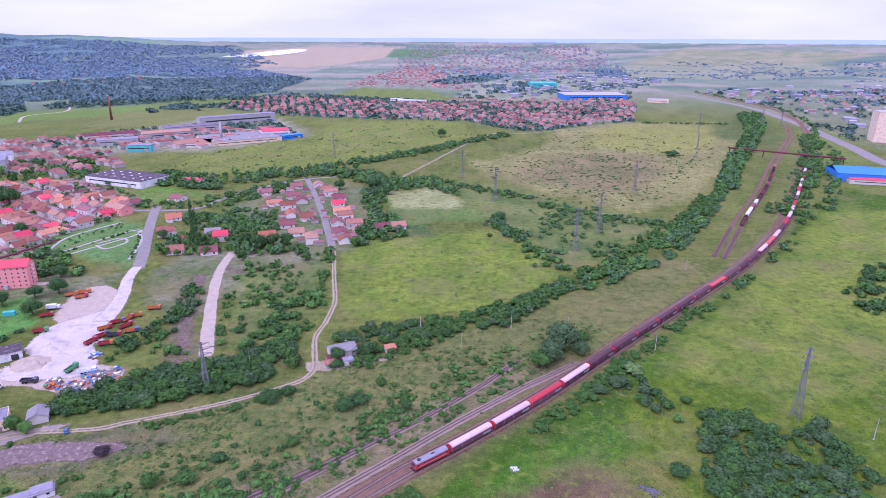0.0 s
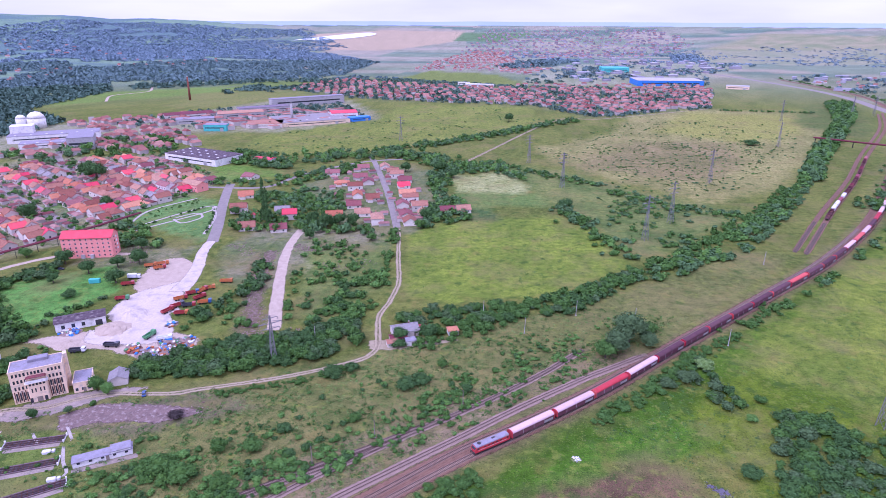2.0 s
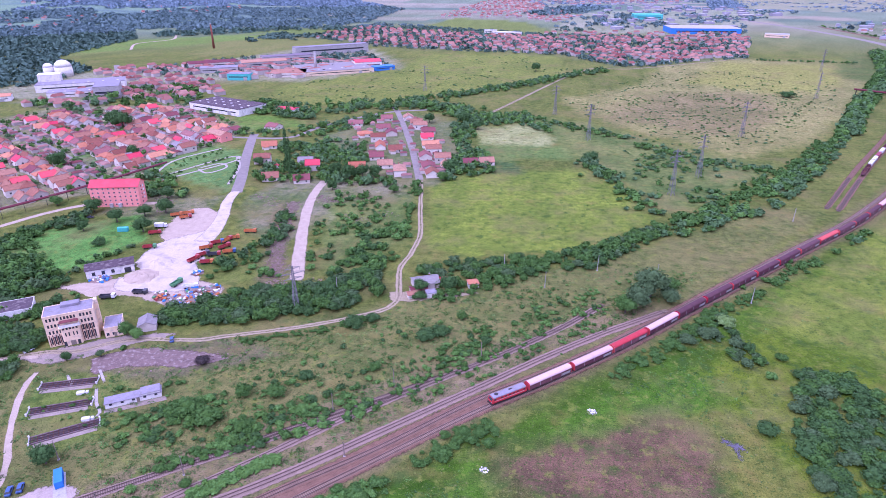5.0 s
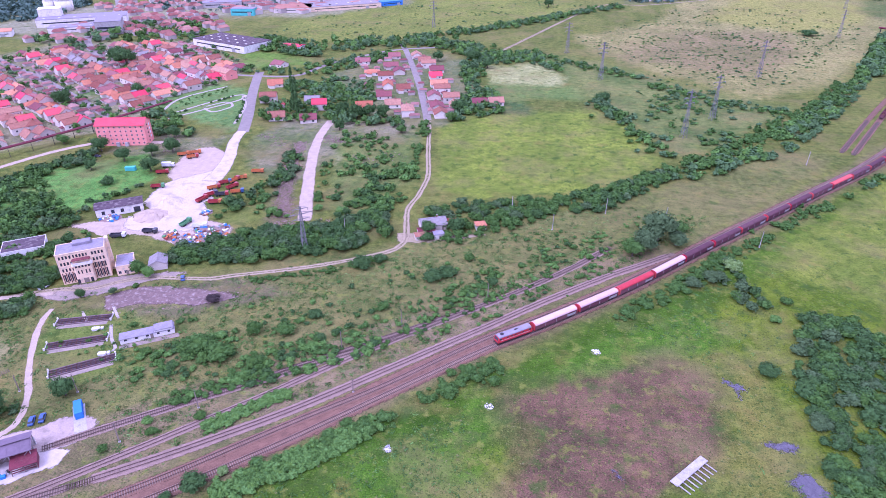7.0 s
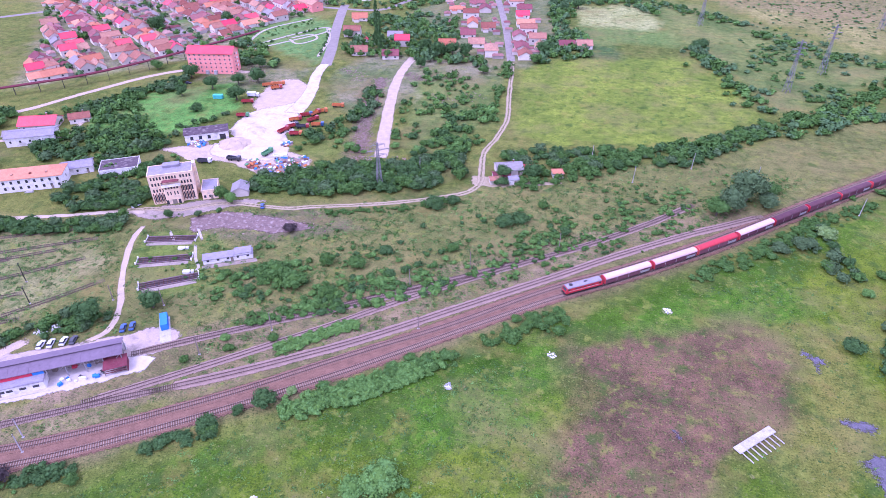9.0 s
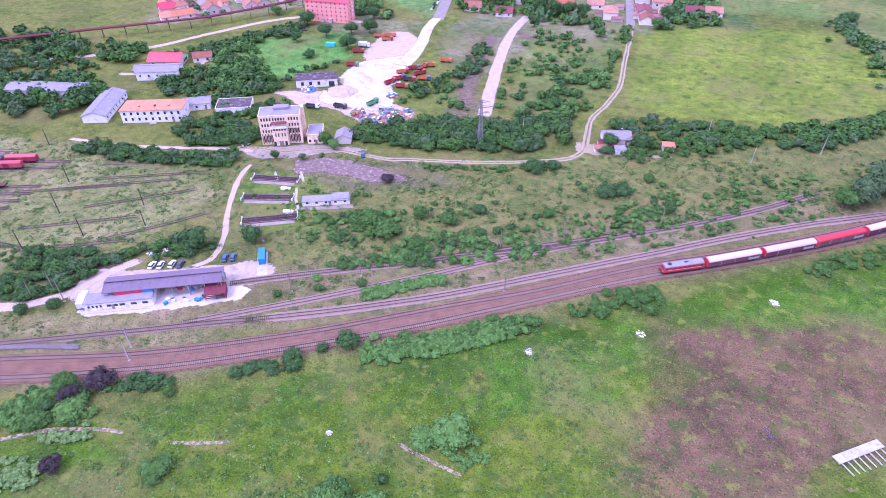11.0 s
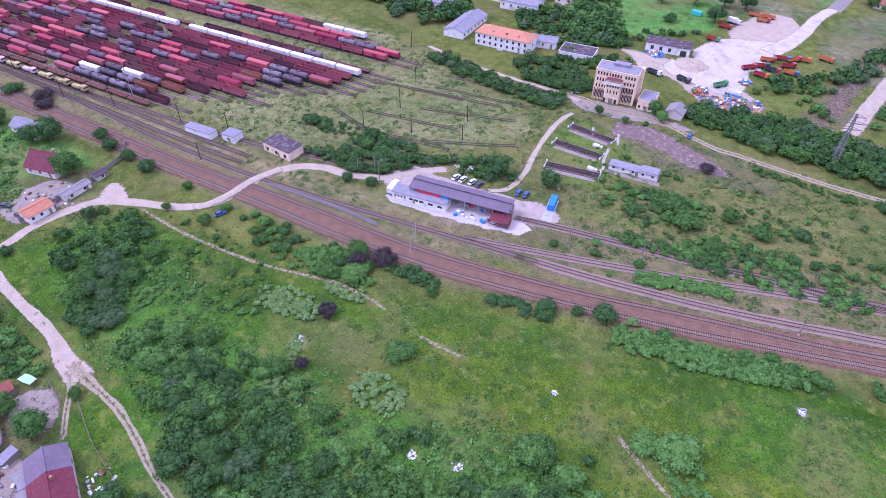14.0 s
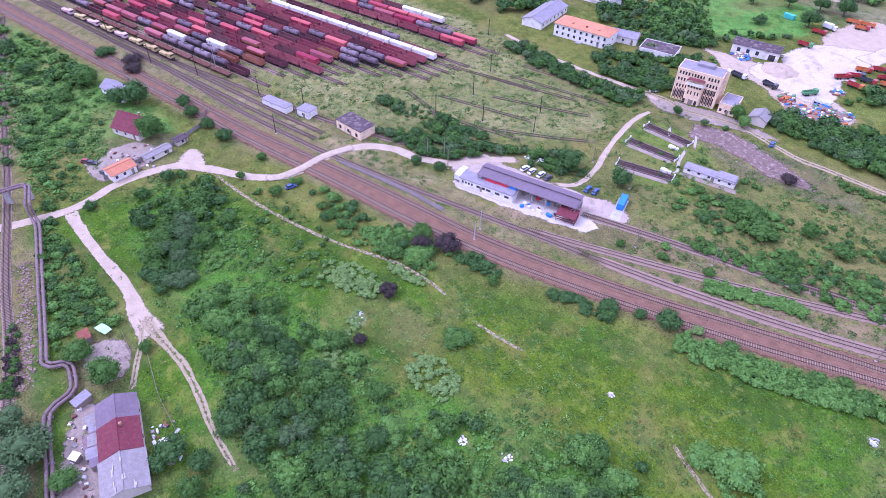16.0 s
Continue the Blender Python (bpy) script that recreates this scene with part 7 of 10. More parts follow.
scattered("hedges", BUSH_MID, _sp[(_cut >= 0.40) & (_cut < 0.82)], M_HEDGE, "hedgerows and garden trees in the middle distance", "trees")

# far woods, in distance bands whose leaf colours turn bluer to stand for haze
_woods = [
    spots_in([(-690, 760), (-700, 900), (-860, 1020), (-900, 1330), (-1100, 1600), (-1500, 1500), (-1500, 900), (-1000, 700)], 6500, 3.0, 7, 1.0, 160, 0.14, 401),
    spots_in([(-900, 1350), (-770, 1450), (-680, 1530), (-510, 1810), (-520, 2400), (-900, 3000), (-1400, 3300), (-1900, 2600), (-1700, 1700), (-1100, 1500)], 8000, 4.0, 8.5, 0.9, 240, 0.30, 402),
    spots_in([(-640, 1250), (-480, 1420), (-430, 1560), (-500, 1740), (-640, 1560)], 200, 4, 8, 0.9, 90, 0.46, 403),
    spots_in([(-540, 1430), (-477, 1808), (4, 1560), (455, 1560), (351, 1205), (126, 1048), (24, 1198), (-198, 1233), (-342, 1270)], 2600, 2.6, 6.0, 0.95, 40, 0.30, 404),
    spots_in([(20, 2150), (100, 2300), (240, 2600), (150, 2700), (0, 2450), (-80, 2250)], 260, 6, 12, 0.9, 120, 0.2, 405),
    spots_in([(600, 2600), (700, 3100), (820, 3200), (760, 2700)], 260, 4, 9, 0.9, 120, 0.2, 406),
    spots_in([(450, 1560), (560, 2000), (900, 2500), (500, 2700), (100, 2300), (10, 1660)], 420, 4, 9, 0.9, 90, 0.5, 407),
    spots_in([(620, 900), (720, 1500), (760, 2000), (1600, 2000), (1700, 1300), (800, 760)], 620, 4, 10, 0.9, 110, 0.5, 408),
    spots_in([(-2600, 2200), (-1500, 2200), (-900, 3400), (-1400, 4300), (-2600, 3600)], 7000, 5, 10, 0.7, 220, 0.38, 409),
    spots_in([(-500, 2450), (-300, 3000), (900, 3600), (2400, 3200), (2000, 2300), (1300, 2400), (700, 2600), (200, 2800)], 1100, 3, 8, 0.7, 260, 0.52, 410),
    spots_in([(-470, 880), (-340, 900), (-240, 1000), (-360, 1230), (-560, 1050), (-640, 880)], 420, 2.5, 5.5, 1.0, 50, 0.42, 411),
]
_sp = np.vstack(_woods)
_dist = np.hypot(_sp[:, 0], _sp[:, 1])
_away, _mid = _dist > 2600, (_dist > 1750) & (_dist <= 2600)
M_WOODLEAF = mat("leaf_wood", (0.100, 0.165, 0.118), (0.060, 0.108, 0.082), 9.0, 0.8, bump=0.0, island=0.25, spec=0.05)
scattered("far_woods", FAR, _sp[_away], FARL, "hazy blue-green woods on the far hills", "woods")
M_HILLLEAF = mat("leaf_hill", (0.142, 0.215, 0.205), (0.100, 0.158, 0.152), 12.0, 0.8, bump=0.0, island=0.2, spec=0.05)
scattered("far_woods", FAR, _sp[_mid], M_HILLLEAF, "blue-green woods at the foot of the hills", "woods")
scattered("far_woods", FAR, _sp[~_away & ~_mid], M_WOODLEAF, "dark green woods behind the town", "woods")


# ---- buildings ----
def window(parent, x, y, z, w, h, axis="x", frame_m=None, deep=0.06):
    """A window set on a wall: frame with a dark pane; axis: the way the wall runs."""
    fm = frame_m or M_WHITE
    if axis == "x":
        f = part("window", Geo().box(x, y, z - h / 2 - 0.06, w + 0.16, deep, h + 0.12), fm, parent)
        part("pane", Geo().box(x, y, z - h / 2, w, deep + 0.05, h), M_GLASS, f)
    else:
        f = part("window", Geo().box(x, y, z - h / 2 - 0.06, deep, w + 0.16, h + 0.12), fm, parent)
        part("pane", Geo().box(x, y, z - h / 2, deep + 0.05, w, h), M_GLASS, f)


def flat_block(name, label, category, x, y, rot, l, d, h, wall, roof, rows=0, cols=0, win=(1.1, 1.3), door=True, parapet=0.35, back=False, base=1.6):
    """A flat-roofed building with its front towards -y of its own axes."""
    b = thing(name, label, category, x, y, 0, rot)
    part("wall", Geo().box(0, 0, 0, l, d, h), wall, b)
    if parapet < 0.3:
        part("roof", Geo().box(0, 0, h + 0.004, l + 0.5, d + 0.5, 0.22, chamfer=0.04), roof, b)
    else:
        part("roof", Geo().box(0, 0, h + 0.004, l - 0.3, d - 0.3, 0.18), roof, b)
    if parapet >= 0.3:
        g = Geo()
        for s in (-1, 1):
            g.box(0, s * (d / 2 + 0.02), h, l + 0.24, 0.2, parapet)
            g.box(s * (l / 2 + 0.02), 0, h, 0.2, d - 0.18, parapet)
        part("parapet", g, wall, b)
    for r in range(rows):
        for c in range(cols):
            zz = base + r * (h - 0.6) / max(rows, 1)
            window(b, -l / 2 + l * (c + 0.5) / cols, -d / 2, zz, *win)
            if back:
                window(b, -l / 2 + l * (c + 0.5) / cols, d / 2, zz, *win)
    if door:
        part("door", Geo().box(l * 0.08, -d / 2, 0.02, 1.1, 0.12, 2.05), M_WOOD, b)
    return b


def house(name, label, category, x, y, rot, l, d, h, rise, wall, roof, wins=3, chimney=True, hip=False, door=True, over=0.45, group=""):
    """A pitched-roof house, ridge along its own x."""
    b = thing(name, label, category, x, y, 0, rot, group)
    part("wall", Geo().gable_walls(l, d, h, rise) if not hip else Geo().box(0, 0, 0, l, d, h), wall, b)
    part("roof", Geo().hip(l, d, h, rise, over) if hip else Geo().gable(l, d, h, rise, over), roof, b)
    for s in (-1, 1):
        for k in range(wins):
            window(b, -l / 2 + l * (k + 0.5) / wins, s * d / 2, h * 0.55, 1.0, 1.2)
    if l > 6:
        window(b, l / 2, 0, h * 0.55, 1.0, 1.2, "y")
    if door:
        part("door", Geo().box(l * 0.33, -d / 2, 0.02, 1.0, 0.14, 2.05), M_WOOD, b)
    if chimney:
        c = part("chimney", Geo().box(l * 0.2, d * 0.12, h + rise * 0.5, 0.6, 0.6, rise * 0.5 + 0.9, chamfer=0.04), M_TILE, b)
        part("chimney_cap", Geo().box(l * 0.2, d * 0.12, h + rise + 0.9, 0.8, 0.8, 0.1), M_CONCRETE, c)
    return b


# the three-storey cream office block
_x, _y, _l, _r = facing((-208.8, 193.8), (-192.8, 204.6), 10.0)
_b = thing("office_building", "cream four-level office block with brown window piers and a curved balcony", "office building", _x, _y, 0, _r)
_h, _f = 14.6, -5.0
part("wall", Geo().box(0, 0, 0, _l, 10, _h), M_CREAM, _b)
part("roof", Geo().box(0, 0, _h + 0.004, _l - 0.5, 9.5, 0.2), M_GREYROOF, _b, "grey felt roof")
_g = Geo()
for _s in (-1, 1):
    _g.box(0, _s * 4.92, _h, _l + 0.3, 0.3, 0.4)
    _g.box(_s * (_l / 2 - 0.05), 0, _h, 0.3, 9.5, 0.4)
part("parapet", _g, M_CREAM, _b)
part("stair_tower", Geo().box(_l / 2 + 0.7, 2.4, 0, 1.4, 3.0, _h + 1.4), M_CREAM, _b)
part("roof_house", Geo().box(0.6, 3.0, _h + 0.2, 7.4, 3.6, 1.3, chamfer=0.15), M_GREYROOF, _b, "grey roof house")
_bay = part("front_bay", Geo().box(-0.4, _f - 0.8, 0, 7.2, 1.6, 9.2, chamfer=0.45), M_CREAM, _b)
part("balcony", Geo().box(-0.4, _f - 1.1, 9.2, 8.4, 2.4, 0.3, chamfer=0.12).box(-0.4, _f - 2.15, 9.48, 7.6, 0.16, 0.9).box(-4.1, _f - 1.2, 9.48, 0.16, 1.9, 0.9).box(3.3, _f - 1.2, 9.48, 0.16, 1.9, 0.9), M_WHITE, _b, "white balcony parapet")
part("balcony_canopy", Geo().hip(6.8, 1.6, 11.3, 0.9, 0.3).mesh("balcony_canopy", M_TILE_D), None, _b, "small dark red tiled canopy", at=pose(-0.4, _f - 0.7, 0))
for _k in range(4):
    for _x0 in (-8.3, 4.4):
        window(_b, _x0 + _k * 1.32, _f, 13.0, 0.72, 1.5, frame_m=M_CREAM)
        window(_b, _x0 + _k * 1.32, _f, 10.0, 0.72, 1.5, frame_m=M_CREAM)
        window(_b, _x0 + _k * 1.32, _f, 6.9, 0.66, 1.5 if _x0 < 0 else 2.6, frame_m=M_CREAM)
        window(_b, _x0 + _k * 1.32, _f, 3.0, 0.6, 3.6, frame_m=M_CREAM)
        part("pier", Geo().box(_x0 + _k * 1.32 - 0.66, _f - 0.05, 0.5, 0.34, 0.2, 5.2 if _x0 < 0 else 7.6), M_RUST, _b, "reddish brown pier")
for _k in range(5):
    window(_b, -2.9 + _k * 1.25, _f, 13.0, 0.6 if _k in (0, 4) else 0.8, 1.4, frame_m=M_CREAM)
    window(_bay, -2.9 + _k * 1.25, _f - 1.6, 8.3, 0.8, 0.9, frame_m=M_CREAM)
for _k in range(4):
    window(_bay, -2.5 + _k * 1.3 + (0.4 if _k > 1 else 0), _f - 1.6, 5.6, 0.5, 1.8, frame_m=M_CREAM)
part("door", Geo().box(-0.4, _f - 1.62, 0.02, 2.0, 0.1, 2.3), M_WOOD, _b)
# dark panels on the bay stand for shaded doorways
for _k in (-3.0, 2.2):
    part("door_opening", Geo().box(-0.4 + _k, _f - 1.62, 0.02, 1.1, 0.08, 2.2), M_GLASS, _b)
for _k in range(2):
    window(_b, -_l / 2, -2 + _k * 3.5, 10.0, 0.9, 1.4, "y", frame_m=M_CREAM)
_x, _y, _l, _r = facing((-191, 203.9), (-184.9, 207.6), 11.0)
flat_block("annex", "low cream annex with a grey roof beside the office block", "annex", _x + 0.9, _y + 0.6, _r, _l, 11.0, 4.6, M_CREAM, M_GREYROOF, 1, 3)
_x, _y, _l, _r = facing((-179, 210.5), (-171, 214.5), 7.5)
house("shed", "small old shed with a grey gable roof", "shed", _x, _y, _r + 90, 8, 7.5, 3.0, 1.8, M_WALLS, M_ASBESTOS, 1, False)

# white two-storey office with an orange roof, and its neighbours
_x, _y, _l, _r = facing((-288, 179), (-261.5, 195), 12.0)
_b = house("office_building", "white two-storey office with an orange hipped roof", "office building", _x, _y, _r, _l, 12, 6.6, 3.2, M_WHITE, M_TILE_N, 0, False, True)
for _k in range(9):
    for _z in (2.0, 5.0):
        window(_b, -_l / 2 + 2.0 + _k * (_l - 4) / 8, -6, _z, 1.1, 1.5)
for _k in (-6, 2, 9):
    part("dormer", Geo().box(_k, -3.6, 7.6, 1.0, 1.2, 0.9, chamfer=0.1), M_TILE, _b, "small roof dormer")
part("porch", Geo().box(0, -7.0, 0, 3.0, 2.0, 0.5).box(0, -7.9, 0.0, 4.0, 0.6, 0.25), M_CONCRETE, _b)
_b = house("workshop", "long low white workshop with a grey roof", "workshop", -309, 186, 121, 31, 12, 3.8, 2.0, M_WHITE, M_GREYROOF, 7, False)
_b = house("workshop", "small white outbuilding with a grey roof", "workshop", -268, 211, 40, 14, 9, 3.6, 1.6, M_WHITE, M_GREYROOF, 3, False)
flat_block("garage", "white garage with a dark brown flat roof", "garage", -247, 217, 35, 18, 12, 4.0, M_WHITE, M_DARKROOF, 0, 0, door=False)
house("workshop", "old white works building with a grey roof", "workshop", -355, 186, 24, 42, 12, 4.2, 1.8, M_WHITE, M_GREYROOF, 8, False)
house("workshop", "white workshop with a grey roof among trees", "workshop", -318, 232, 32, 24, 12, 5.0, 1.5, M_WHITE, M_GREYROOF, 5, False)
house("house", "low house with a bright red sheet roof", "house", -330, 249, 25, 20, 13, 3.2, 3.2, M_WALLS, M_SHEET_R, 3, True)
house("house", "small house with an old tile roof", "house", -314, 262, 40, 11, 7, 3.0, 2.2, M_WALLS, M_TILE, 2, True)
house("house", "small house with a grey roof", "house", -330, 232, 28, 12, 7, 2.8, 1.8, M_WALLS, M_ASBESTOS, 2, True)

# ruined hall at the gravel yard
_x, _y, _l, _r = facing((-236, 254.5), (-217, 267.5), 9.5)
_b = thing("ruined_hall", "pale ruined hall with a dark roof and empty openings", "hall", _x, _y, 0, _r)
part("wall", Geo().box(0, 0, 0, _l, 9.5, 4.6), M_WHITE, _b)
part("roof", Geo().gable(_l, 9.5, 4.6, 1.2, 0.5), M_DARKROOF, _b)
# dark panels on the solid wall stand for the shade inside openings
for _k in (-8.0, -3.4, 1.2):
    part("opening", Geo().box(_k, -4.75, 1.2, 1.6, 0.06, 2.0), M_GLASS, _b, "dark empty opening")
part("gateway", Geo().box(_l / 2 - 3.2, -4.75, 0.02, 3.2, 0.07, 3.0, chamfer=0.02), M_GLASS, _b, "dark arched gateway")
part("gateway", Geo().box(_l / 2, 0, 0.02, 0.08, 3.6, 3.2), M_GLASS, _b, "dark arched gateway")

# the red five-storey block
_x, _y, _l, _r = facing((-303, 352), (-272, 359.5), 12.5)
_b = thing("apartment_block", "salmon red five-storey block with a bright red roof", "apartment block", _x, _y, 0, _r)
_h = 14.2
part("wall", Geo().gable_walls(_l, 12.5, _h, 3.4), M_SALMON, _b)
part("roof", Geo().gable(_l, 12.5, _h, 3.4, 0.5), M_SHEET_R, _b, "bright red sheet-metal roof")
for _f in range(5):
    for _k in range(9):
        window(_b, -_l / 2 + 2.0 + _k * (_l - 4) / 8, -6.25, 1.9 + _f * 2.75, 0.95, 1.0)
    window(_b, _l / 2, -1.0, 1.9 + _f * 2.75, 1.3, 1.2, "y")
for _f in range(4):
    part("gable_panel", Geo().box(_l / 2 + 0.03, 2.6, 3.2 + _f * 2.75, 0.05, 1.8, 1.5, chamfer=0.0), M_WHITE, _b, "white painted panel")
for _k in (-3.2, 2.6):
    part("entrance", Geo().box(_k, -6.9, 0, 2.2, 1.4, 2.6), M_CONCRETE, _b)

# depot shed with its office
DX, DY, DR = -168.6, 96.4, 36.0
_b = thing("depot_shed", "long open depot shed with a purple-grey sheet roof", "depot shed", DX, DY, 0, DR)
_g = Geo()
_g.quad((-19.7, -3.95, 4.75), (19.7, -3.95, 4.75), (19.7, 0.5, 5.75), (-19.7, 0.5, 5.75)).quad((-19.7, 0.5, 5.87), (19.7, 0.5, 5.87), (19.7, -3.95, 4.87), (-19.7, -3.95, 4.87)).quad((-19.7, -3.95, 4.75), (-19.7, -3.95, 4.87), (19.7, -3.95, 4.87), (19.7, -3.95, 4.75))
part("roof", _g, M_PURPLE, _b, "purple-grey sheet roof")
_g = Geo()
_g.quad((-19.7, 0.1, 6.2), (19.7, 0.1, 6.2), (19.7, 3.9, 5.35), (-19.7, 3.9, 5.35)).quad((-19.7, 3.9, 5.47), (19.7, 3.9, 5.47), (19.7, 0.1, 6.32), (-19.7, 0.1, 6.32)).quad((-19.7, 0.1, 6.2), (-19.7, 0.1, 6.32), (19.7, 0.1, 6.32), (19.7, 0.1, 6.2)).quad((-19.7, 3.9, 5.35), (19.7, 3.9, 5.35), (19.7, 3.9, 5.47), (-19.7, 3.9, 5.47))
part("roof", _g, M_PURPLE, _b, "raised rear slope of the sheet roof")
for _k in range(14):
    part("roof_seam", Geo().bar((-19.4 + _k * 2.98, -3.95, 4.89), (-19.4 + _k * 2.98, 0.45, 5.88), 0.07), M_PURPLE, _b)
for _s, _z in ((-3.6, 4.7), (0.3, 5.7), (3.6, 5.3)):
    for _k in range(8):
        part("post", Geo().box(-19.2 + _k * 5.48, _s, 0, 0.24, 0.24, _z), M_STEEL, _b)
    part("beam", Geo().box(0, _s, _z - 0.25, 39, 0.18, 0.28), M_STEEL, _b)
part("back_wall", Geo().box(0, 3.75, 0, 39, 0.2, 3.0), M_WHITE, _b)
part("front_panel", Geo().box(-11.5, -3.75, 3.2, 9.5, 0.08, 1.3), M_SHEET_R, _b, "red front panel")
part("front_panel", Geo().box(-5.0, -3.75, 3.2, 3.2, 0.08, 1.3), M_BLUE, _b, "blue front panel")
for _k in range(5):
    part("brace", Geo().bar((-3.0 + _k * 5.48 - 1.4, -3.6, 3.3), (-3.0 + _k * 5.48, -3.6, 4.6), 0.12), M_STEEL, _b)
_x, _y, _l, _r = facing((-185.2, 76.0), (-167.2, 88.8), 5.2)
_b = flat_block("depot_office", "low white depot office with a grey-blue roof in two parts", "office", _x, _y, _r, _l, 5.2, 3.1, M_WHITE, M_GREYROOF, 0, 0, (1.2, 1.0), False, 0.12)
for _k, _w in ((-9.6, 0.7), (-8.3, 0.7), (-7.0, 0.7), (-5.7, 0.7), (-3.0, 1.6), (-0.9, 1.4), (1.2, 1.8), (4.9, 1.9), (8.6, 1.8)):
    window(_b, _k, -2.6, 1.75, _w, 0.95)
part("door", Geo().box(-1.9, -2.62, 0.02, 0.9, 0.1, 2.05), M_WOOD, _b)
part("raised_roof", Geo().box(7.0, 0.1, 3.33, 8.2, 5.4, 0.16, chamfer=0.04), M_GREYROOF, _b)
part("apron_kerb", Geo().box(0, -3.9, 0, _l + 2, 0.35, 0.14), M_CONCRETE, _b)
_b = thing("lean_to", "small open lean-to with a maroon roof", "shed", -151.8, 102.5, 0, 38)
_o = part("roof", Geo().box(0, 0, 0, 7.2, 5.6, 0.14), M_MAROON, _b)
_o.matrix_basis = pose(0, 0, 2.9, 5, 0, 0)
for _i in (-1, 0, 1):
    for _j in (-1, 1):
        part("post", Geo().box(_i * 3.3, _j * 2.5, 0, 0.18, 0.18, 2.8 + 0.2 * _j), M_WOOD, _b)
part("rail", Geo().box(0, -2.5, 0.9, 6.8, 0.1, 0.3), M_MAROON, _b)
part("rail", Geo().box(0, -2.5, 1.7, 6.8, 0.1, 0.3), M_MAROON, _b)
part("end_wall", Geo().box(3.4, 0, 0, 0.1, 5.0, 2.5), M_MAROON, _b)
_rnd = random.Random(8)
_c, _s0 = math.cos(radians(DR)), math.sin(radians(DR))
for _k in range(26):
    # goods: most on the apron before the shed, the rest under its roof
    _u, _v = (_rnd.uniform(-1, 14), _rnd.uniform(-7.2, -4.6)) if _k < 14 else (_rnd.uniform(-2, 18), _rnd.uniform(-3.0, 2.6))
    _m = _rnd.choice((M_LITTER, M_BLUE, M_DARKSTEEL, M_LITTER, M_STEEL) if _k < 14 else (M_WOOD, M_DARKSTEEL, M_SHEET_R, M_STEEL, M_BLUE))
    _g = Geo().box(0, 0, 0, _rnd.uniform(0.7, 1.7), _rnd.uniform(0.6, 1.3), _rnd.uniform(0.5, 1.3), chamfer=0.08)
    _word = {M_LITTER.name: "white", M_BLUE.name: "blue", M_DARKSTEEL.name: "dark", M_STEEL.name: "grey", M_WOOD.name: "wooden", M_SHEET_R.name: "red"}[_m.name]
    _o = part("crate", _g, _m, None)
    _o.matrix_basis = pose(DX + _u * _c - _v * _s0, DY + _u * _s0 + _v * _c, 0.05, 0, 0, _rnd.uniform(0, 90))
    tagged(_o, f"{_word} crate standing {'on the depot apron' if _k < 14 else 'under the depot roof'}", "crate", "crates at the depot")


def container(x, y, rot, l, m, label):
    c = thing("container", label, "container", x, y, 0.04, rot)
    part("body", Geo().box(0, 0, 0.12, l, 2.44, 2.5, chamfer=0.05), m, c)
    g = Geo()
    for k in range(int(l / 0.5)):
        for s in (-1, 1):
            g.box(-l / 2 + 0.4 + k * 0.5, s * 1.24, 0.25, 0.2, 0.05, 2.2)
    part("ribs", g, m, c)
    for s in (-1, 1):
        part("skid", Geo().box(0, s * 0.9, 0, l, 0.2, 0.12), M_DARKSTEEL, c)
    for s in (-1, 1):
        part("door_leaf", Geo().box(l / 2, s * 0.6, 0.2, 0.06, 1.1, 2.3), m, c)
    return c


container(-150.9, 125.4, 129, 7.0, M_BLUE, "blue steel container beside the depot")
tagged(part("slab", Geo().box(-148.6, 122.4, 0.0, 15.0, 3.7, 0.09, 129), M_CONCRETE), "white concrete slab under the container", "slab")
container(-257, 317, 15, 6.1, M_TEAL, "green steel container in the yard")

# railway huts
_b = flat_block("hut", "brick-built railway hut with a dark felt roof", "hut", -236, 51.5, 24, 15, 8, 4.0, M_CREAM, M_DARKROOF, 1, 3, (1.4, 1.6), True, 0.2, True)
flat_block("hut", "small white switch hut with a grey roof", "hut", -256, 36, 34, 6.5, 5.5, 3.2, M_WHITE, M_GREYROOF, 1, 1, (1.0, 1.2), True, 0.15)
flat_block("hut", "long white cabin with a flat grey roof", "hut", -267, 25.5, 32, 14.5, 4.2, 2.8, M_WHITE, M_GREYROOF, 0, 0, (1, 1), False, 0.12)
_x, _y, _l, _r = facing((-159, 160.0), (-142.6, 170.4), 4.4)
_b = flat_block("hut", "long white hut with stepped grey roofs", "hut", _x, _y, _r, _l, 4.4, 2.1, M_WHITE, M_GREYROOF, 1, 5, (1.0, 0.9), True, 0.1)
part("raised_part", Geo().box(6.0, 0.0, 2.1, 6.6, 4.4, 0.9), M_WHITE, _b)
part("raised_roof", Geo().box(6.0, 0.0, 3.0, 7.0, 4.9, 0.18, chamfer=0.04), M_GREYROOF, _b)
part("apron", Geo().box(0.5, -3.9, 0, _l + 2, 2.6, 0.08), M_YARD, _b, "grey concrete apron")

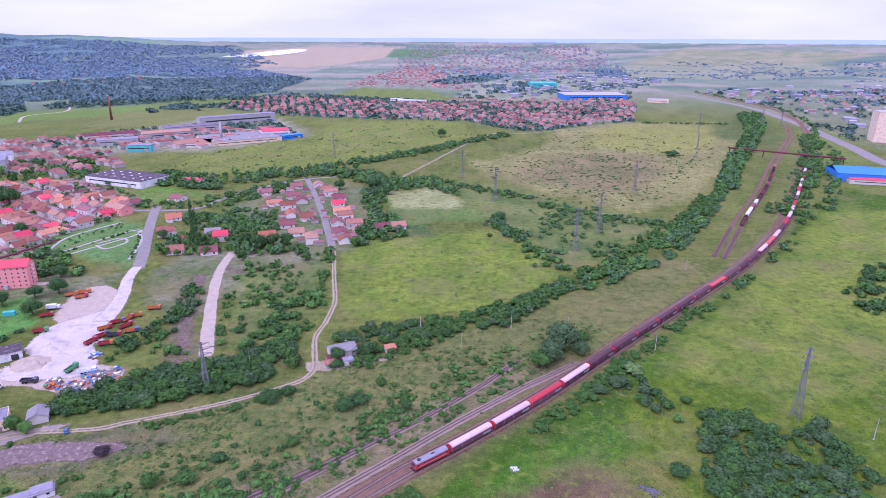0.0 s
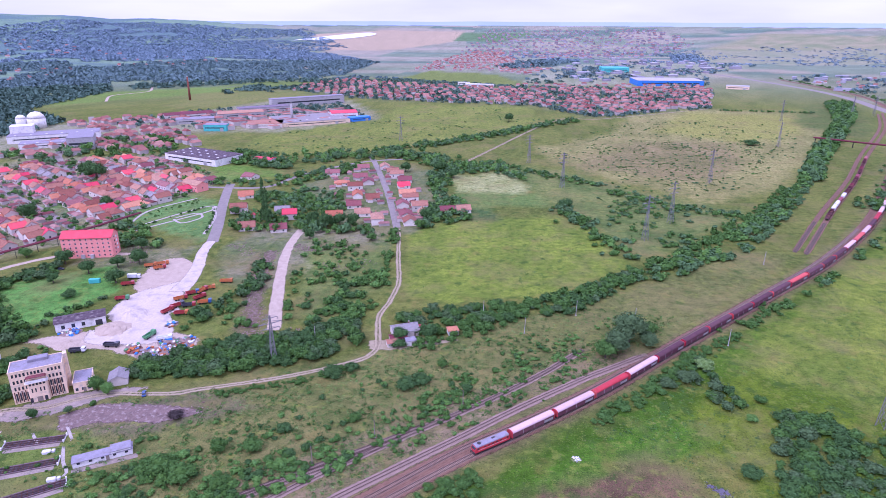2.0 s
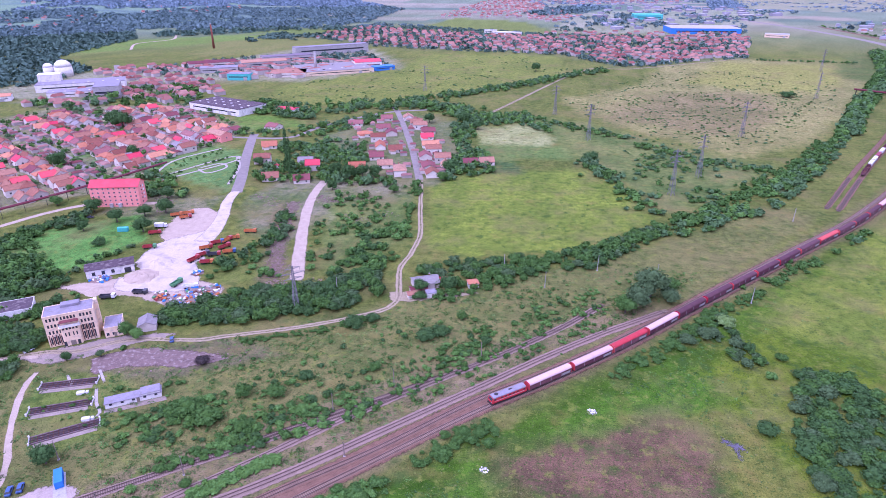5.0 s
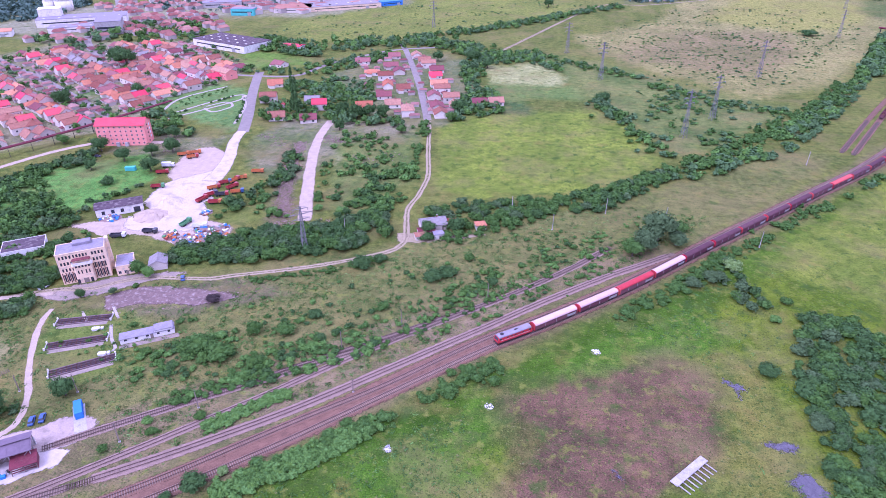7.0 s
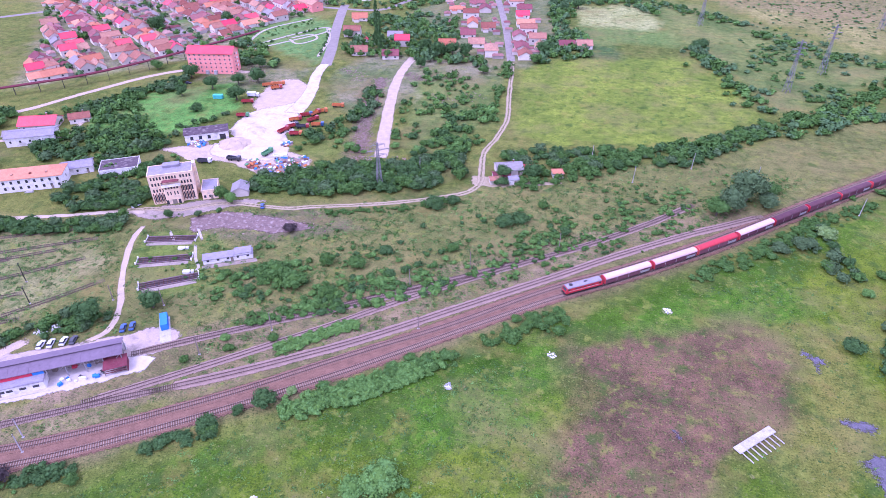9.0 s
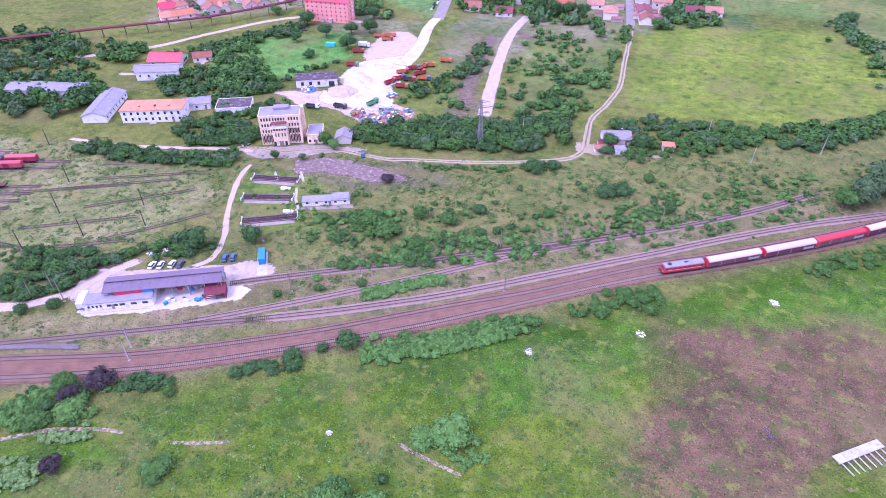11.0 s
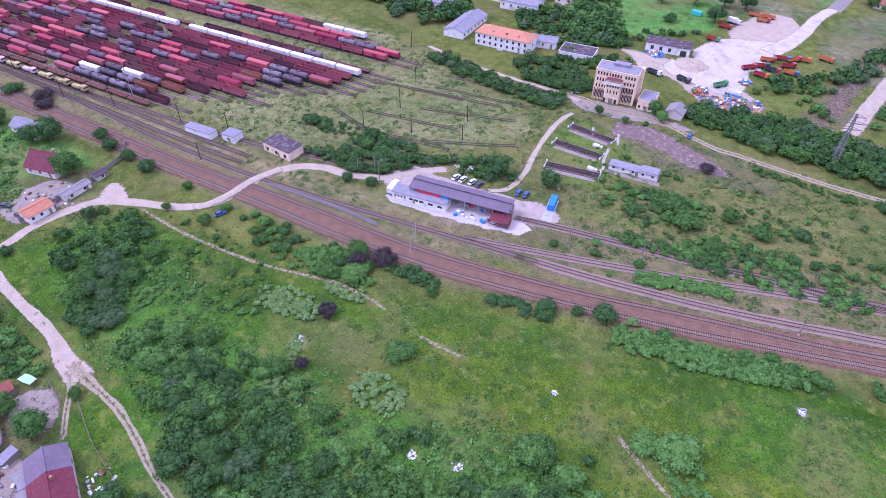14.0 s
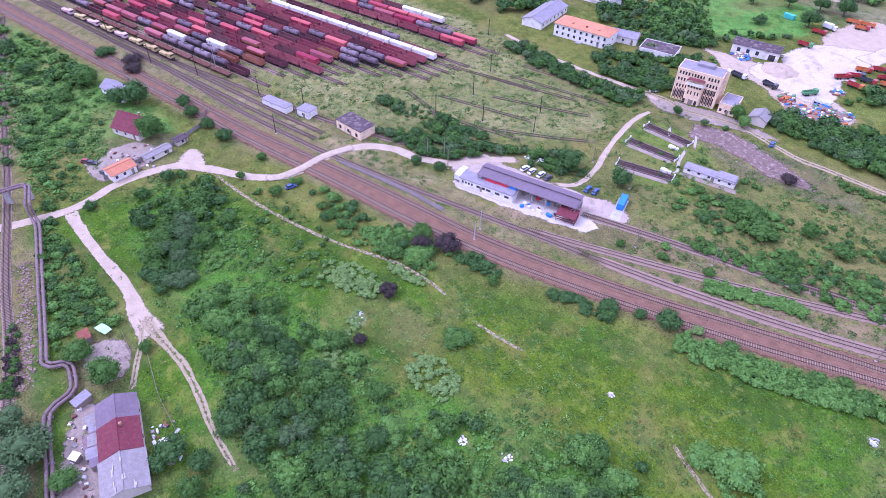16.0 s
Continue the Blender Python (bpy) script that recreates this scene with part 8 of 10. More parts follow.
# inspection pits with rusty gratings
for _a, _b2 in (((-192.3, 167), (-173, 174.2)), ((-185.4, 152.6), (-166.2, 161.8)), ((-173.2, 139), (-155.8, 152))):
    _x, _y, _l, _r = facing(_a, _b2, 3.0)
    _p = thing("inspection_pit", "long inspection pit with rusty rails and white corner posts", "pit", _x, _y, 0, _r)
    for _s in (-1, 1):
        part("kerb", Geo().box(0, _s * 2.0, 0, _l, 0.35, 0.4), M_PIPE, _p, "brown stained kerb")
        part("end_kerb", Geo().box(_s * (_l / 2 + 0.2), 0, 0, 0.35, 4.3, 0.4), M_CONCRETE, _p)
        for _t2 in (-1, 1):
            part("corner_post", Geo().box(_s * (_l / 2 + 0.2), _t2 * 2.1, 0, 0.5, 0.6, 1.1, chamfer=0.08), M_WHITE, _p, "white corner post")
            part("rail", Geo().box(0, _s * 0.75 + _t2 * 0.5, 0.30, _l, 0.14, 0.16), M_RAIL, _p)
    # the pit is not cut into the ground; a dark sheet forms its bottom
    part("bottom", Geo().box(0, 0, 0.0, _l, 3.7, 0.05), M_DARKROOF, _p, "dark oily bottom")
    part("side_slab", Geo().box(0, -3.4, 0, _l * 0.92, 2.2, 0.06), M_YARD, _p, "worn grey slab beside the pit")
    for _k in range(int(_l / 1.6)):
        part("bar", Geo().box(-_l / 2 + 0.8 + _k * 1.6, 0, 0.06, 0.3, 3.6, 0.14), M_RUST, _p)
for _x, _y in ((-174.3, 167), (-162.3, 153.6)):
    _t = thing("white_tank", "white plastic tank lying beside the pits", "tank", _x, _y, 0.0, 20)
    part("body", Geo().box(0, 0, 0, 3.0, 1.6, 1.2, chamfer=0.3), M_LITTER, _t)
    part("box", Geo().box(2.2, 0.3, 0, 1.0, 1.2, 0.9, chamfer=0.1), M_LITTER, _t)

# the roadside house south of the line, its sheds and fence
house("house", "old house with a dark maroon roof", "house", -270, -32.5, 42, 14, 11.5, 3.2, 4.4, M_WALLS, M_MAROON, 3, True)
house("house", "long low house with a grey slate roof", "house", -305, -37.5, 30, 16, 7.5, 2.8, 2.4, M_WHITE, M_GREYROOF, 3, False)
house("house", "white roadside house with an orange roof", "house", -240, -40, 116, 9.5, 6.5, 3.0, 1.2, M_WHITE, M_TILE_N, 3, False)
house("shed", "row of low sheds with patched grey roofs", "shed", -247.5, -26.5, 119, 11, 3.8, 2.2, 0.6, M_WALLS, M_ASBESTOS, 2, False)
house("shed", "small shed with a patched roof", "shed", -254, -17, 122, 5, 3.4, 2.2, 0.5, M_WALLS, M_DARKROOF, 1, False)
for _a, _b2 in (((-238, -46), (-252, -21)), ((-252, -21), (-264, -7)), ((-264, -7), (-276, -4))):
    _d = Vector(_b2) - Vector(_a)
    _f = thing("fence", "grey board fence along the road", "fence", *_a, 0, math.degrees(math.atan2(_d.y, _d.x)))
    _nb = int(_d.length / 1.2)
    for _k in range(_nb):
        part("board", Geo().box(0.6 + _k * 1.2, 0, 0.1, 1.15, 0.05, 1.6 + 0.1 * (_k % 3)), M_ASBESTOS, _f)
        if _k % 2 == 0:
            part("post", Geo().box(_k * 1.2, 0.08, 0, 0.12, 0.12, 1.8), M_WOOD, _f)

# the patched cottage near the pipes
_b = thing("cottage", "patched cottage under grey, maroon and corrugated roofs", "house", -117.5, -45.5, 0, 2)
part("wall", Geo().gable_walls(27, 9.6, 2.8, 2.0), M_WALLS, _b)
for _x0, _l, _m, _z in ((-10.2, 7.6, M_PURPLE, 0.0), (-1.6, 9.4, M_MAROON, 0.10), (8.6, 10.4, M_ASBESTOS, -0.12)):
    _o = part("roof", Geo().gable(_l, 9.8 if _m is not M_ASBESTOS else 10.6, 2.85 + _z, 2.05, 0.15, 0.14), _m, _b)
    _o.matrix_basis = pose(_x0, 0, 0)
part("chimney", Geo().box(-4, 1.0, 4.2, 0.7, 0.7, 1.6, chamfer=0.05), M_TILE, _b)
for _px, _pl, _pd, _pz, _pm in ((-4.6, 3.6, 2.6, 2.2, M_ASBESTOS), (-1.0, 3.2, 3.2, 2.05, M_GREYROOF), (2.0, 2.6, 2.4, 2.25, M_PURPLE), (-8.6, 3.8, 2.2, 1.95, M_GREYROOF)):
    part("lean_to", Geo().box(_px, -4.8 - _pd / 2, 0, _pl - 0.3, _pd - 0.3, _pz - 0.05), M_WOOD, _b)
    part("lean_to_roof", Geo().box(_px, -4.85 - _pd / 2, _pz, _pl, _pd, 0.1, chamfer=0.02), _pm, _b)
for _k in range(3):
    window(_b, -9 + _k * 8, 4.8, 1.6, 1.1, 1.1)
for _k in range(9):
    _o = part("patch_sheet", Geo().box(0, 0, 0, _rnd.uniform(0.8, 2.6), _rnd.uniform(0.2, 0.4), 0.04), M_CONCRETE, _b, "pale patch on the roof")
    _yy = _rnd.uniform(-3.6, 3.6)
    _o.matrix_basis = pose(_rnd.uniform(5, 13), _yy, 2.85 + 2.05 * (1 - abs(_yy) / 5.3) + 0.17, -math.copysign(21, _yy), 0, 0)
for _x, _y, _l, _d, _r, _m, _w in ((-128, -52, 4, 3, 20, M_ASBESTOS, "grey"), (-122, -52.5, 4.5, 3.4, 5, M_PIPE, "brown"), (-113.5, -57.5, 4.4, 4, 35, M_GREYROOF, "dark grey"), (-136, -54.5, 3, 4.6, 30, M_GREYROOF, "dark grey"),
                               (-158.5, -53.5, 4.4, 3.2, 15, M_TILE, "red"), (-119, -56, 2.4, 2.2, 50, M_LITTER, "pale")):
    _b = thing("shack", f"ramshackle garden shack with a {_w} sheet roof", "shack", _x, _y, 0, _r)
    part("wall", Geo().box(0, 0, 0, _l - 0.4, _d - 0.4, 1.9), M_WOOD, _b)
    _o = part("roof", Geo().box(0, 0, 0, _l, _d, 0.08), _m, _b)
    _o.matrix_basis = pose(0, 0, 2.05, 5, 0, 0)
for _k in range(120):
    _x, _y = _rnd.choice(((_rnd.uniform(-136, -104), _rnd.uniform(-58, -53)), (_rnd.uniform(-122, -108), _rnd.uniform(-39, -33)), (_rnd.uniform(-258, -240), _rnd.uniform(-46, -28))))
    _m = _rnd.choice((M_LITTER, M_WOOD, M_ASBESTOS, M_RUST, M_STEEL, M_TILE, M_LITTER))
    _word = {M_LITTER.name: "white", M_WOOD.name: "wooden", M_RUST.name: "rusty", M_STEEL.name: "grey metal", M_ASBESTOS.name: "grey sheet", M_TILE.name: "red"}[_m.name]
    _o = part("yard_junk", Geo().box(0, 0, 0, _rnd.uniform(0.3, 1.6), _rnd.uniform(0.2, 0.9), _rnd.uniform(0.15, 0.8), chamfer=0.06), _m)
    _o.matrix_basis = pose(_x, _y, 0.03, 0, 0, _rnd.uniform(0, 180))
    tagged(_o, f"{_word} junk lying in a cluttered yard", "junk", "yard junk")
_t = thing("water_tank", "round white water tank in the garden", "tank", -115.5, -36.5, 0)
part("body", Geo().tube([(0, 0, 0), (0, 0, 1.2), (0, 0, 1.35)], [1.1, 1.1, 0.7], 16), M_LITTER, _t, smooth=False)

# the garden beside the cottage: fence, tarpaulin, beds
for _a, _b2 in (((-157, -44), (-147, -42)), ((-147, -42), (-146.5, -51)), ((-146, -38), (-131, -36.5)), ((-131, -36.5), (-116, -33))):
    _d = Vector(_b2) - Vector(_a)
    _f = thing("fence", "low patched wooden garden fence", "fence", *_a, 0, math.degrees(math.atan2(_d.y, _d.x)))
    for _k in range(int(_d.length / 1.5) + 1):
        part("post", Geo().box(_k * 1.5, 0, 0, 0.12, 0.12, 1.3), M_WOOD, _f)
    for _z in (0.4, 0.95):
        part("rail", Geo().box(_d.length / 2, 0.08, _z, _d.length, 0.05, 0.12), M_WOOD, _f)
_t = thing("tarpaulin", "pale green tarpaulin slung over a frame in the yard", "tarpaulin", -159.2, -48.6, 0, 35)
part("sheet", Geo().quad((-2.4, -1.2, 1.7), (0.2, -1.4, 2.1), (0.3, 1.3, 2.0), (-2.2, 1.2, 1.5)).quad((0.2, -1.4, 2.1), (2.3, -1.0, 1.6), (2.4, 1.2, 1.7), (0.3, 1.3, 2.0)), mat("green_tarpaulin", (0.42, 0.66, 0.42), (0.32, 0.54, 0.33), 1.2, 0.6, bump=0.3), _t)
for _i in (-2.2, 2.2):
    for _j in (-1.1, 1.1):
        part("pole", Geo().box(_i, _j, 0, 0.1, 0.1, 1.65), M_WOOD, _t)
# the lone house by the farm track
_b = house("house", "lone house with a grey sheet roof and red sheds", "house", -59, 275, 25, 13, 9, 3.2, 2.0, M_WALLS, M_ASBESTOS, 3, True)
house("shed", "lean-to shed with a red sheet roof", "shed", -61, 267, 25, 8, 5, 2.6, 0.8, M_WALLS, M_MAROON, 1, False)
house("shed", "small shed with a bright red roof", "shed", -63, 262, 25, 5, 4, 2.4, 0.8, M_WALLS, M_TILE, 1, False)
house("shed", "small garden shed with a red roof", "shed", -50, 279, 20, 4.5, 4, 2.5, 0.8, M_WALLS, M_SHEET_R, 1, False)
flat_block("shed", "white flat-roofed shed in the yard", "shed", -54, 264.5, 25, 5, 4, 2.6, M_WHITE, M_GREYROOF, 0, 0, (1, 1), True, 0.1)
house("shed", "small white summer house with a red roof", "shed", -34.5, 277.5, 20, 5, 4.5, 2.8, 1.6, M_WHITE, M_TILE_N, 1, False, True)

# slab of an old loading ramp in the marsh
_t = thing("concrete_ramp", "broken concrete ramp slab on posts in the marsh", "ramp", 45.5, 133, 0, 47)
part("slab", Geo().box(0, 1.0, 0.5, 15.5, 2.6, 0.3, chamfer=0.06), M_CONCRETE, _t)
for _k in range(8):
    part("beam", Geo().box(-6.8 + _k * 1.9, -2.0, 0.25, 0.25, 4.2, 0.25), M_CONCRETE, _t)
    part("post", Geo().box(-6.8 + _k * 1.9, 1.0, 0, 0.3, 0.3, 0.5), M_CONCRETE, _t)

# heating pipes on low supports, with a portal over the road
PIPE = [(-226, -118, 6.0), (-231, -98, 6.0), (-234, -84, 6.0), (-235.6, -76, 6.0), (-236.3, -71.4, 6.0), (-235.2, -69.7, 6.0), (-230, -69.3, 6.0), (-225, -69.2, 6.0), (-223.4, -69.1, 5.6), (-222.6, -69, 1.9), (-221.4, -68.7, 1.4), (-216.6, -67.5, 1.4), (-210, -67, 1.4), (-192, -66, 1.4), (-171.3, -64.7, 1.4), (-157.4, -63.9, 1.4),
        (-152.6, -63.6, 1.4), (-151, -62, 1.4), (-150.6, -59, 1.4), (-149.2, -57.4, 1.4), (-146, -56.7, 1.4), (-141, -56.3, 1.4), (-139, -57.4, 1.4), (-137, -60.5, 1.4), (-135, -62.2, 1.4), (-132, -62.6, 1.4), (-123, -62.1, 1.4), (-112, -61.4, 1.4), (-60, -60.5, 1.4)]
_t = thing("heating_pipe", "twin wrapped heating pipes on low supports", "pipeline")
_q = np.array(PIPE)
_nn = sides(_q)
for _s in (-0.65, 0.65):
    _l3 = [(a + _s * u, b + _s * w, c) for (a, b, c), (u, w) in zip(PIPE, _nn)]
    part("pipe", Geo().tube(smooth_line(_l3, 1.5), 0.48, 10), M_PIPE, _t, smooth=True)
_ev = even_line(PIPE, 7.0)
for _x, _y, _z in _ev:
    if _z > 2 and -233 < _x < -222:
        continue  # the pipes span the road here
    part("support", Geo().box(_x, _y, 0, 0.35, 1.9, max(_z - 0.45, 0.3), 0), M_CONCRETE, _t)
# dark pipe bridge beside the town
PIPE2 = [(-470, 190, 6.2), (-389, 277, 6.2), (-358, 311, 6.2), (-336, 350, 6.2), (-318, 392, 6.2), (-300, 440, 6.2)]
_t = thing("pipe_bridge", "dark red pipes on tall trestles beside the town", "pipeline")
for _s in (-0.6, 0.6):
    part("pipe", Geo().tube(smooth_line([(a + _s, b - _s, c) for a, b, c in PIPE2], 5.0), 0.55, 8), M_MAROON, _t, smooth=True)
for _x, _y, _z in even_line(PIPE2, 14.0):
    part("trestle", Geo().bar((_x - 1.2, _y + 1.2, 0), (_x - 0.4, _y + 0.4, 5.8), 0.25).bar((_x + 1.2, _y - 1.2, 0), (_x + 0.4, _y - 0.4, 5.8), 0.25).bar((_x - 1, _y + 1, 5.7), (_x + 1, _y - 1, 5.7), 0.25), M_DARKSTEEL, _t)
_t = thing("pipe_bridge", "long dark pipe bridge over the far tracks", "pipeline")
part("pipe", Geo().tube([(385, 862, 8), (440, 822, 8), (500, 780, 8)], 1.1, 8), M_MAROON, _t)
for _x, _y in ((387, 860), (422, 835), (462, 806), (498, 781)):
    part("trestle", Geo().box(_x, _y, 0, 0.8, 0.8, 7.0), M_DARKSTEEL, _t)


# ---- pylons and poles ----
M_PYLON = mat("pylon_steel", (0.26, 0.25, 0.26), (0.19, 0.18, 0.19), 1.0, 0.6, 0.3)


def pylon(x, y, h, rot, label="tall lattice steel power pylon"):
    p = thing("power_pylon", label, "pylon", x, y, 0, rot, "power pylons")
    key = round(h)
    if key not in PYLONS:
        wid = lambda z: 0.5 + (1.25 if h > 30 else 0.8) * max(1 - z / (h * 0.72), 0.0)
        legs = []
        for sx, sy in ((-1, -1), (1, -1), (1, 1), (-1, 1)):
            legs.append(Geo().bar((sx * wid(0), sy * wid(0), 0), (sx * 0.5, sy * 0.5, h * 0.72), 0.17).bar((sx * 0.5, sy * 0.5, h * 0.72), (sx * 0.25, sy * 0.25, h), 0.15).mesh("leg", M_PYLON))
        g = Geo()
        zs = [h * k for k in (0, 0.14, 0.27, 0.38, 0.48, 0.57, 0.65, 0.72, 0.79, 0.86, 0.93, 1.0)]
        c = ((-1, -1), (1, -1), (1, 1), (-1, 1))
        for z1, z2 in zip(zs, zs[1:]):
            w1, w2 = (wid(z) if z < h * 0.72 else 0.5 - 0.25 * (z - h * 0.72) / (h * 0.28) for z in (z1, z2))
            for k in range(4):
                (ax, ay), (bx, by) = c[k], c[(k + 1) % 4]
                g.bar((ax * w1, ay * w1, z1), (bx * w2, by * w2, z2), 0.085)
                g.bar((bx * w1, by * w1, z1), (ax * w2, ay * w2, z2), 0.085)
                g.bar((ax * w2, ay * w2, z2), (bx * w2, by * w2, z2), 0.085)
        arms = []
        for z, a in ((h * 0.72, 4.2), (h * 0.83, 5.6), (h * 0.94, 3.6)):
            q = Geo()
            for s in (-1, 1):
                q.bar((0, 0.3, z), (s * a, 0, z + 0.2), 0.16).bar((0, -0.3, z), (s * a, 0, z + 0.2), 0.16).bar((0, 0, z + 1.3), (s * a, 0, z + 0.2), 0.14)
                q.bar((s * a, 0, z + 0.2), (s * a, 0, z - 1.3), 0.14)
            arms.append(q.mesh("crossarm", M_PYLON))
        PYLONS[key] = (legs, g.mesh("bracing", M_PYLON), arms)
    legs, br, arms = PYLONS[key]
    for me in legs:
        part("leg", me, None, p)
    part("bracing", br, None, p)
    for me in arms:
        part("crossarm", me, None, p)
    return p


PYLONS = {}
for _x, _y, _h, _r in ((142, 220, 34, 35), (91, 438, 34, 30), (119, 483, 34, 30), (41, 586, 34, 30), (187, 620, 34, 30), (11, 693, 32, 30), (-156, 811, 32, 20), (-115, 240, 24, 40), (420, 1060, 34, 30), (330, 830, 32, 30), (560, 1130, 34, 30), (600, 1140, 34, 30)):
    pylon(_x, _y, _h, _r)


def pole(x, y, h, m, label, lean=0.0, arm=0.0, rot=0.0):
    p = thing("mast", label, "pole", x, y, 0, rot)
    part("shaft", Geo().tube([(0, 0, 0), (lean * 0.5, 0, h / 2), (lean, 0, h)], [0.2, 0.16, 0.11], 8), m, p)
    part("foot", Geo().box(0, 0, 0, 0.7, 0.7, 0.25, chamfer=0.05), M_CONCRETE, p)
    if arm:
        part("arm", Geo().bar((lean, -arm / 2, h - 0.4), (lean, arm / 2, h - 0.4), 0.14), M_DARKSTEEL, p)
    return p


for _x, _y in ((-154.5, 67.4), (-158.6, 71.6)):
    pole(_x, _y, 8.0, M_CONCRETE, "pale concrete signal mast between the tracks", 0.1, 1.4, 30)
for _x, _y, _h in ((-113, 134, 8), (-75, 172, 8), (-56, 190, 8), (-24, 214, 8), (-130, 116, 8), (-64, 150, 6), (-204, 78, 9), (-207, 72, 8), (-196, 76, 9), (-158, 134, 8), (-178, 131, 7)):
    pole(_x, _y, _h, M_WOOD, "weathered wooden line pole", 0.0, 1.6, 40)
for _x, _y, _h in ((-262, 36, 10), (-280, 20, 10), (-310, -3, 11), (-331, -22, 10), (-246, 20, 9), (-236, 88, 9), (-222, 104, 9), (-244, 110, 10), (-262, 128, 9), (-300, 146, 9), (-330, 20, 12), (-218, 130, 9), (-206, 120, 8), (-374, -40, 11)):
    pole(_x, _y, _h, M_DARKSTEEL, "dark steel yard mast", 0.0, 1.8, 30)
for _x, _y, _h in ((102, 281, 9), (160, 398, 9), (2, 282, 9), (30, 306, 9), (-20, 300, 9), (60, 300, 9), (-102, 262, 8), (166, 206, 10)):
    pole(_x, _y, _h, M_CONCRETE, "pale concrete line pole in the grass", 0.2, 1.6, 20)


pole(-312, 6, 24, M_STEEL, "tall thin floodlight mast in the yard", 0.0, 3.0, 30)
# ---- vehicles ----
M_CARS = {"white": mat("car_white", (0.75, 0.75, 0.76), None, 3.0, 0.3, spec=0.5, bump=0), "blue": mat("car_blue", (0.05, 0.11, 0.28), None, 3.0, 0.3, spec=0.5, bump=0), "red": mat("car_red", (0.40, 0.05, 0.05), (0.24, 0.035, 0.04), 3.0, 0.3, spec=0.5, bump=0),
          "orange": mat("truck_orange", (0.56, 0.19, 0.06), (0.36, 0.12, 0.05), 2.0, 0.6, bump=0.1), "dark": mat("car_dark", (0.06, 0.06, 0.075), None, 3.0, 0.3, spec=0.5, bump=0), "green": mat("truck_green", (0.12, 0.30, 0.14), None, 2.0, 0.6, bump=0.1)}


def car(x, y, rot, colour):
    c = thing("car", f"parked {colour} car", "car", x, y, 0.05, rot)
    tagged(c, f"parked {colour} saloon car with dark windows")
    m = M_CARS[colour]
    part("body", Geo().box(0, 0, 0.28, 4.3, 1.72, 0.62, chamfer=0.16), m, c)
    g = Geo()
    i = [(-1.7, 0.86), (1.15, 0.86), (0.55, 1.42), (-1.3, 1.42)]
    for s in (-1, 1):
        g.v += [(px, s * (0.8 if pz < 1 else 0.64), pz) for px, pz in i]
    g.f = [(0, 1, 2, 3), (7, 6, 5, 4), (0, 4, 5, 1), (1, 5, 6, 2), (2, 6, 7, 3), (3, 7, 4, 0)]
    part("cabin", g, M_GLASS, c, "dark glazed cabin")
    part("roof", Geo().box(-0.38, 0, 1.42, 1.8, 1.24, 0.05), m, c)
    for sx in (-1.3, 1.35):
        for sy in (-0.8, 0.8):
            w = part("wheel", Geo().tube([(sx, sy - 0.1, 0.31), (sx, sy + 0.1, 0.31)], 0.31, 12), M_TYRE, c)
    for sy in (-0.6, 0.6):
        part("headlight", Geo().box(2.13, sy, 0.6, 0.06, 0.35, 0.14), M_LITTER, c)
    return c


def lorry(x, y, rot, cab, bed, label, tipper=True):
    t = thing("lorry", label, "lorry", x, y, 0.05, rot)
    part("chassis", Geo().box(0, 0, 0.7, 7.6, 1.0, 0.25), M_DARKSTEEL, t)
    c = part("cab", Geo().box(2.9, 0, 0.8, 1.8, 2.3, 1.9, chamfer=0.15), cab, t)
    part("windscreen", Geo().box(3.79, 0, 1.7, 0.06, 2.0, 0.75), M_GLASS, c)
    if tipper:
        g = Geo().box(-1.0, 0, 0.98, 5.4, 2.3, 0.12)
        for s in (-1, 1):
            g.box(-1.0, s * 1.15, 0.98, 5.4, 0.1, 1.1)
            g.box(-1.0 + s * 2.7, 0, 0.98, 0.1, 2.2, 1.1)
        part("tipper_bed", g, bed, t)
    else:
        part("box_body", Geo().box(-1.0, 0, 0.98, 5.4, 2.4, 2.3, chamfer=0.06), bed, t)
    for sx in (2.7, -1.2, -2.6):
        for sy in (-0.95, 0.95):
            part("wheel", Geo().tube([(sx, sy - 0.15, 0.5), (sx, sy + 0.15, 0.5)], 0.5, 12), M_TYRE, t)
    return t


for _x, _y, _r, _c in ((-207, 17, 100, "blue"), (-253, -52, 60, "red"), (-251, -50, 60, "dark"), (-242, -46, 30, "dark"), (-181.3, 105, 115, "white"), (-178, 107.2, 112, "white"), (-184, 103.4, 110, "white"), (-175.2, 108.6, 112, "dark"),
                       (-163.2, 118.8, 118, "blue"), (-160.8, 120.6, 118, "blue"), (-216, 190, 70, "white"), (-160, 207, 120, "blue"), (-292, 334, 20, "dark"), (-300, 326, 20, "white"), (-300, 340, 100, "dark")):
    car(_x, _y, _r, _c)
lorry(-189, 78.6, 128, M_CARS["white"], M_CARS["white"], "white van-bodied lorry at the depot", False)


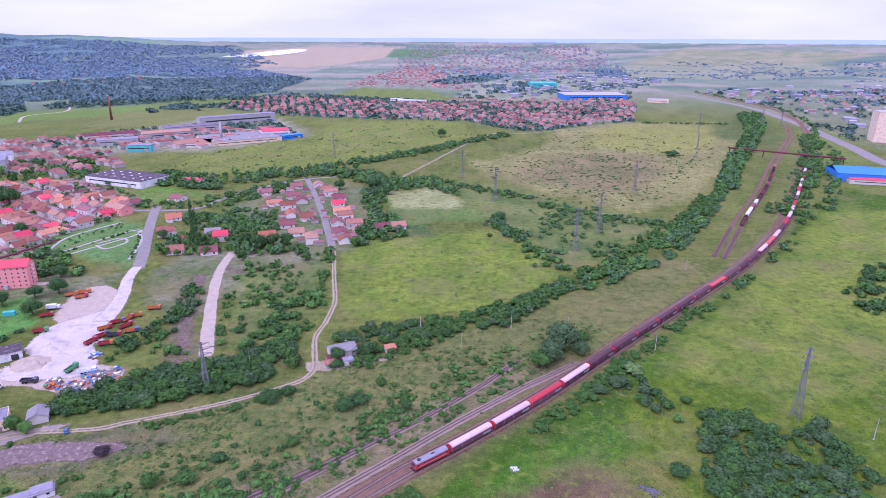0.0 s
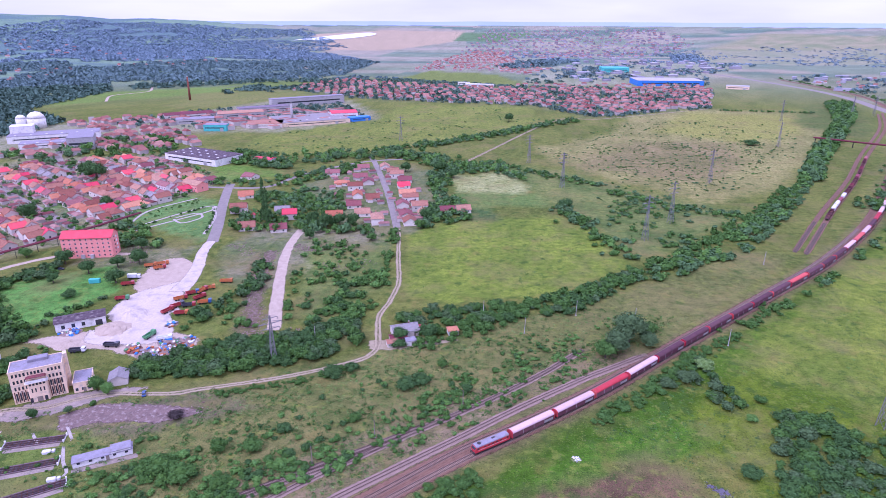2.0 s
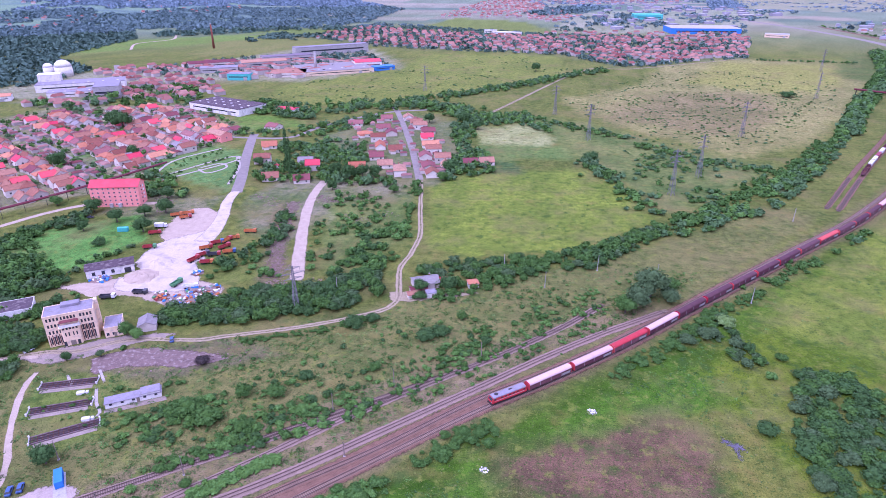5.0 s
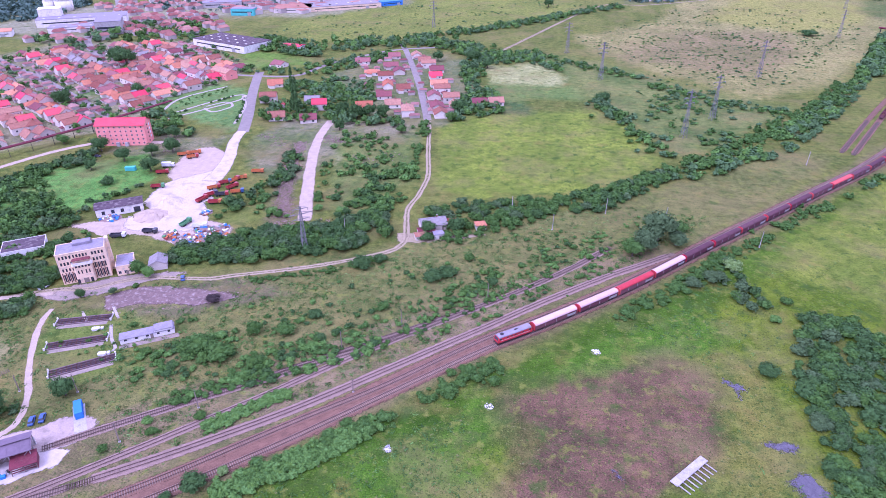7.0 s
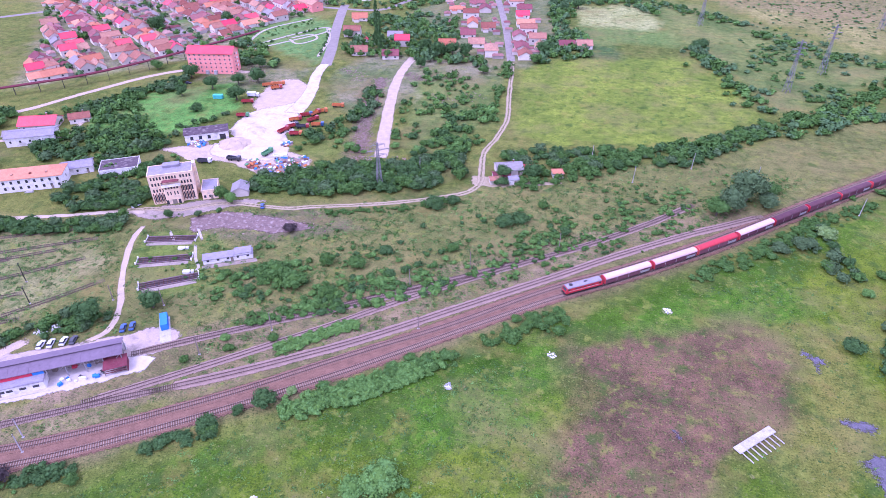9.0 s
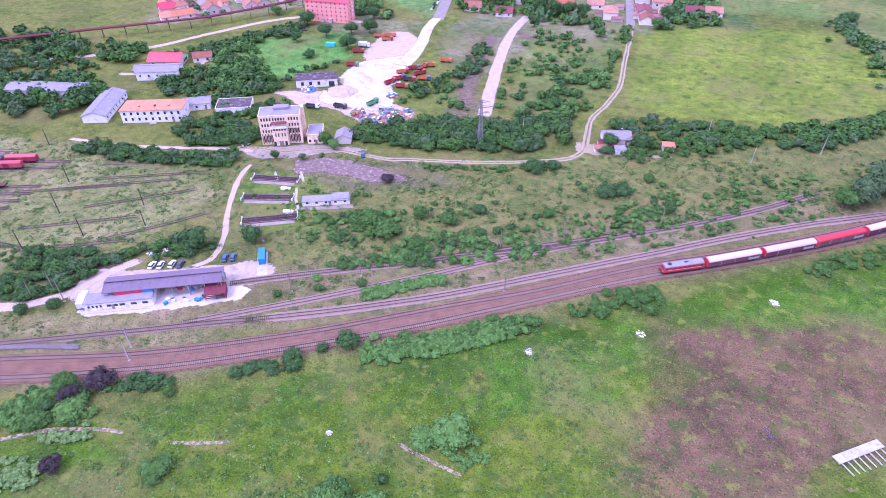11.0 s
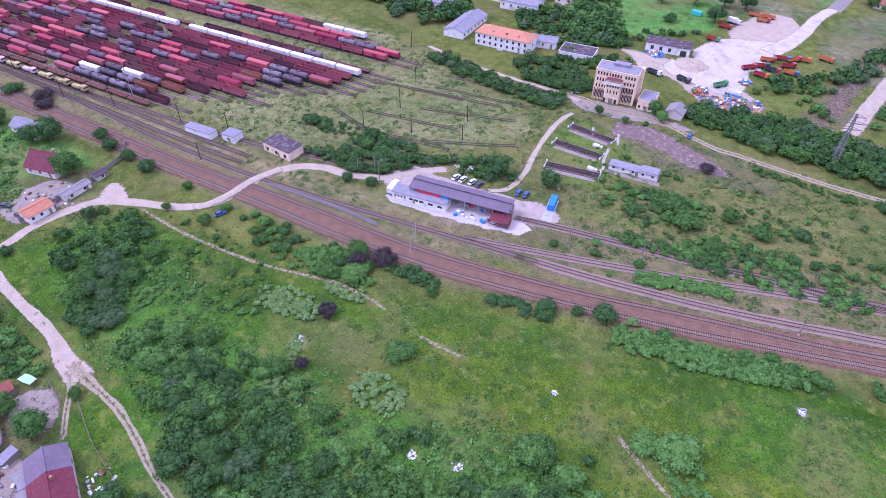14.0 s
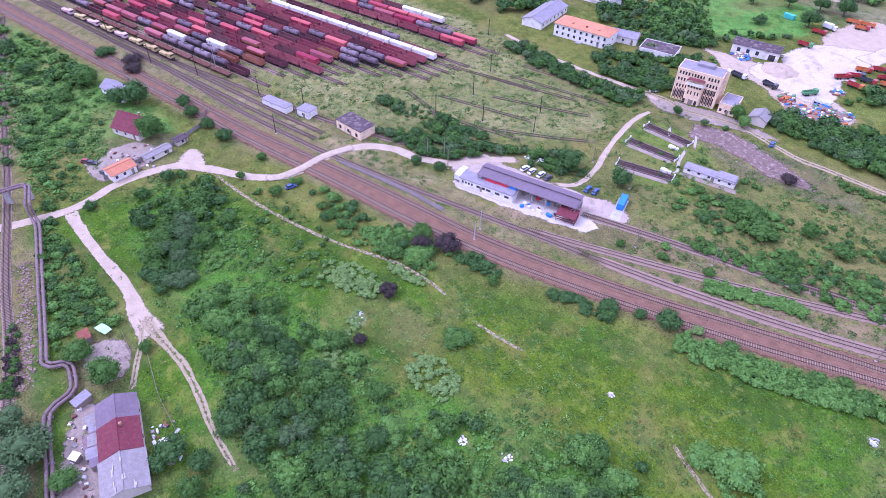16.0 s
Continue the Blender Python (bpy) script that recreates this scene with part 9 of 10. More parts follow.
# ---- the town: houses in rows ----
HOUSES = []
_rnd = random.Random(21)
for _k in range(14):
    _l, _d, _h, _ri = _rnd.uniform(11, 16), _rnd.uniform(8.5, 11), _rnd.choice((3.0, 3.0, 3.2, 5.2)), _rnd.uniform(2.4, 3.4)
    _roof = (M_TILE, M_TILE_D, M_TILE, M_TILE_N, M_TILE, M_SHEET_R, M_TILE_D, M_TILE_N, M_TILE, M_TILE_N, M_ASBESTOS, M_TILE_D, M_SHEET_R, M_TILE)[_k]
    _word = {M_TILE.name: "old red tile", M_TILE_D.name: "dark maroon tile", M_TILE_N.name: "orange tile", M_SHEET_R.name: "bright red sheet", M_ASBESTOS.name: "grey"}[_roof.name]
    _b = thing("house", f"plastered family house with {'an' if _word[0] in 'o' else 'a'} {_word} {'hipped' if _k % 5 == 4 else 'gable'} roof", "house", group="town houses")
    part("wall", Geo().gable_walls(_l, _d, _h, _ri) if _k % 5 != 4 else Geo().box(0, 0, 0, _l, _d, _h), M_WALLS, _b)
    part("roof", Geo().gable(_l, _d, _h, _ri, 0.45) if _k % 5 != 4 else Geo().hip(_l, _d, _h, _ri), _roof, _b)
    if _k % 3 == 0:
        part("wing", Geo().box(-_l * 0.2, -_d / 2 - 1.8, 0, 4.5, 3.6, 2.6), M_WALLS, _b)
        part("wing_roof", Geo().box(-_l * 0.2, -_d / 2 - 1.9, 2.6, 5.0, 4.0, 0.25, chamfer=0.1), _roof, _b)
    part("chimney", Geo().box(_l * 0.2, 0.7, _h + _ri * 0.5, 0.65, 0.65, _ri * 0.5 + 1.0, chamfer=0.05), M_TILE, _b)
    for _s in (-0.28, 0.28):
        part("window", Geo().box(_s * _l, -_d / 2, _h * 0.55 - 0.6, 1.2, 0.1, 1.3), M_GLASS, _b)
    part("window", Geo().box(_l / 2, 0, _h * 0.55 - 0.6, 0.1, 1.2, 1.3), M_GLASS, _b)
    HOUSES.append(_b)
_used = set()


def put_house(k, x, y, rot):
    m = pose(x, y, 0, 0, 0, rot)
    if k not in _used:
        _used.add(k)
        HOUSES[k].matrix_basis = m
        return HOUSES[k]
    return copy_thing(HOUSES[k], m)


TOWN = [(-392, 296), (-330, 388), (-312, 470), (-302, 566), (-418, 668), (-520, 625), (-590, 520), (-480, 404)]
_ax, _ay = Vector((0.842, -0.539)), Vector((0.539, 0.842))
_taken = [(-360, 640, 46)]
_count = 0
for _i in range(-14, 18):
    for _j in range(-14, 22):
        _p = Vector((-430, 480)) + _ax * (_i * 15.5 + _rnd.uniform(-2, 2)) + _ay * (_j * 14.0 + (4.5 if _j % 2 else -1.5) + _rnd.uniform(-1, 1))
        if not bool(inside(TOWN, np.array([_p.x]), np.array([_p.y]))[0]) or _rnd.random() < 0.05:
            continue
        if min(float(near_line(_l, np.array([_p.x]), np.array([_p.y]), 12.0)[0]) for _n, _l, _w, _m, _t in ROADS if _m is M_ASPHALT) < 8.5:
            continue
        if any((_p.x - a) ** 2 + (_p.y - b) ** 2 < c * c for a, b, c in _taken) or _count > 250:
            continue
        _count += 1
        put_house(_rnd.randrange(14), _p.x, _p.y, -32.6 + _rnd.choice((0, 0, 90)) + _rnd.uniform(-5, 5))
# the houses along the straight street
for _x, _y, _r, _k in ((-166, 638, 16, 1), (-160, 598, 16, 6), (-171, 569, 16, 9), (-147, 578, 106, 11), (-146, 529, 106, 7), (-130, 520, 16, 0), (-141, 496, 16, 1), (-128, 473, 16, 2), (-112, 456, 106, 4), (-149, 464, 16, 3), (-192, 611, 12, 6), (-154, 553, 16, 8),
                       (-144, 645, 106, 0), (-131, 622, 16, 2), (-113, 590, 16, 11), (-110, 567, 16, 12), (-102, 540, 16, 7), (-100, 503, 106, 1), (-84, 495, 16, 13), (-86, 456, 106, 0), (-60, 490, 16, 1), (-47, 494, 16, 0), (-124, 606, 16, 8), (-96, 520, 16, 8), (-78, 478, 106, 2), (-92, 474, 106, 6),
                       (-245, 515, 20, 3), (-213, 453, 110, 12), (-184, 458, 16, 5), (-182, 427, 20, 1), (-207, 427, 20, 2), (-196, 474, 16, 10), (-270, 585, -25, 6), (-232, 470, 16, 13)):
    put_house(_k, _x, _y, _r)

house("house", "large pink two-storey corner house with a red roof", "house", -304, 536, -30, 24, 12, 6.4, 2.6, M_SALMON, M_TILE, 6, True)
house("house", "white two-storey house with a dark tile roof", "house", -330, 531, -30, 17, 11, 5.6, 2.4, M_WHITE, M_TILE_D, 4, True)

# ---- large buildings ----
def hall(name, label, a, b, depth, h, wall, roof, skylights=0, pitched=False, strip=True):
    x, y, l, r = facing(a, b, depth)
    t = thing(name, label, "hall", x, y, 0, r)
    part("wall", Geo().box(0, 0, 0, l, depth, h), wall, t)
    if pitched:
        part("roof", Geo().gable(l, depth, h, depth * 0.10, 0.4, 0.3), roof, t)
    else:
        part("roof", Geo().box(0, 0, h + 0.004, l + 0.4, depth + 0.4, 0.4), roof, t)
    for k in range(skylights):
        part("skylight", Geo().box(-l / 2 + l * (k % 6 + 0.5) / 6, (-0.25 + 0.25 * (k // 6)) * depth, h + 0.4, 2.6, 1.6, 0.3, chamfer=0.1), M_LITTER, t)
    if strip:
        part("window_band", Geo().box(0, -depth / 2, h * 0.45, l * 0.86, 0.14, h * 0.16), M_GLASS, t)
        part("gate", Geo().box(l * 0.3, -depth / 2, 0, 5.0, 0.16, min(4.5, h * 0.6)), M_STEEL, t)
    return t


hall("warehouse", "white warehouse with a dark grey roof and skylights", (-403, 660), (-328, 629), 40, 7.5, M_WHITE, M_DARKROOF, 16)
hall("warehouse", "small white store with a red roof", (-296, 655), (-274, 650), 12, 5, M_WHITE, M_SHEET_R, 0, True)
hall("factory", "long grey factory block with rows of windows", (-445, 1105), (-335, 1195), 20, 15, M_CONCRETE, M_GREYROOF)
hall("factory", "wide pale factory hall with a flat roof", (-352, 895), (-262, 955), 80, 6, M_CREAM, M_ASBESTOS, 6)
hall("factory", "low pink factory wing among the town works", (-400, 880), (-350, 893), 40, 6, M_WALLS, M_TILE)
hall("factory", "factory hall with a red pitched roof", (-300, 985), (-262, 1005), 30, 9, M_WHITE, M_SHEET_R, 0, True)
hall("factory", "blue factory shed among the town works", (-262, 962), (-236, 985), 16, 6, M_BLUE, M_BLUE)
hall("office_building", "teal office block among the town works", (-450, 848), (-418, 852), 16, 9, M_TEAL, M_GREYROOF)
hall("factory", "maroon-roofed works hall among the town works", (-560, 940), (-500, 985), 26, 7, M_WALLS, M_MAROON, 0, True)
hall("factory", "grey works hall among the town works", (-520, 900), (-470, 925), 24, 7, M_CONCRETE, M_GREYROOF)
hall("factory", "grey works hall with a rusty roof", (-480, 960), (-420, 1000), 26, 8, M_CONCRETE, M_TILE, 0, True)
hall("factory", "grey works hall among the town works", (-470, 1020), (-400, 1070), 26, 9, M_CONCRETE, M_PURPLE)
hall("factory", "white dairy plant with grey roofs", (-650, 720), (-560, 775), 34, 9, M_WHITE, M_GREYROOF, 6)
hall("factory", "white process tower of the dairy", (-662, 742), (-640, 756), 22, 18, M_WHITE, M_WHITE, 0, False, False)
hall("factory", "low white plant wing", (-610, 690), (-540, 730), 24, 6, M_WHITE, M_GREYROOF, 6)
hall("apartment_block", "grey five-storey apartment block", (-545, 690), (-520, 705), 44, 15, M_CONCRETE, M_GREYROOF)
hall("warehouse", "store with an orange roof", (-680, 640), (-640, 668), 20, 6, M_WHITE, M_TILE_N, 0, True)
hall("warehouse", "very long blue store hall", (294, 1626), (455, 1634), 90, 13, M_BLUE, M_CONCRETE)
hall("warehouse", "teal and white store hall", (262, 2057), (345, 2061), 60, 14, M_TEAL, M_TEAL)
hall("warehouse", "white store hall behind the estate", (492, 1583), (540, 1567), 30, 7, M_CREAM, M_CONCRETE)
hall("warehouse", "blue works hall with a blue roof", (434, 686), (500, 668), 46, 9, M_BLUE, M_BLUE, 0, True, False)
hall("warehouse", "low pink works wing with a red roof", (440, 672), (505, 655), 12, 5, M_WALLS, M_SHEET_R, 0, True)
hall("tower_block", "tall pale concrete silo block", (655, 965), (690, 955), 30, 46, M_CREAM, M_CONCRETE, 0, False, False)
hall("warehouse", "white sheds on the hill road", (-130, 1560), (-60, 1545), 10, 6, M_WHITE, M_WHITE)
hall("warehouse", "white sheds beside the estate", (-150, 1590), (-120, 1592), 10, 6, M_WHITE, M_WHITE)
for _x, _y, _r in ((-724, 838, 7.0), (-706, 846, 12.0)):
    _t = thing("silo", "white domed silo beside the trees", "silo", _x, _y, 0)
    part("drum", Geo().tube([(0, 0, 0), (0, 0, 14)], _r, 20), M_WHITE, _t, smooth=True)
    part("dome", Geo().tube([(0, 0, 14), (0, 0, 14 + _r * 0.4), (0, 0, 14 + _r * 0.7), (0, 0, 14 + _r * 0.8)], [_r, _r * 0.85, _r * 0.5, _r * 0.1], 20), M_WHITE, _t, smooth=True)
for _x, _y, _h, _m in ((-651, 1197, 46, M_TILE), (-352, 945, 30, M_CONCRETE)):
    _t = thing("chimney", "tall round factory chimney", "chimney", _x, _y, 0)
    part("shaft", Geo().tube([(0, 0, 0), (0, 0, _h)], [2.4, 1.4], 14), _m, _t, smooth=True)
    part("rim", Geo().tube([(0, 0, _h - 1), (0, 0, _h + 0.3)], [1.7, 1.7], 14), M_CONCRETE, _t)

# ---- far houses and works, too many to count ----
M_FARROOF = mat("far_tile_roofs", (0.34, 0.152, 0.118), (0.22, 0.105, 0.086), 30.0, 0.9, bump=0.0, island=0.30)
M_FARWALL = mat("far_plaster", (0.50, 0.44, 0.40), (0.40, 0.35, 0.32), 30.0, 0.9, bump=0.0, island=0.20)
M_SHEDROOF = mat("shed_roofs", (0.30, 0.135, 0.115), (0.19, 0.10, 0.09), 9.0, 0.9, bump=0.0, island=0.4)
M_FARHALL = mat("far_halls", (0.36, 0.345, 0.37), (0.26, 0.25, 0.28), 40.0, 0.8, bump=0.0, island=0.30)


def far_houses(name, spots, label, lo=9.0, hi=14.0, high=(3.5, 6.0), rise=3.0, roof=None, wall=None):
    rng = np.random.default_rng(len(spots))
    v, f, mi = [], [], []
    z0 = land_height(np.array([s[0] for s in spots]), np.array([s[1] for s in spots])) - 0.3
    for (x, y, rot), z in zip(spots, z0):
        l, d, h = rng.uniform(lo, hi) / 2, rng.uniform(lo * 0.7, hi * 0.7) / 2, rng.uniform(*high)
        c, s = math.cos(rot), math.sin(rot)
        w = lambda a, b, q: (x + a * c - b * s, y + a * s + b * c, z + q)
        i = len(v)
        v += [w(-l, -d, 0), w(l, -d, 0), w(l, d, 0), w(-l, d, 0), w(-l, -d, h), w(l, -d, h), w(l, d, h), w(-l, d, h)]
        f += [(i, i + 1, i + 5, i + 4), (i + 1, i + 2, i + 6, i + 5), (i + 2, i + 3, i + 7, i + 6), (i + 3, i, i + 4, i + 7)]
        i = len(v)
        e = 0.4
        v += [w(-l - e, -d - e, h), w(l + e, -d - e, h), w(l + e, d + e, h), w(-l - e, d + e, h), w(-l * 0.8, 0, h + rise), w(l * 0.8, 0, h + rise)]
        f += [(i, i + 1, i + 5, i + 4), (i + 2, i + 3, i + 4, i + 5), (i + 1, i + 2, i + 5, i + 5), (i + 3, i, i + 4, i + 4)]
        mi += [0] * 4 + [1] * 4
    me = bpy.data.meshes.new(name)
    me.from_pydata(v, [], [tuple(dict.fromkeys(q)) for q in f])
    me.materials.append(wall or M_FARWALL)
    me.materials.append(roof or M_FARROOF)
    me.polygons.foreach_set("material_index", mi)
    return tagged(part(name, me, None), label, "houses", kind="stuff")


def rows_in(poly, angle, dx, dy, drop, seed):
    """House places in rows over an outline."""
    rng = random.Random(seed)
    px, py = zip(*poly)
    cx, cy = sum(px) / len(px), sum(py) / len(py)
    c, s = math.cos(radians(angle)), math.sin(radians(angle))
    out = []
    for i in range(-70, 71):
        for j in range(-70, 71):
            a, b = i * dx + rng.uniform(-0.2, 0.2) * dx, j * dy + (dy * 0.22 if j % 2 else -dy * 0.1) + rng.uniform(-0.12, 0.12) * dy
            x, y = cx + a * c - b * s, cy + a * s + b * c
            if rng.random() > drop:
                out.append((x, y, radians(angle + rng.choice((0, 90)) + rng.uniform(-6, 6))))
    xs, ys = np.array([o[0] for o in out]), np.array([o[1] for o in out])
    ok = inside(poly, xs, ys)
    return [o for o, k in zip(out, ok) if k]


TOWN_B = [(-530, 1420), (-477, 1690), (-200, 1560), (4, 1500), (200, 1540), (445, 1530), (351, 1212), (240, 1150), (126, 1060), (24, 1205), (-198, 1242), (-342, 1280)]
TOWN_C = [(-352, 2024), (-244, 3300), (-100, 3500), (10, 2469), (123, 2175), (30, 1900), (-40, 2000), (-281, 2060)]
far_houses("far_estate", rows_in(TOWN_B, 14, 19, 22, 0.30, 1), "dense estate of red-roofed houses behind the fields")
far_houses("far_estate", rows_in(TOWN_C, 20, 22, 40, 0.35, 2), "far suburb of red-roofed houses")
far_houses("far_estate", rows_in([(-30, 1560), (10, 1640), (450, 1620), (430, 1540)], 10, 24, 24, 0.45, 3), "red-roofed houses beside the store hall")
far_houses("far_estate", rows_in([(-520, 940), (-560, 1000), (-700, 900), (-640, 840), (-560, 800), (-470, 810)], -30, 18, 20, 0.35, 4), "red-roofed houses round the factories")
far_houses("far_estate", rows_in([(-1250, 1900), (-1000, 2300), (-1300, 2500), (-1650, 2200)], 30, 40, 60, 0.72, 5), "scattered houses of a hillside village")
far_houses("far_estate", rows_in([(-1900, 2000), (-1600, 2500), (-2200, 2800), (-2400, 2300)], 30, 44, 60, 0.75, 6), "scattered houses of a hillside village", 10, 18)
far_houses("far_estate", rows_in([(-1500, 1250), (-1250, 1500), (-1350, 1900), (-1800, 1700)], 30, 36, 50, 0.78, 9), "scattered houses of a hillside village")
far_houses("far_works", rows_in([(450, 1700), (560, 2000), (900, 2500), (500, 2900), (100, 2500), (60, 2200), (150, 1720)], 12, 60, 70, 0.45, 7), "far pale works and stores", 13, 36, (4, 8), 1.0, M_FARHALL, M_FARHALL)
far_houses("far_works", rows_in([(700, 1000), (740, 1500), (780, 2000), (1700, 2300), (1700, 1500), (1000, 1000)], -25, 55, 60, 0.55, 8), "far pale works and stores", 12, 36, (4, 8), 1.0, M_FARHALL, M_FARHALL)
far_houses("far_estate", rows_in([(720, 1300), (780, 1900), (1300, 2000), (1250, 1500), (1000, 1200)], -25, 40, 44, 0.6, 18), "far red-roofed houses beside the main road")
far_houses("far_city", rows_in([(-300, 3300), (-200, 4500), (900, 4500), (1000, 3700), (500, 2900), (100, 2700)], 8, 34, 52, 0.42, 10), "far hazy city of pale blocks", 9, 20, (4, 10), 2.0, M_FARROOF, M_FARHALL)

far_houses("far_works", rows_in([(-540, 900), (-430, 860), (-340, 880), (-300, 960), (-250, 1000), (-330, 1100), (-440, 1080), (-560, 1000)], -35, 20, 24, 0.35, 28), "low grey works buildings between the factories", 10, 22, (4, 7), 1.2, M_FARROOF, M_FARWALL)
far_houses("far_estate", rows_in([(-640, 640), (-560, 800), (-470, 830), (-400, 760), (-420, 690), (-540, 640)], -33, 18, 20, 0.3, 29), "red-roofed houses between the town and the factories")
far_houses("garden_sheds", rows_in(TOWN, -32.6, 10.0, 12.0, 0.42, 31), "sheds and outbuildings crowded between the town houses", 5.0, 9.0, (2.2, 3.2), 1.3, M_SHEDROOF, M_FARWALL)
far_houses("garden_sheds", rows_in([(-200, 610), (-160, 660), (-120, 650), (-84, 520), (-76, 450), (-120, 446), (-160, 500)], 16, 13, 15, 0.5, 32), "sheds and outbuildings behind the street houses", 4.5, 8.0, (2.2, 3.0), 1.2, M_SHEDROOF, M_FARWALL)
# ---- clutter of the gravel yard ----
for _x, _y, _r, _c, _bd, _l in ((-238, 346, 30, "orange", M_CARS["orange"], "orange tipper lorry"), (-232, 350, 28, "orange", M_CARS["orange"], "orange tipper lorry"), (-230, 343, 35, "red", M_CARS["orange"], "orange and red tipper lorry"),
                            (-237, 326, 15, "white", M_CARS["white"], "white box lorry"), (-235, 316, 20, "red", M_CARS["red"], "red tipper lorry"), (-193, 300, 40, "red", M_CARS["orange"], "red scrap lorry"), (-190, 308, 35, "blue", M_CARS["red"], "blue and red scrap lorry"),
                            (-183, 303, 60, "red", M_CARS["red"], "red scrap lorry"), (-184, 292, 20, "red", M_CARS["dark"], "red and black scrap lorry"), (-183, 282, 15, "orange", M_CARS["red"], "orange scrap lorry"), (-190, 291, 50, "dark", M_CARS["red"], "dark scrap lorry"),
                            (-177, 297, 20, "blue", M_CARS["orange"], "blue scrap lorry"), (-178, 327, 10, "orange", M_CARS["orange"], "orange tipper lorry"), (-184, 316, 30, "orange", M_CARS["orange"], "orange loader lorry"), (-177, 254, 20, "white", M_CARS["white"], "white flat lorry"),
                            (-186, 256, 80, "green", M_CARS["green"], "green tipper lorry"), (-199, 244.5, 5, "dark", M_CARS["dark"], "dark tipper lorry"), (-212, 237.5, 15, "white", M_CARS["dark"], "dark crane lorry"), (-226, 296, 20, "green", M_CARS["red"], "green and red tipper lorry"),
                            (-192, 284, 70, "red", M_CARS["red"], "red scrap lorry"), (-186, 312, 70, "red", M_CARS["orange"], "red scrap lorry")):
    lorry(_x, _y, _r, M_CARS[_c], _bd, _l + " parked on the gravel", _l != "white box lorry")


def heap(name, x, y, r, h, material, label, seed, pieces=0, ragged=0.25, size=1.0):
    """A heap of loose material: a lumpy cone, with pieces lying on it."""
    rng = random.Random(seed)
    g = Geo()
    n = 22
    rings = ((1.0, 0.0), (0.78, 0.3), (0.5, 0.68), (0.22, 0.94))
    for q, z in rings:
        g.v += [(r * q * (1 + ragged * (rng.random() - 0.5)) * math.cos(6.2832 * k / n), r * q * (1 + ragged * (rng.random() - 0.5)) * math.sin(6.2832 * k / n), h * z * (1 + 0.3 * (rng.random() - 0.5)) if z else 0.0) for k in range(n)]
    for a in range(3):
        g.f += [(a * n + k, a * n + (k + 1) % n, (a + 1) * n + (k + 1) % n, (a + 1) * n + k) for k in range(n)]
    g.f.append(tuple(3 * n + k for k in range(n)))
    t = thing(name, label, "heap", x, y, 0.02)
    part("mound", g, material, t)
    for _ in range(pieces):
        a, q = rng.uniform(0, 6.28), rng.random() ** 0.6
        m = rng.choice(PIECES)
        o = part("piece", Geo().box(0, 0, 0, size * rng.uniform(0.6, 2.2), size * rng.uniform(0.5, 1.4), size * rng.uniform(0.4, 1.1), chamfer=0.06 * size), m, t)
        o.matrix_basis = pose(r * q * math.cos(a), r * q * math.sin(a), h * max(1 - q, 0) * 0.9, rng.uniform(-20, 20), rng.uniform(-20, 20), rng.uniform(0, 180))
    return t


PIECES = [M_LITTER, M_BLUE, M_RUBBLE, M_CARS["orange"], M_STEEL, M_ASBESTOS, M_LITTER, M_RUST, M_CARS["green"], M_BLUE, M_WOOD]
heap("gravel_heap", -210, 262, 9, 2.6, M_DIRT, "flat heap of sandy gravel", 1)
heap("gravel_heap", -211, 278, 10, 3.0, M_GRAVEL, "heap of white gravel", 2)
heap("gravel_heap", -222, 244, 6, 1.4, M_DIRT, "low heap of earth", 3)
for _i, (_x, _y, _r) in enumerate(((-177, 240, 6.5), (-170, 243, 7), (-164, 247, 6), (-174, 252, 5), (-166, 254, 4.5), (-188, 244, 4), (-230, 255, 4), (-182, 270, 3))):
    heap("scrap_heap", _x, _y, _r, 1.2, M_RUBBLE, "heap of mixed coloured scrap", 10 + _i, 24)
PIECES = [M_BLUE, M_CARS["blue"], M_LITTER]
heap("scrap_heap", -227, 256, 4, 0.7, M_RUBBLE, "low heap of blue scrap", 30, 24)
PIECES = [M_CARS["orange"], M_RUST, M_CARS["orange"], M_CARS["red"]]
heap("scrap_heap", -186, 242.5, 4, 1.0, M_RUST, "heap of orange machine parts", 31, 18)
PIECES = [M_LITTER, M_LITTER, M_STEEL]
for _i, (_x, _y, _r) in enumerate(((-46, 127, 1.5), (-17, 151, 1.4), (-136, 20.5, 2.4), (-87, 32, 1.2), (-79, 40, 1.4), (-190, 109, 2.6), (-186, 112, 2.2), (-84, 74, 0.7), (20, 186, 1.6))):
    heap("litter_heap", _x, _y, _r, 0.10, M_RUT, "small heap of white dumped litter", 50 + _i, 16, 1.2, 0.42)


# broken brick and stone strewn beside the bare strip
def rubble(line, count, spread, seed, label):
    rng = np.random.default_rng(seed)
    q = even_line(line, 0.5)
    k = rng.integers(0, len(q), count)
    p = q[k, :2] + sides(q)[k] * (rng.normal(size=count) * spread)[:, None]
    g = Geo()
    for x, y in p:
        g.box(x, y, -0.05, rng.uniform(0.25, 0.9), rng.uniform(0.2, 0.55), rng.uniform(0.12, 0.4), rng.uniform(0, 90))
    tagged(part("rubble", g, M_RUBBLE), label, "rubble", kind="stuff")


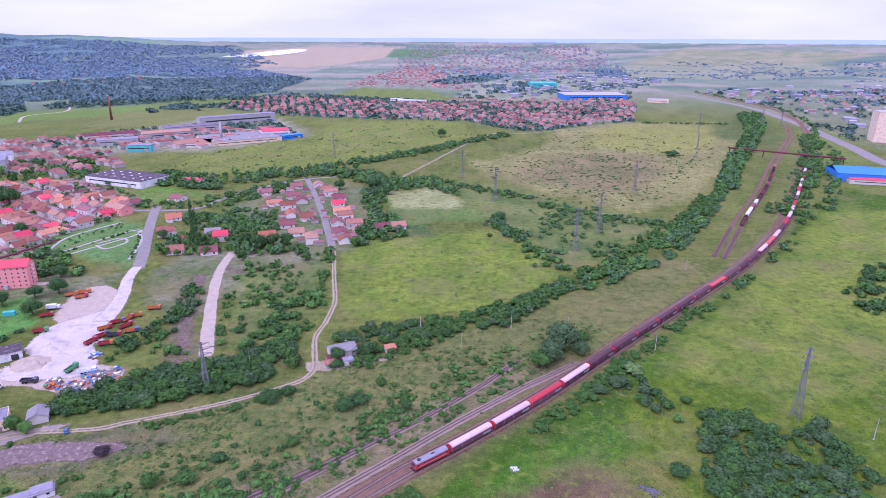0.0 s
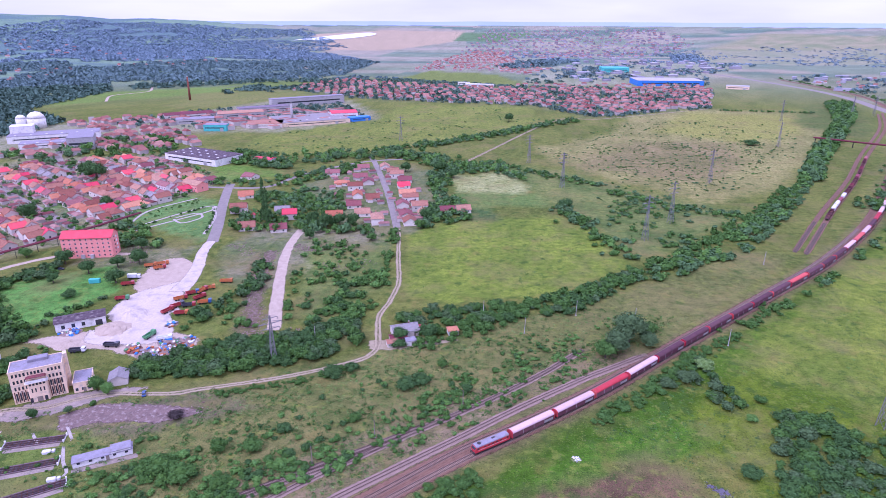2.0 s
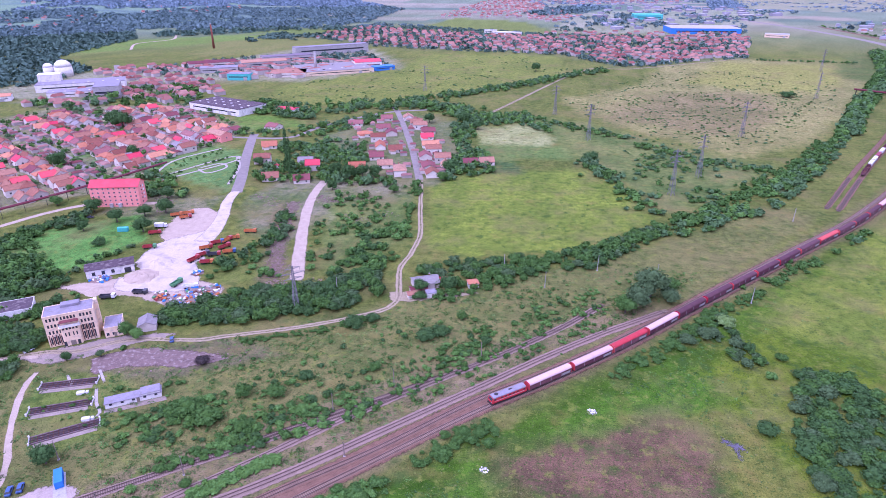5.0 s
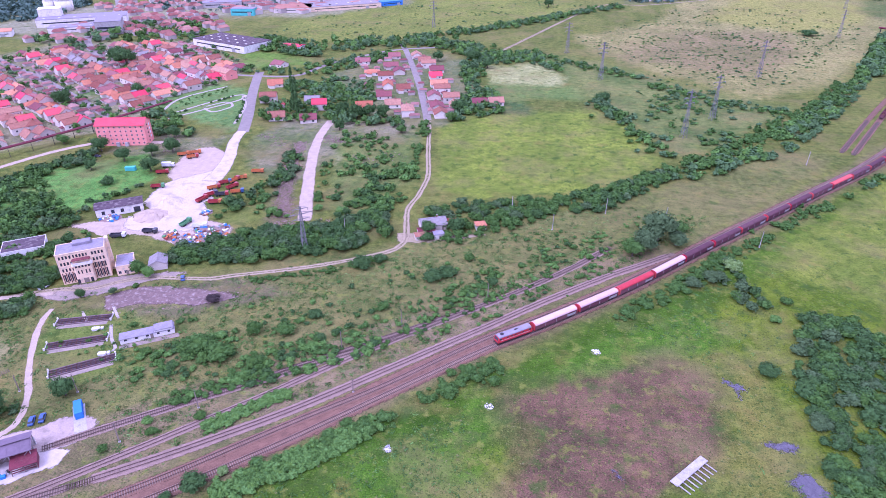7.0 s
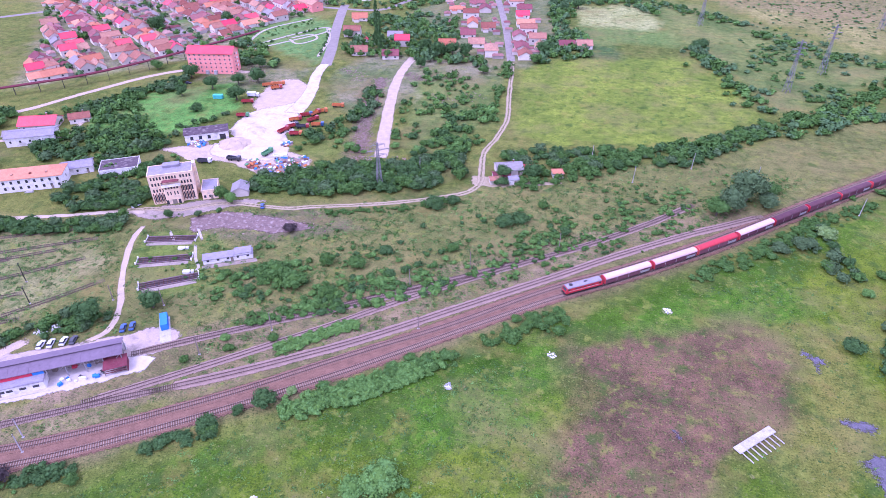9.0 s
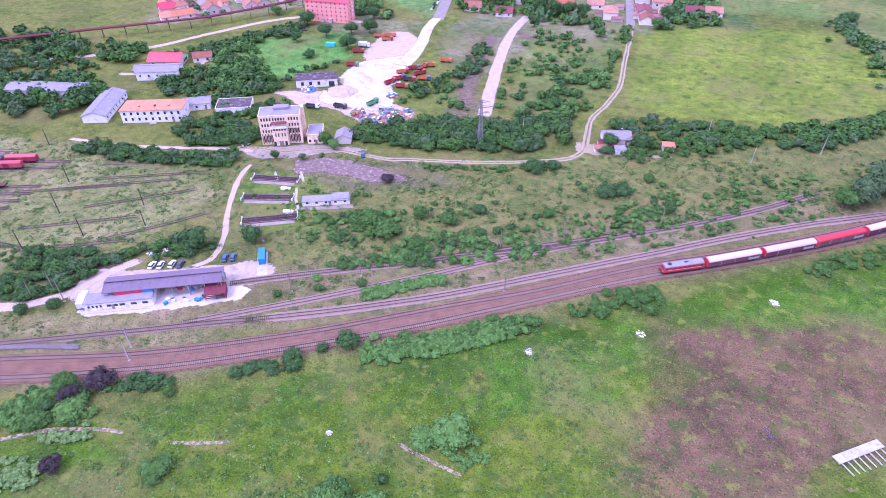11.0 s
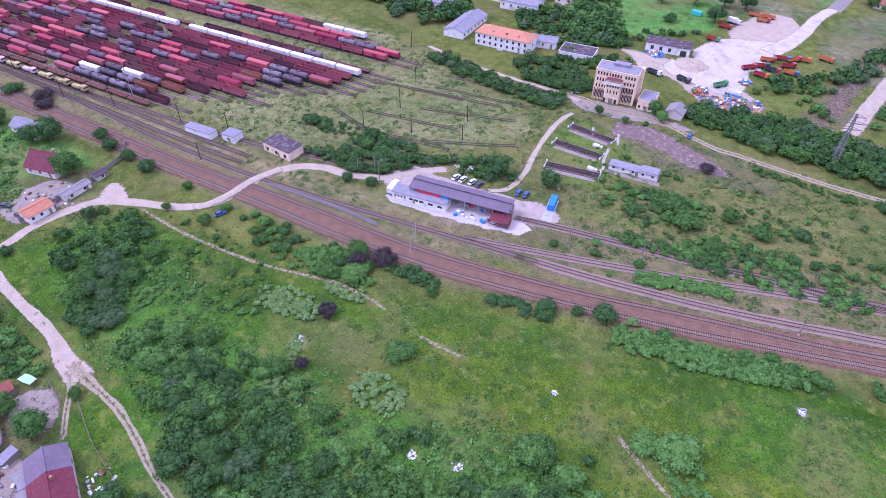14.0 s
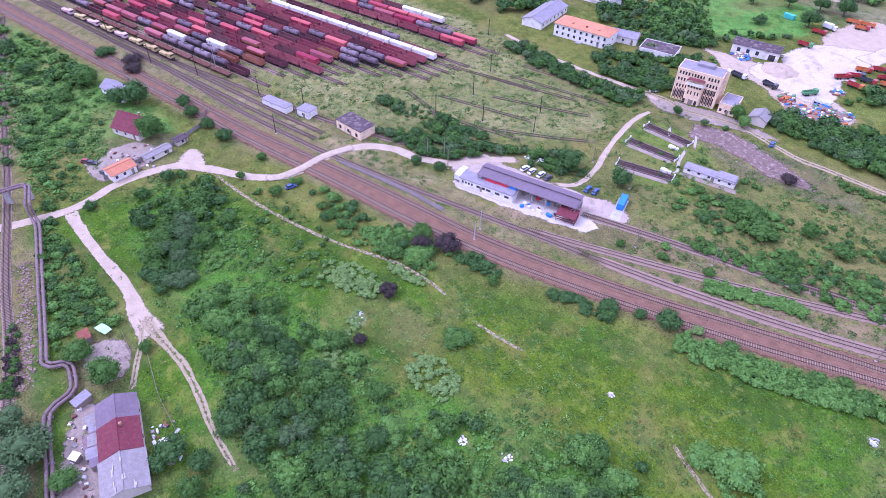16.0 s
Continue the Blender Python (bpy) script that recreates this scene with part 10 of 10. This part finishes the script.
rubble([(-171, 384), (-163, 345), (-151, 305), (-139, 272)], 2000, 2.6, 1, "band of brick rubble beside the bare strip")
rubble([(-140, 268), (-126, 262), (-112, 270)], 380, 2.6, 2, "band of brick rubble at the strip's end")
rubble([(-158, 398), (-148, 388), (-142, 392)], 220, 3.0, 3, "broken masonry of torn-down sheds")
rubble([(-272, 390), (-262, 370), (-252, 350)], 260, 3.5, 4, "grey rubble beside the lane")
rubble([(-205, 392), (-188, 386), (-186, 372)], 140, 3.0, 5, "broken masonry of torn-down sheds")
rubble([(-176, 182), (-150, 192), (-122, 203)], 45, 3.0, 6, "old stone edging and rail scraps")
rubble([(-200, -71), (-180, -70), (-165, -69), (-146, -68.5)], 420, 1.3, 8, "pale strip of stones and rubbish beside the old track")
rubble([(-130, 366), (-112, 360), (-100, 374)], 120, 4.0, 7, "old foundations in the grass")

# yellow track machines and a flat wagon row at the yard's edge
for _k, _s in enumerate(range(8)):
    _p = ACROSS * 157.5 + ALONG * (296 + _k * 12.6)
    _t = thing("track_machine", "yellow railway track machine parked in the yard", "track machine", _p.x, _p.y, 0.44, _rot)
    part("frame", Geo().box(0, 0, 0.7, 11.0, 2.2, 0.35), M_DARKSTEEL, _t)
    bogies(_t, 10.5)
    _m = M_MACHINE if _k < 2 else (M_WAGPINK if _k % 2 else M_MACHINE)
    part("cab", Geo().box(-3.4, 0, 1.05, 3.0, 2.5, 2.1, chamfer=0.15), _m, _t)
    part("cab_window", Geo().box(-3.4, 0, 2.1, 3.06, 2.3, 0.6), M_GLASS, _t)
    part("engine_hood", Geo().box(2.0, 0, 1.05, 5.0, 2.0, 1.2, chamfer=0.12), _m, _t)
_a, _b2 = ACROSS * 157.5 + ALONG * 270, ACROSS * 157.5 + ALONG * 560
track([tuple(_a), tuple((_a + _b2) / 2), tuple(_b2)], M_CINDER, 3.4, True, "yard siding in dark cinders", 420.0, 0.14)
for _k in range(9):
    _p = ACROSS * 162.8 + ALONG * (262 + _k * 14.6)
    put_wagon("flat" if _k else "flat", _p.x, _p.y, 0.44, _rot)

# the level crossing
ribbon("crossing", [(-224, 47), (-222, 34), (-217, 23), (-215, 14), (-217, 9)], 4.0, 0.66, M_DIRT, 0.05, 1.0, seed=77)
tagged(bpy.data.objects["crossing"], "pale level crossing deck over the main lines", "level crossing", kind="structure")
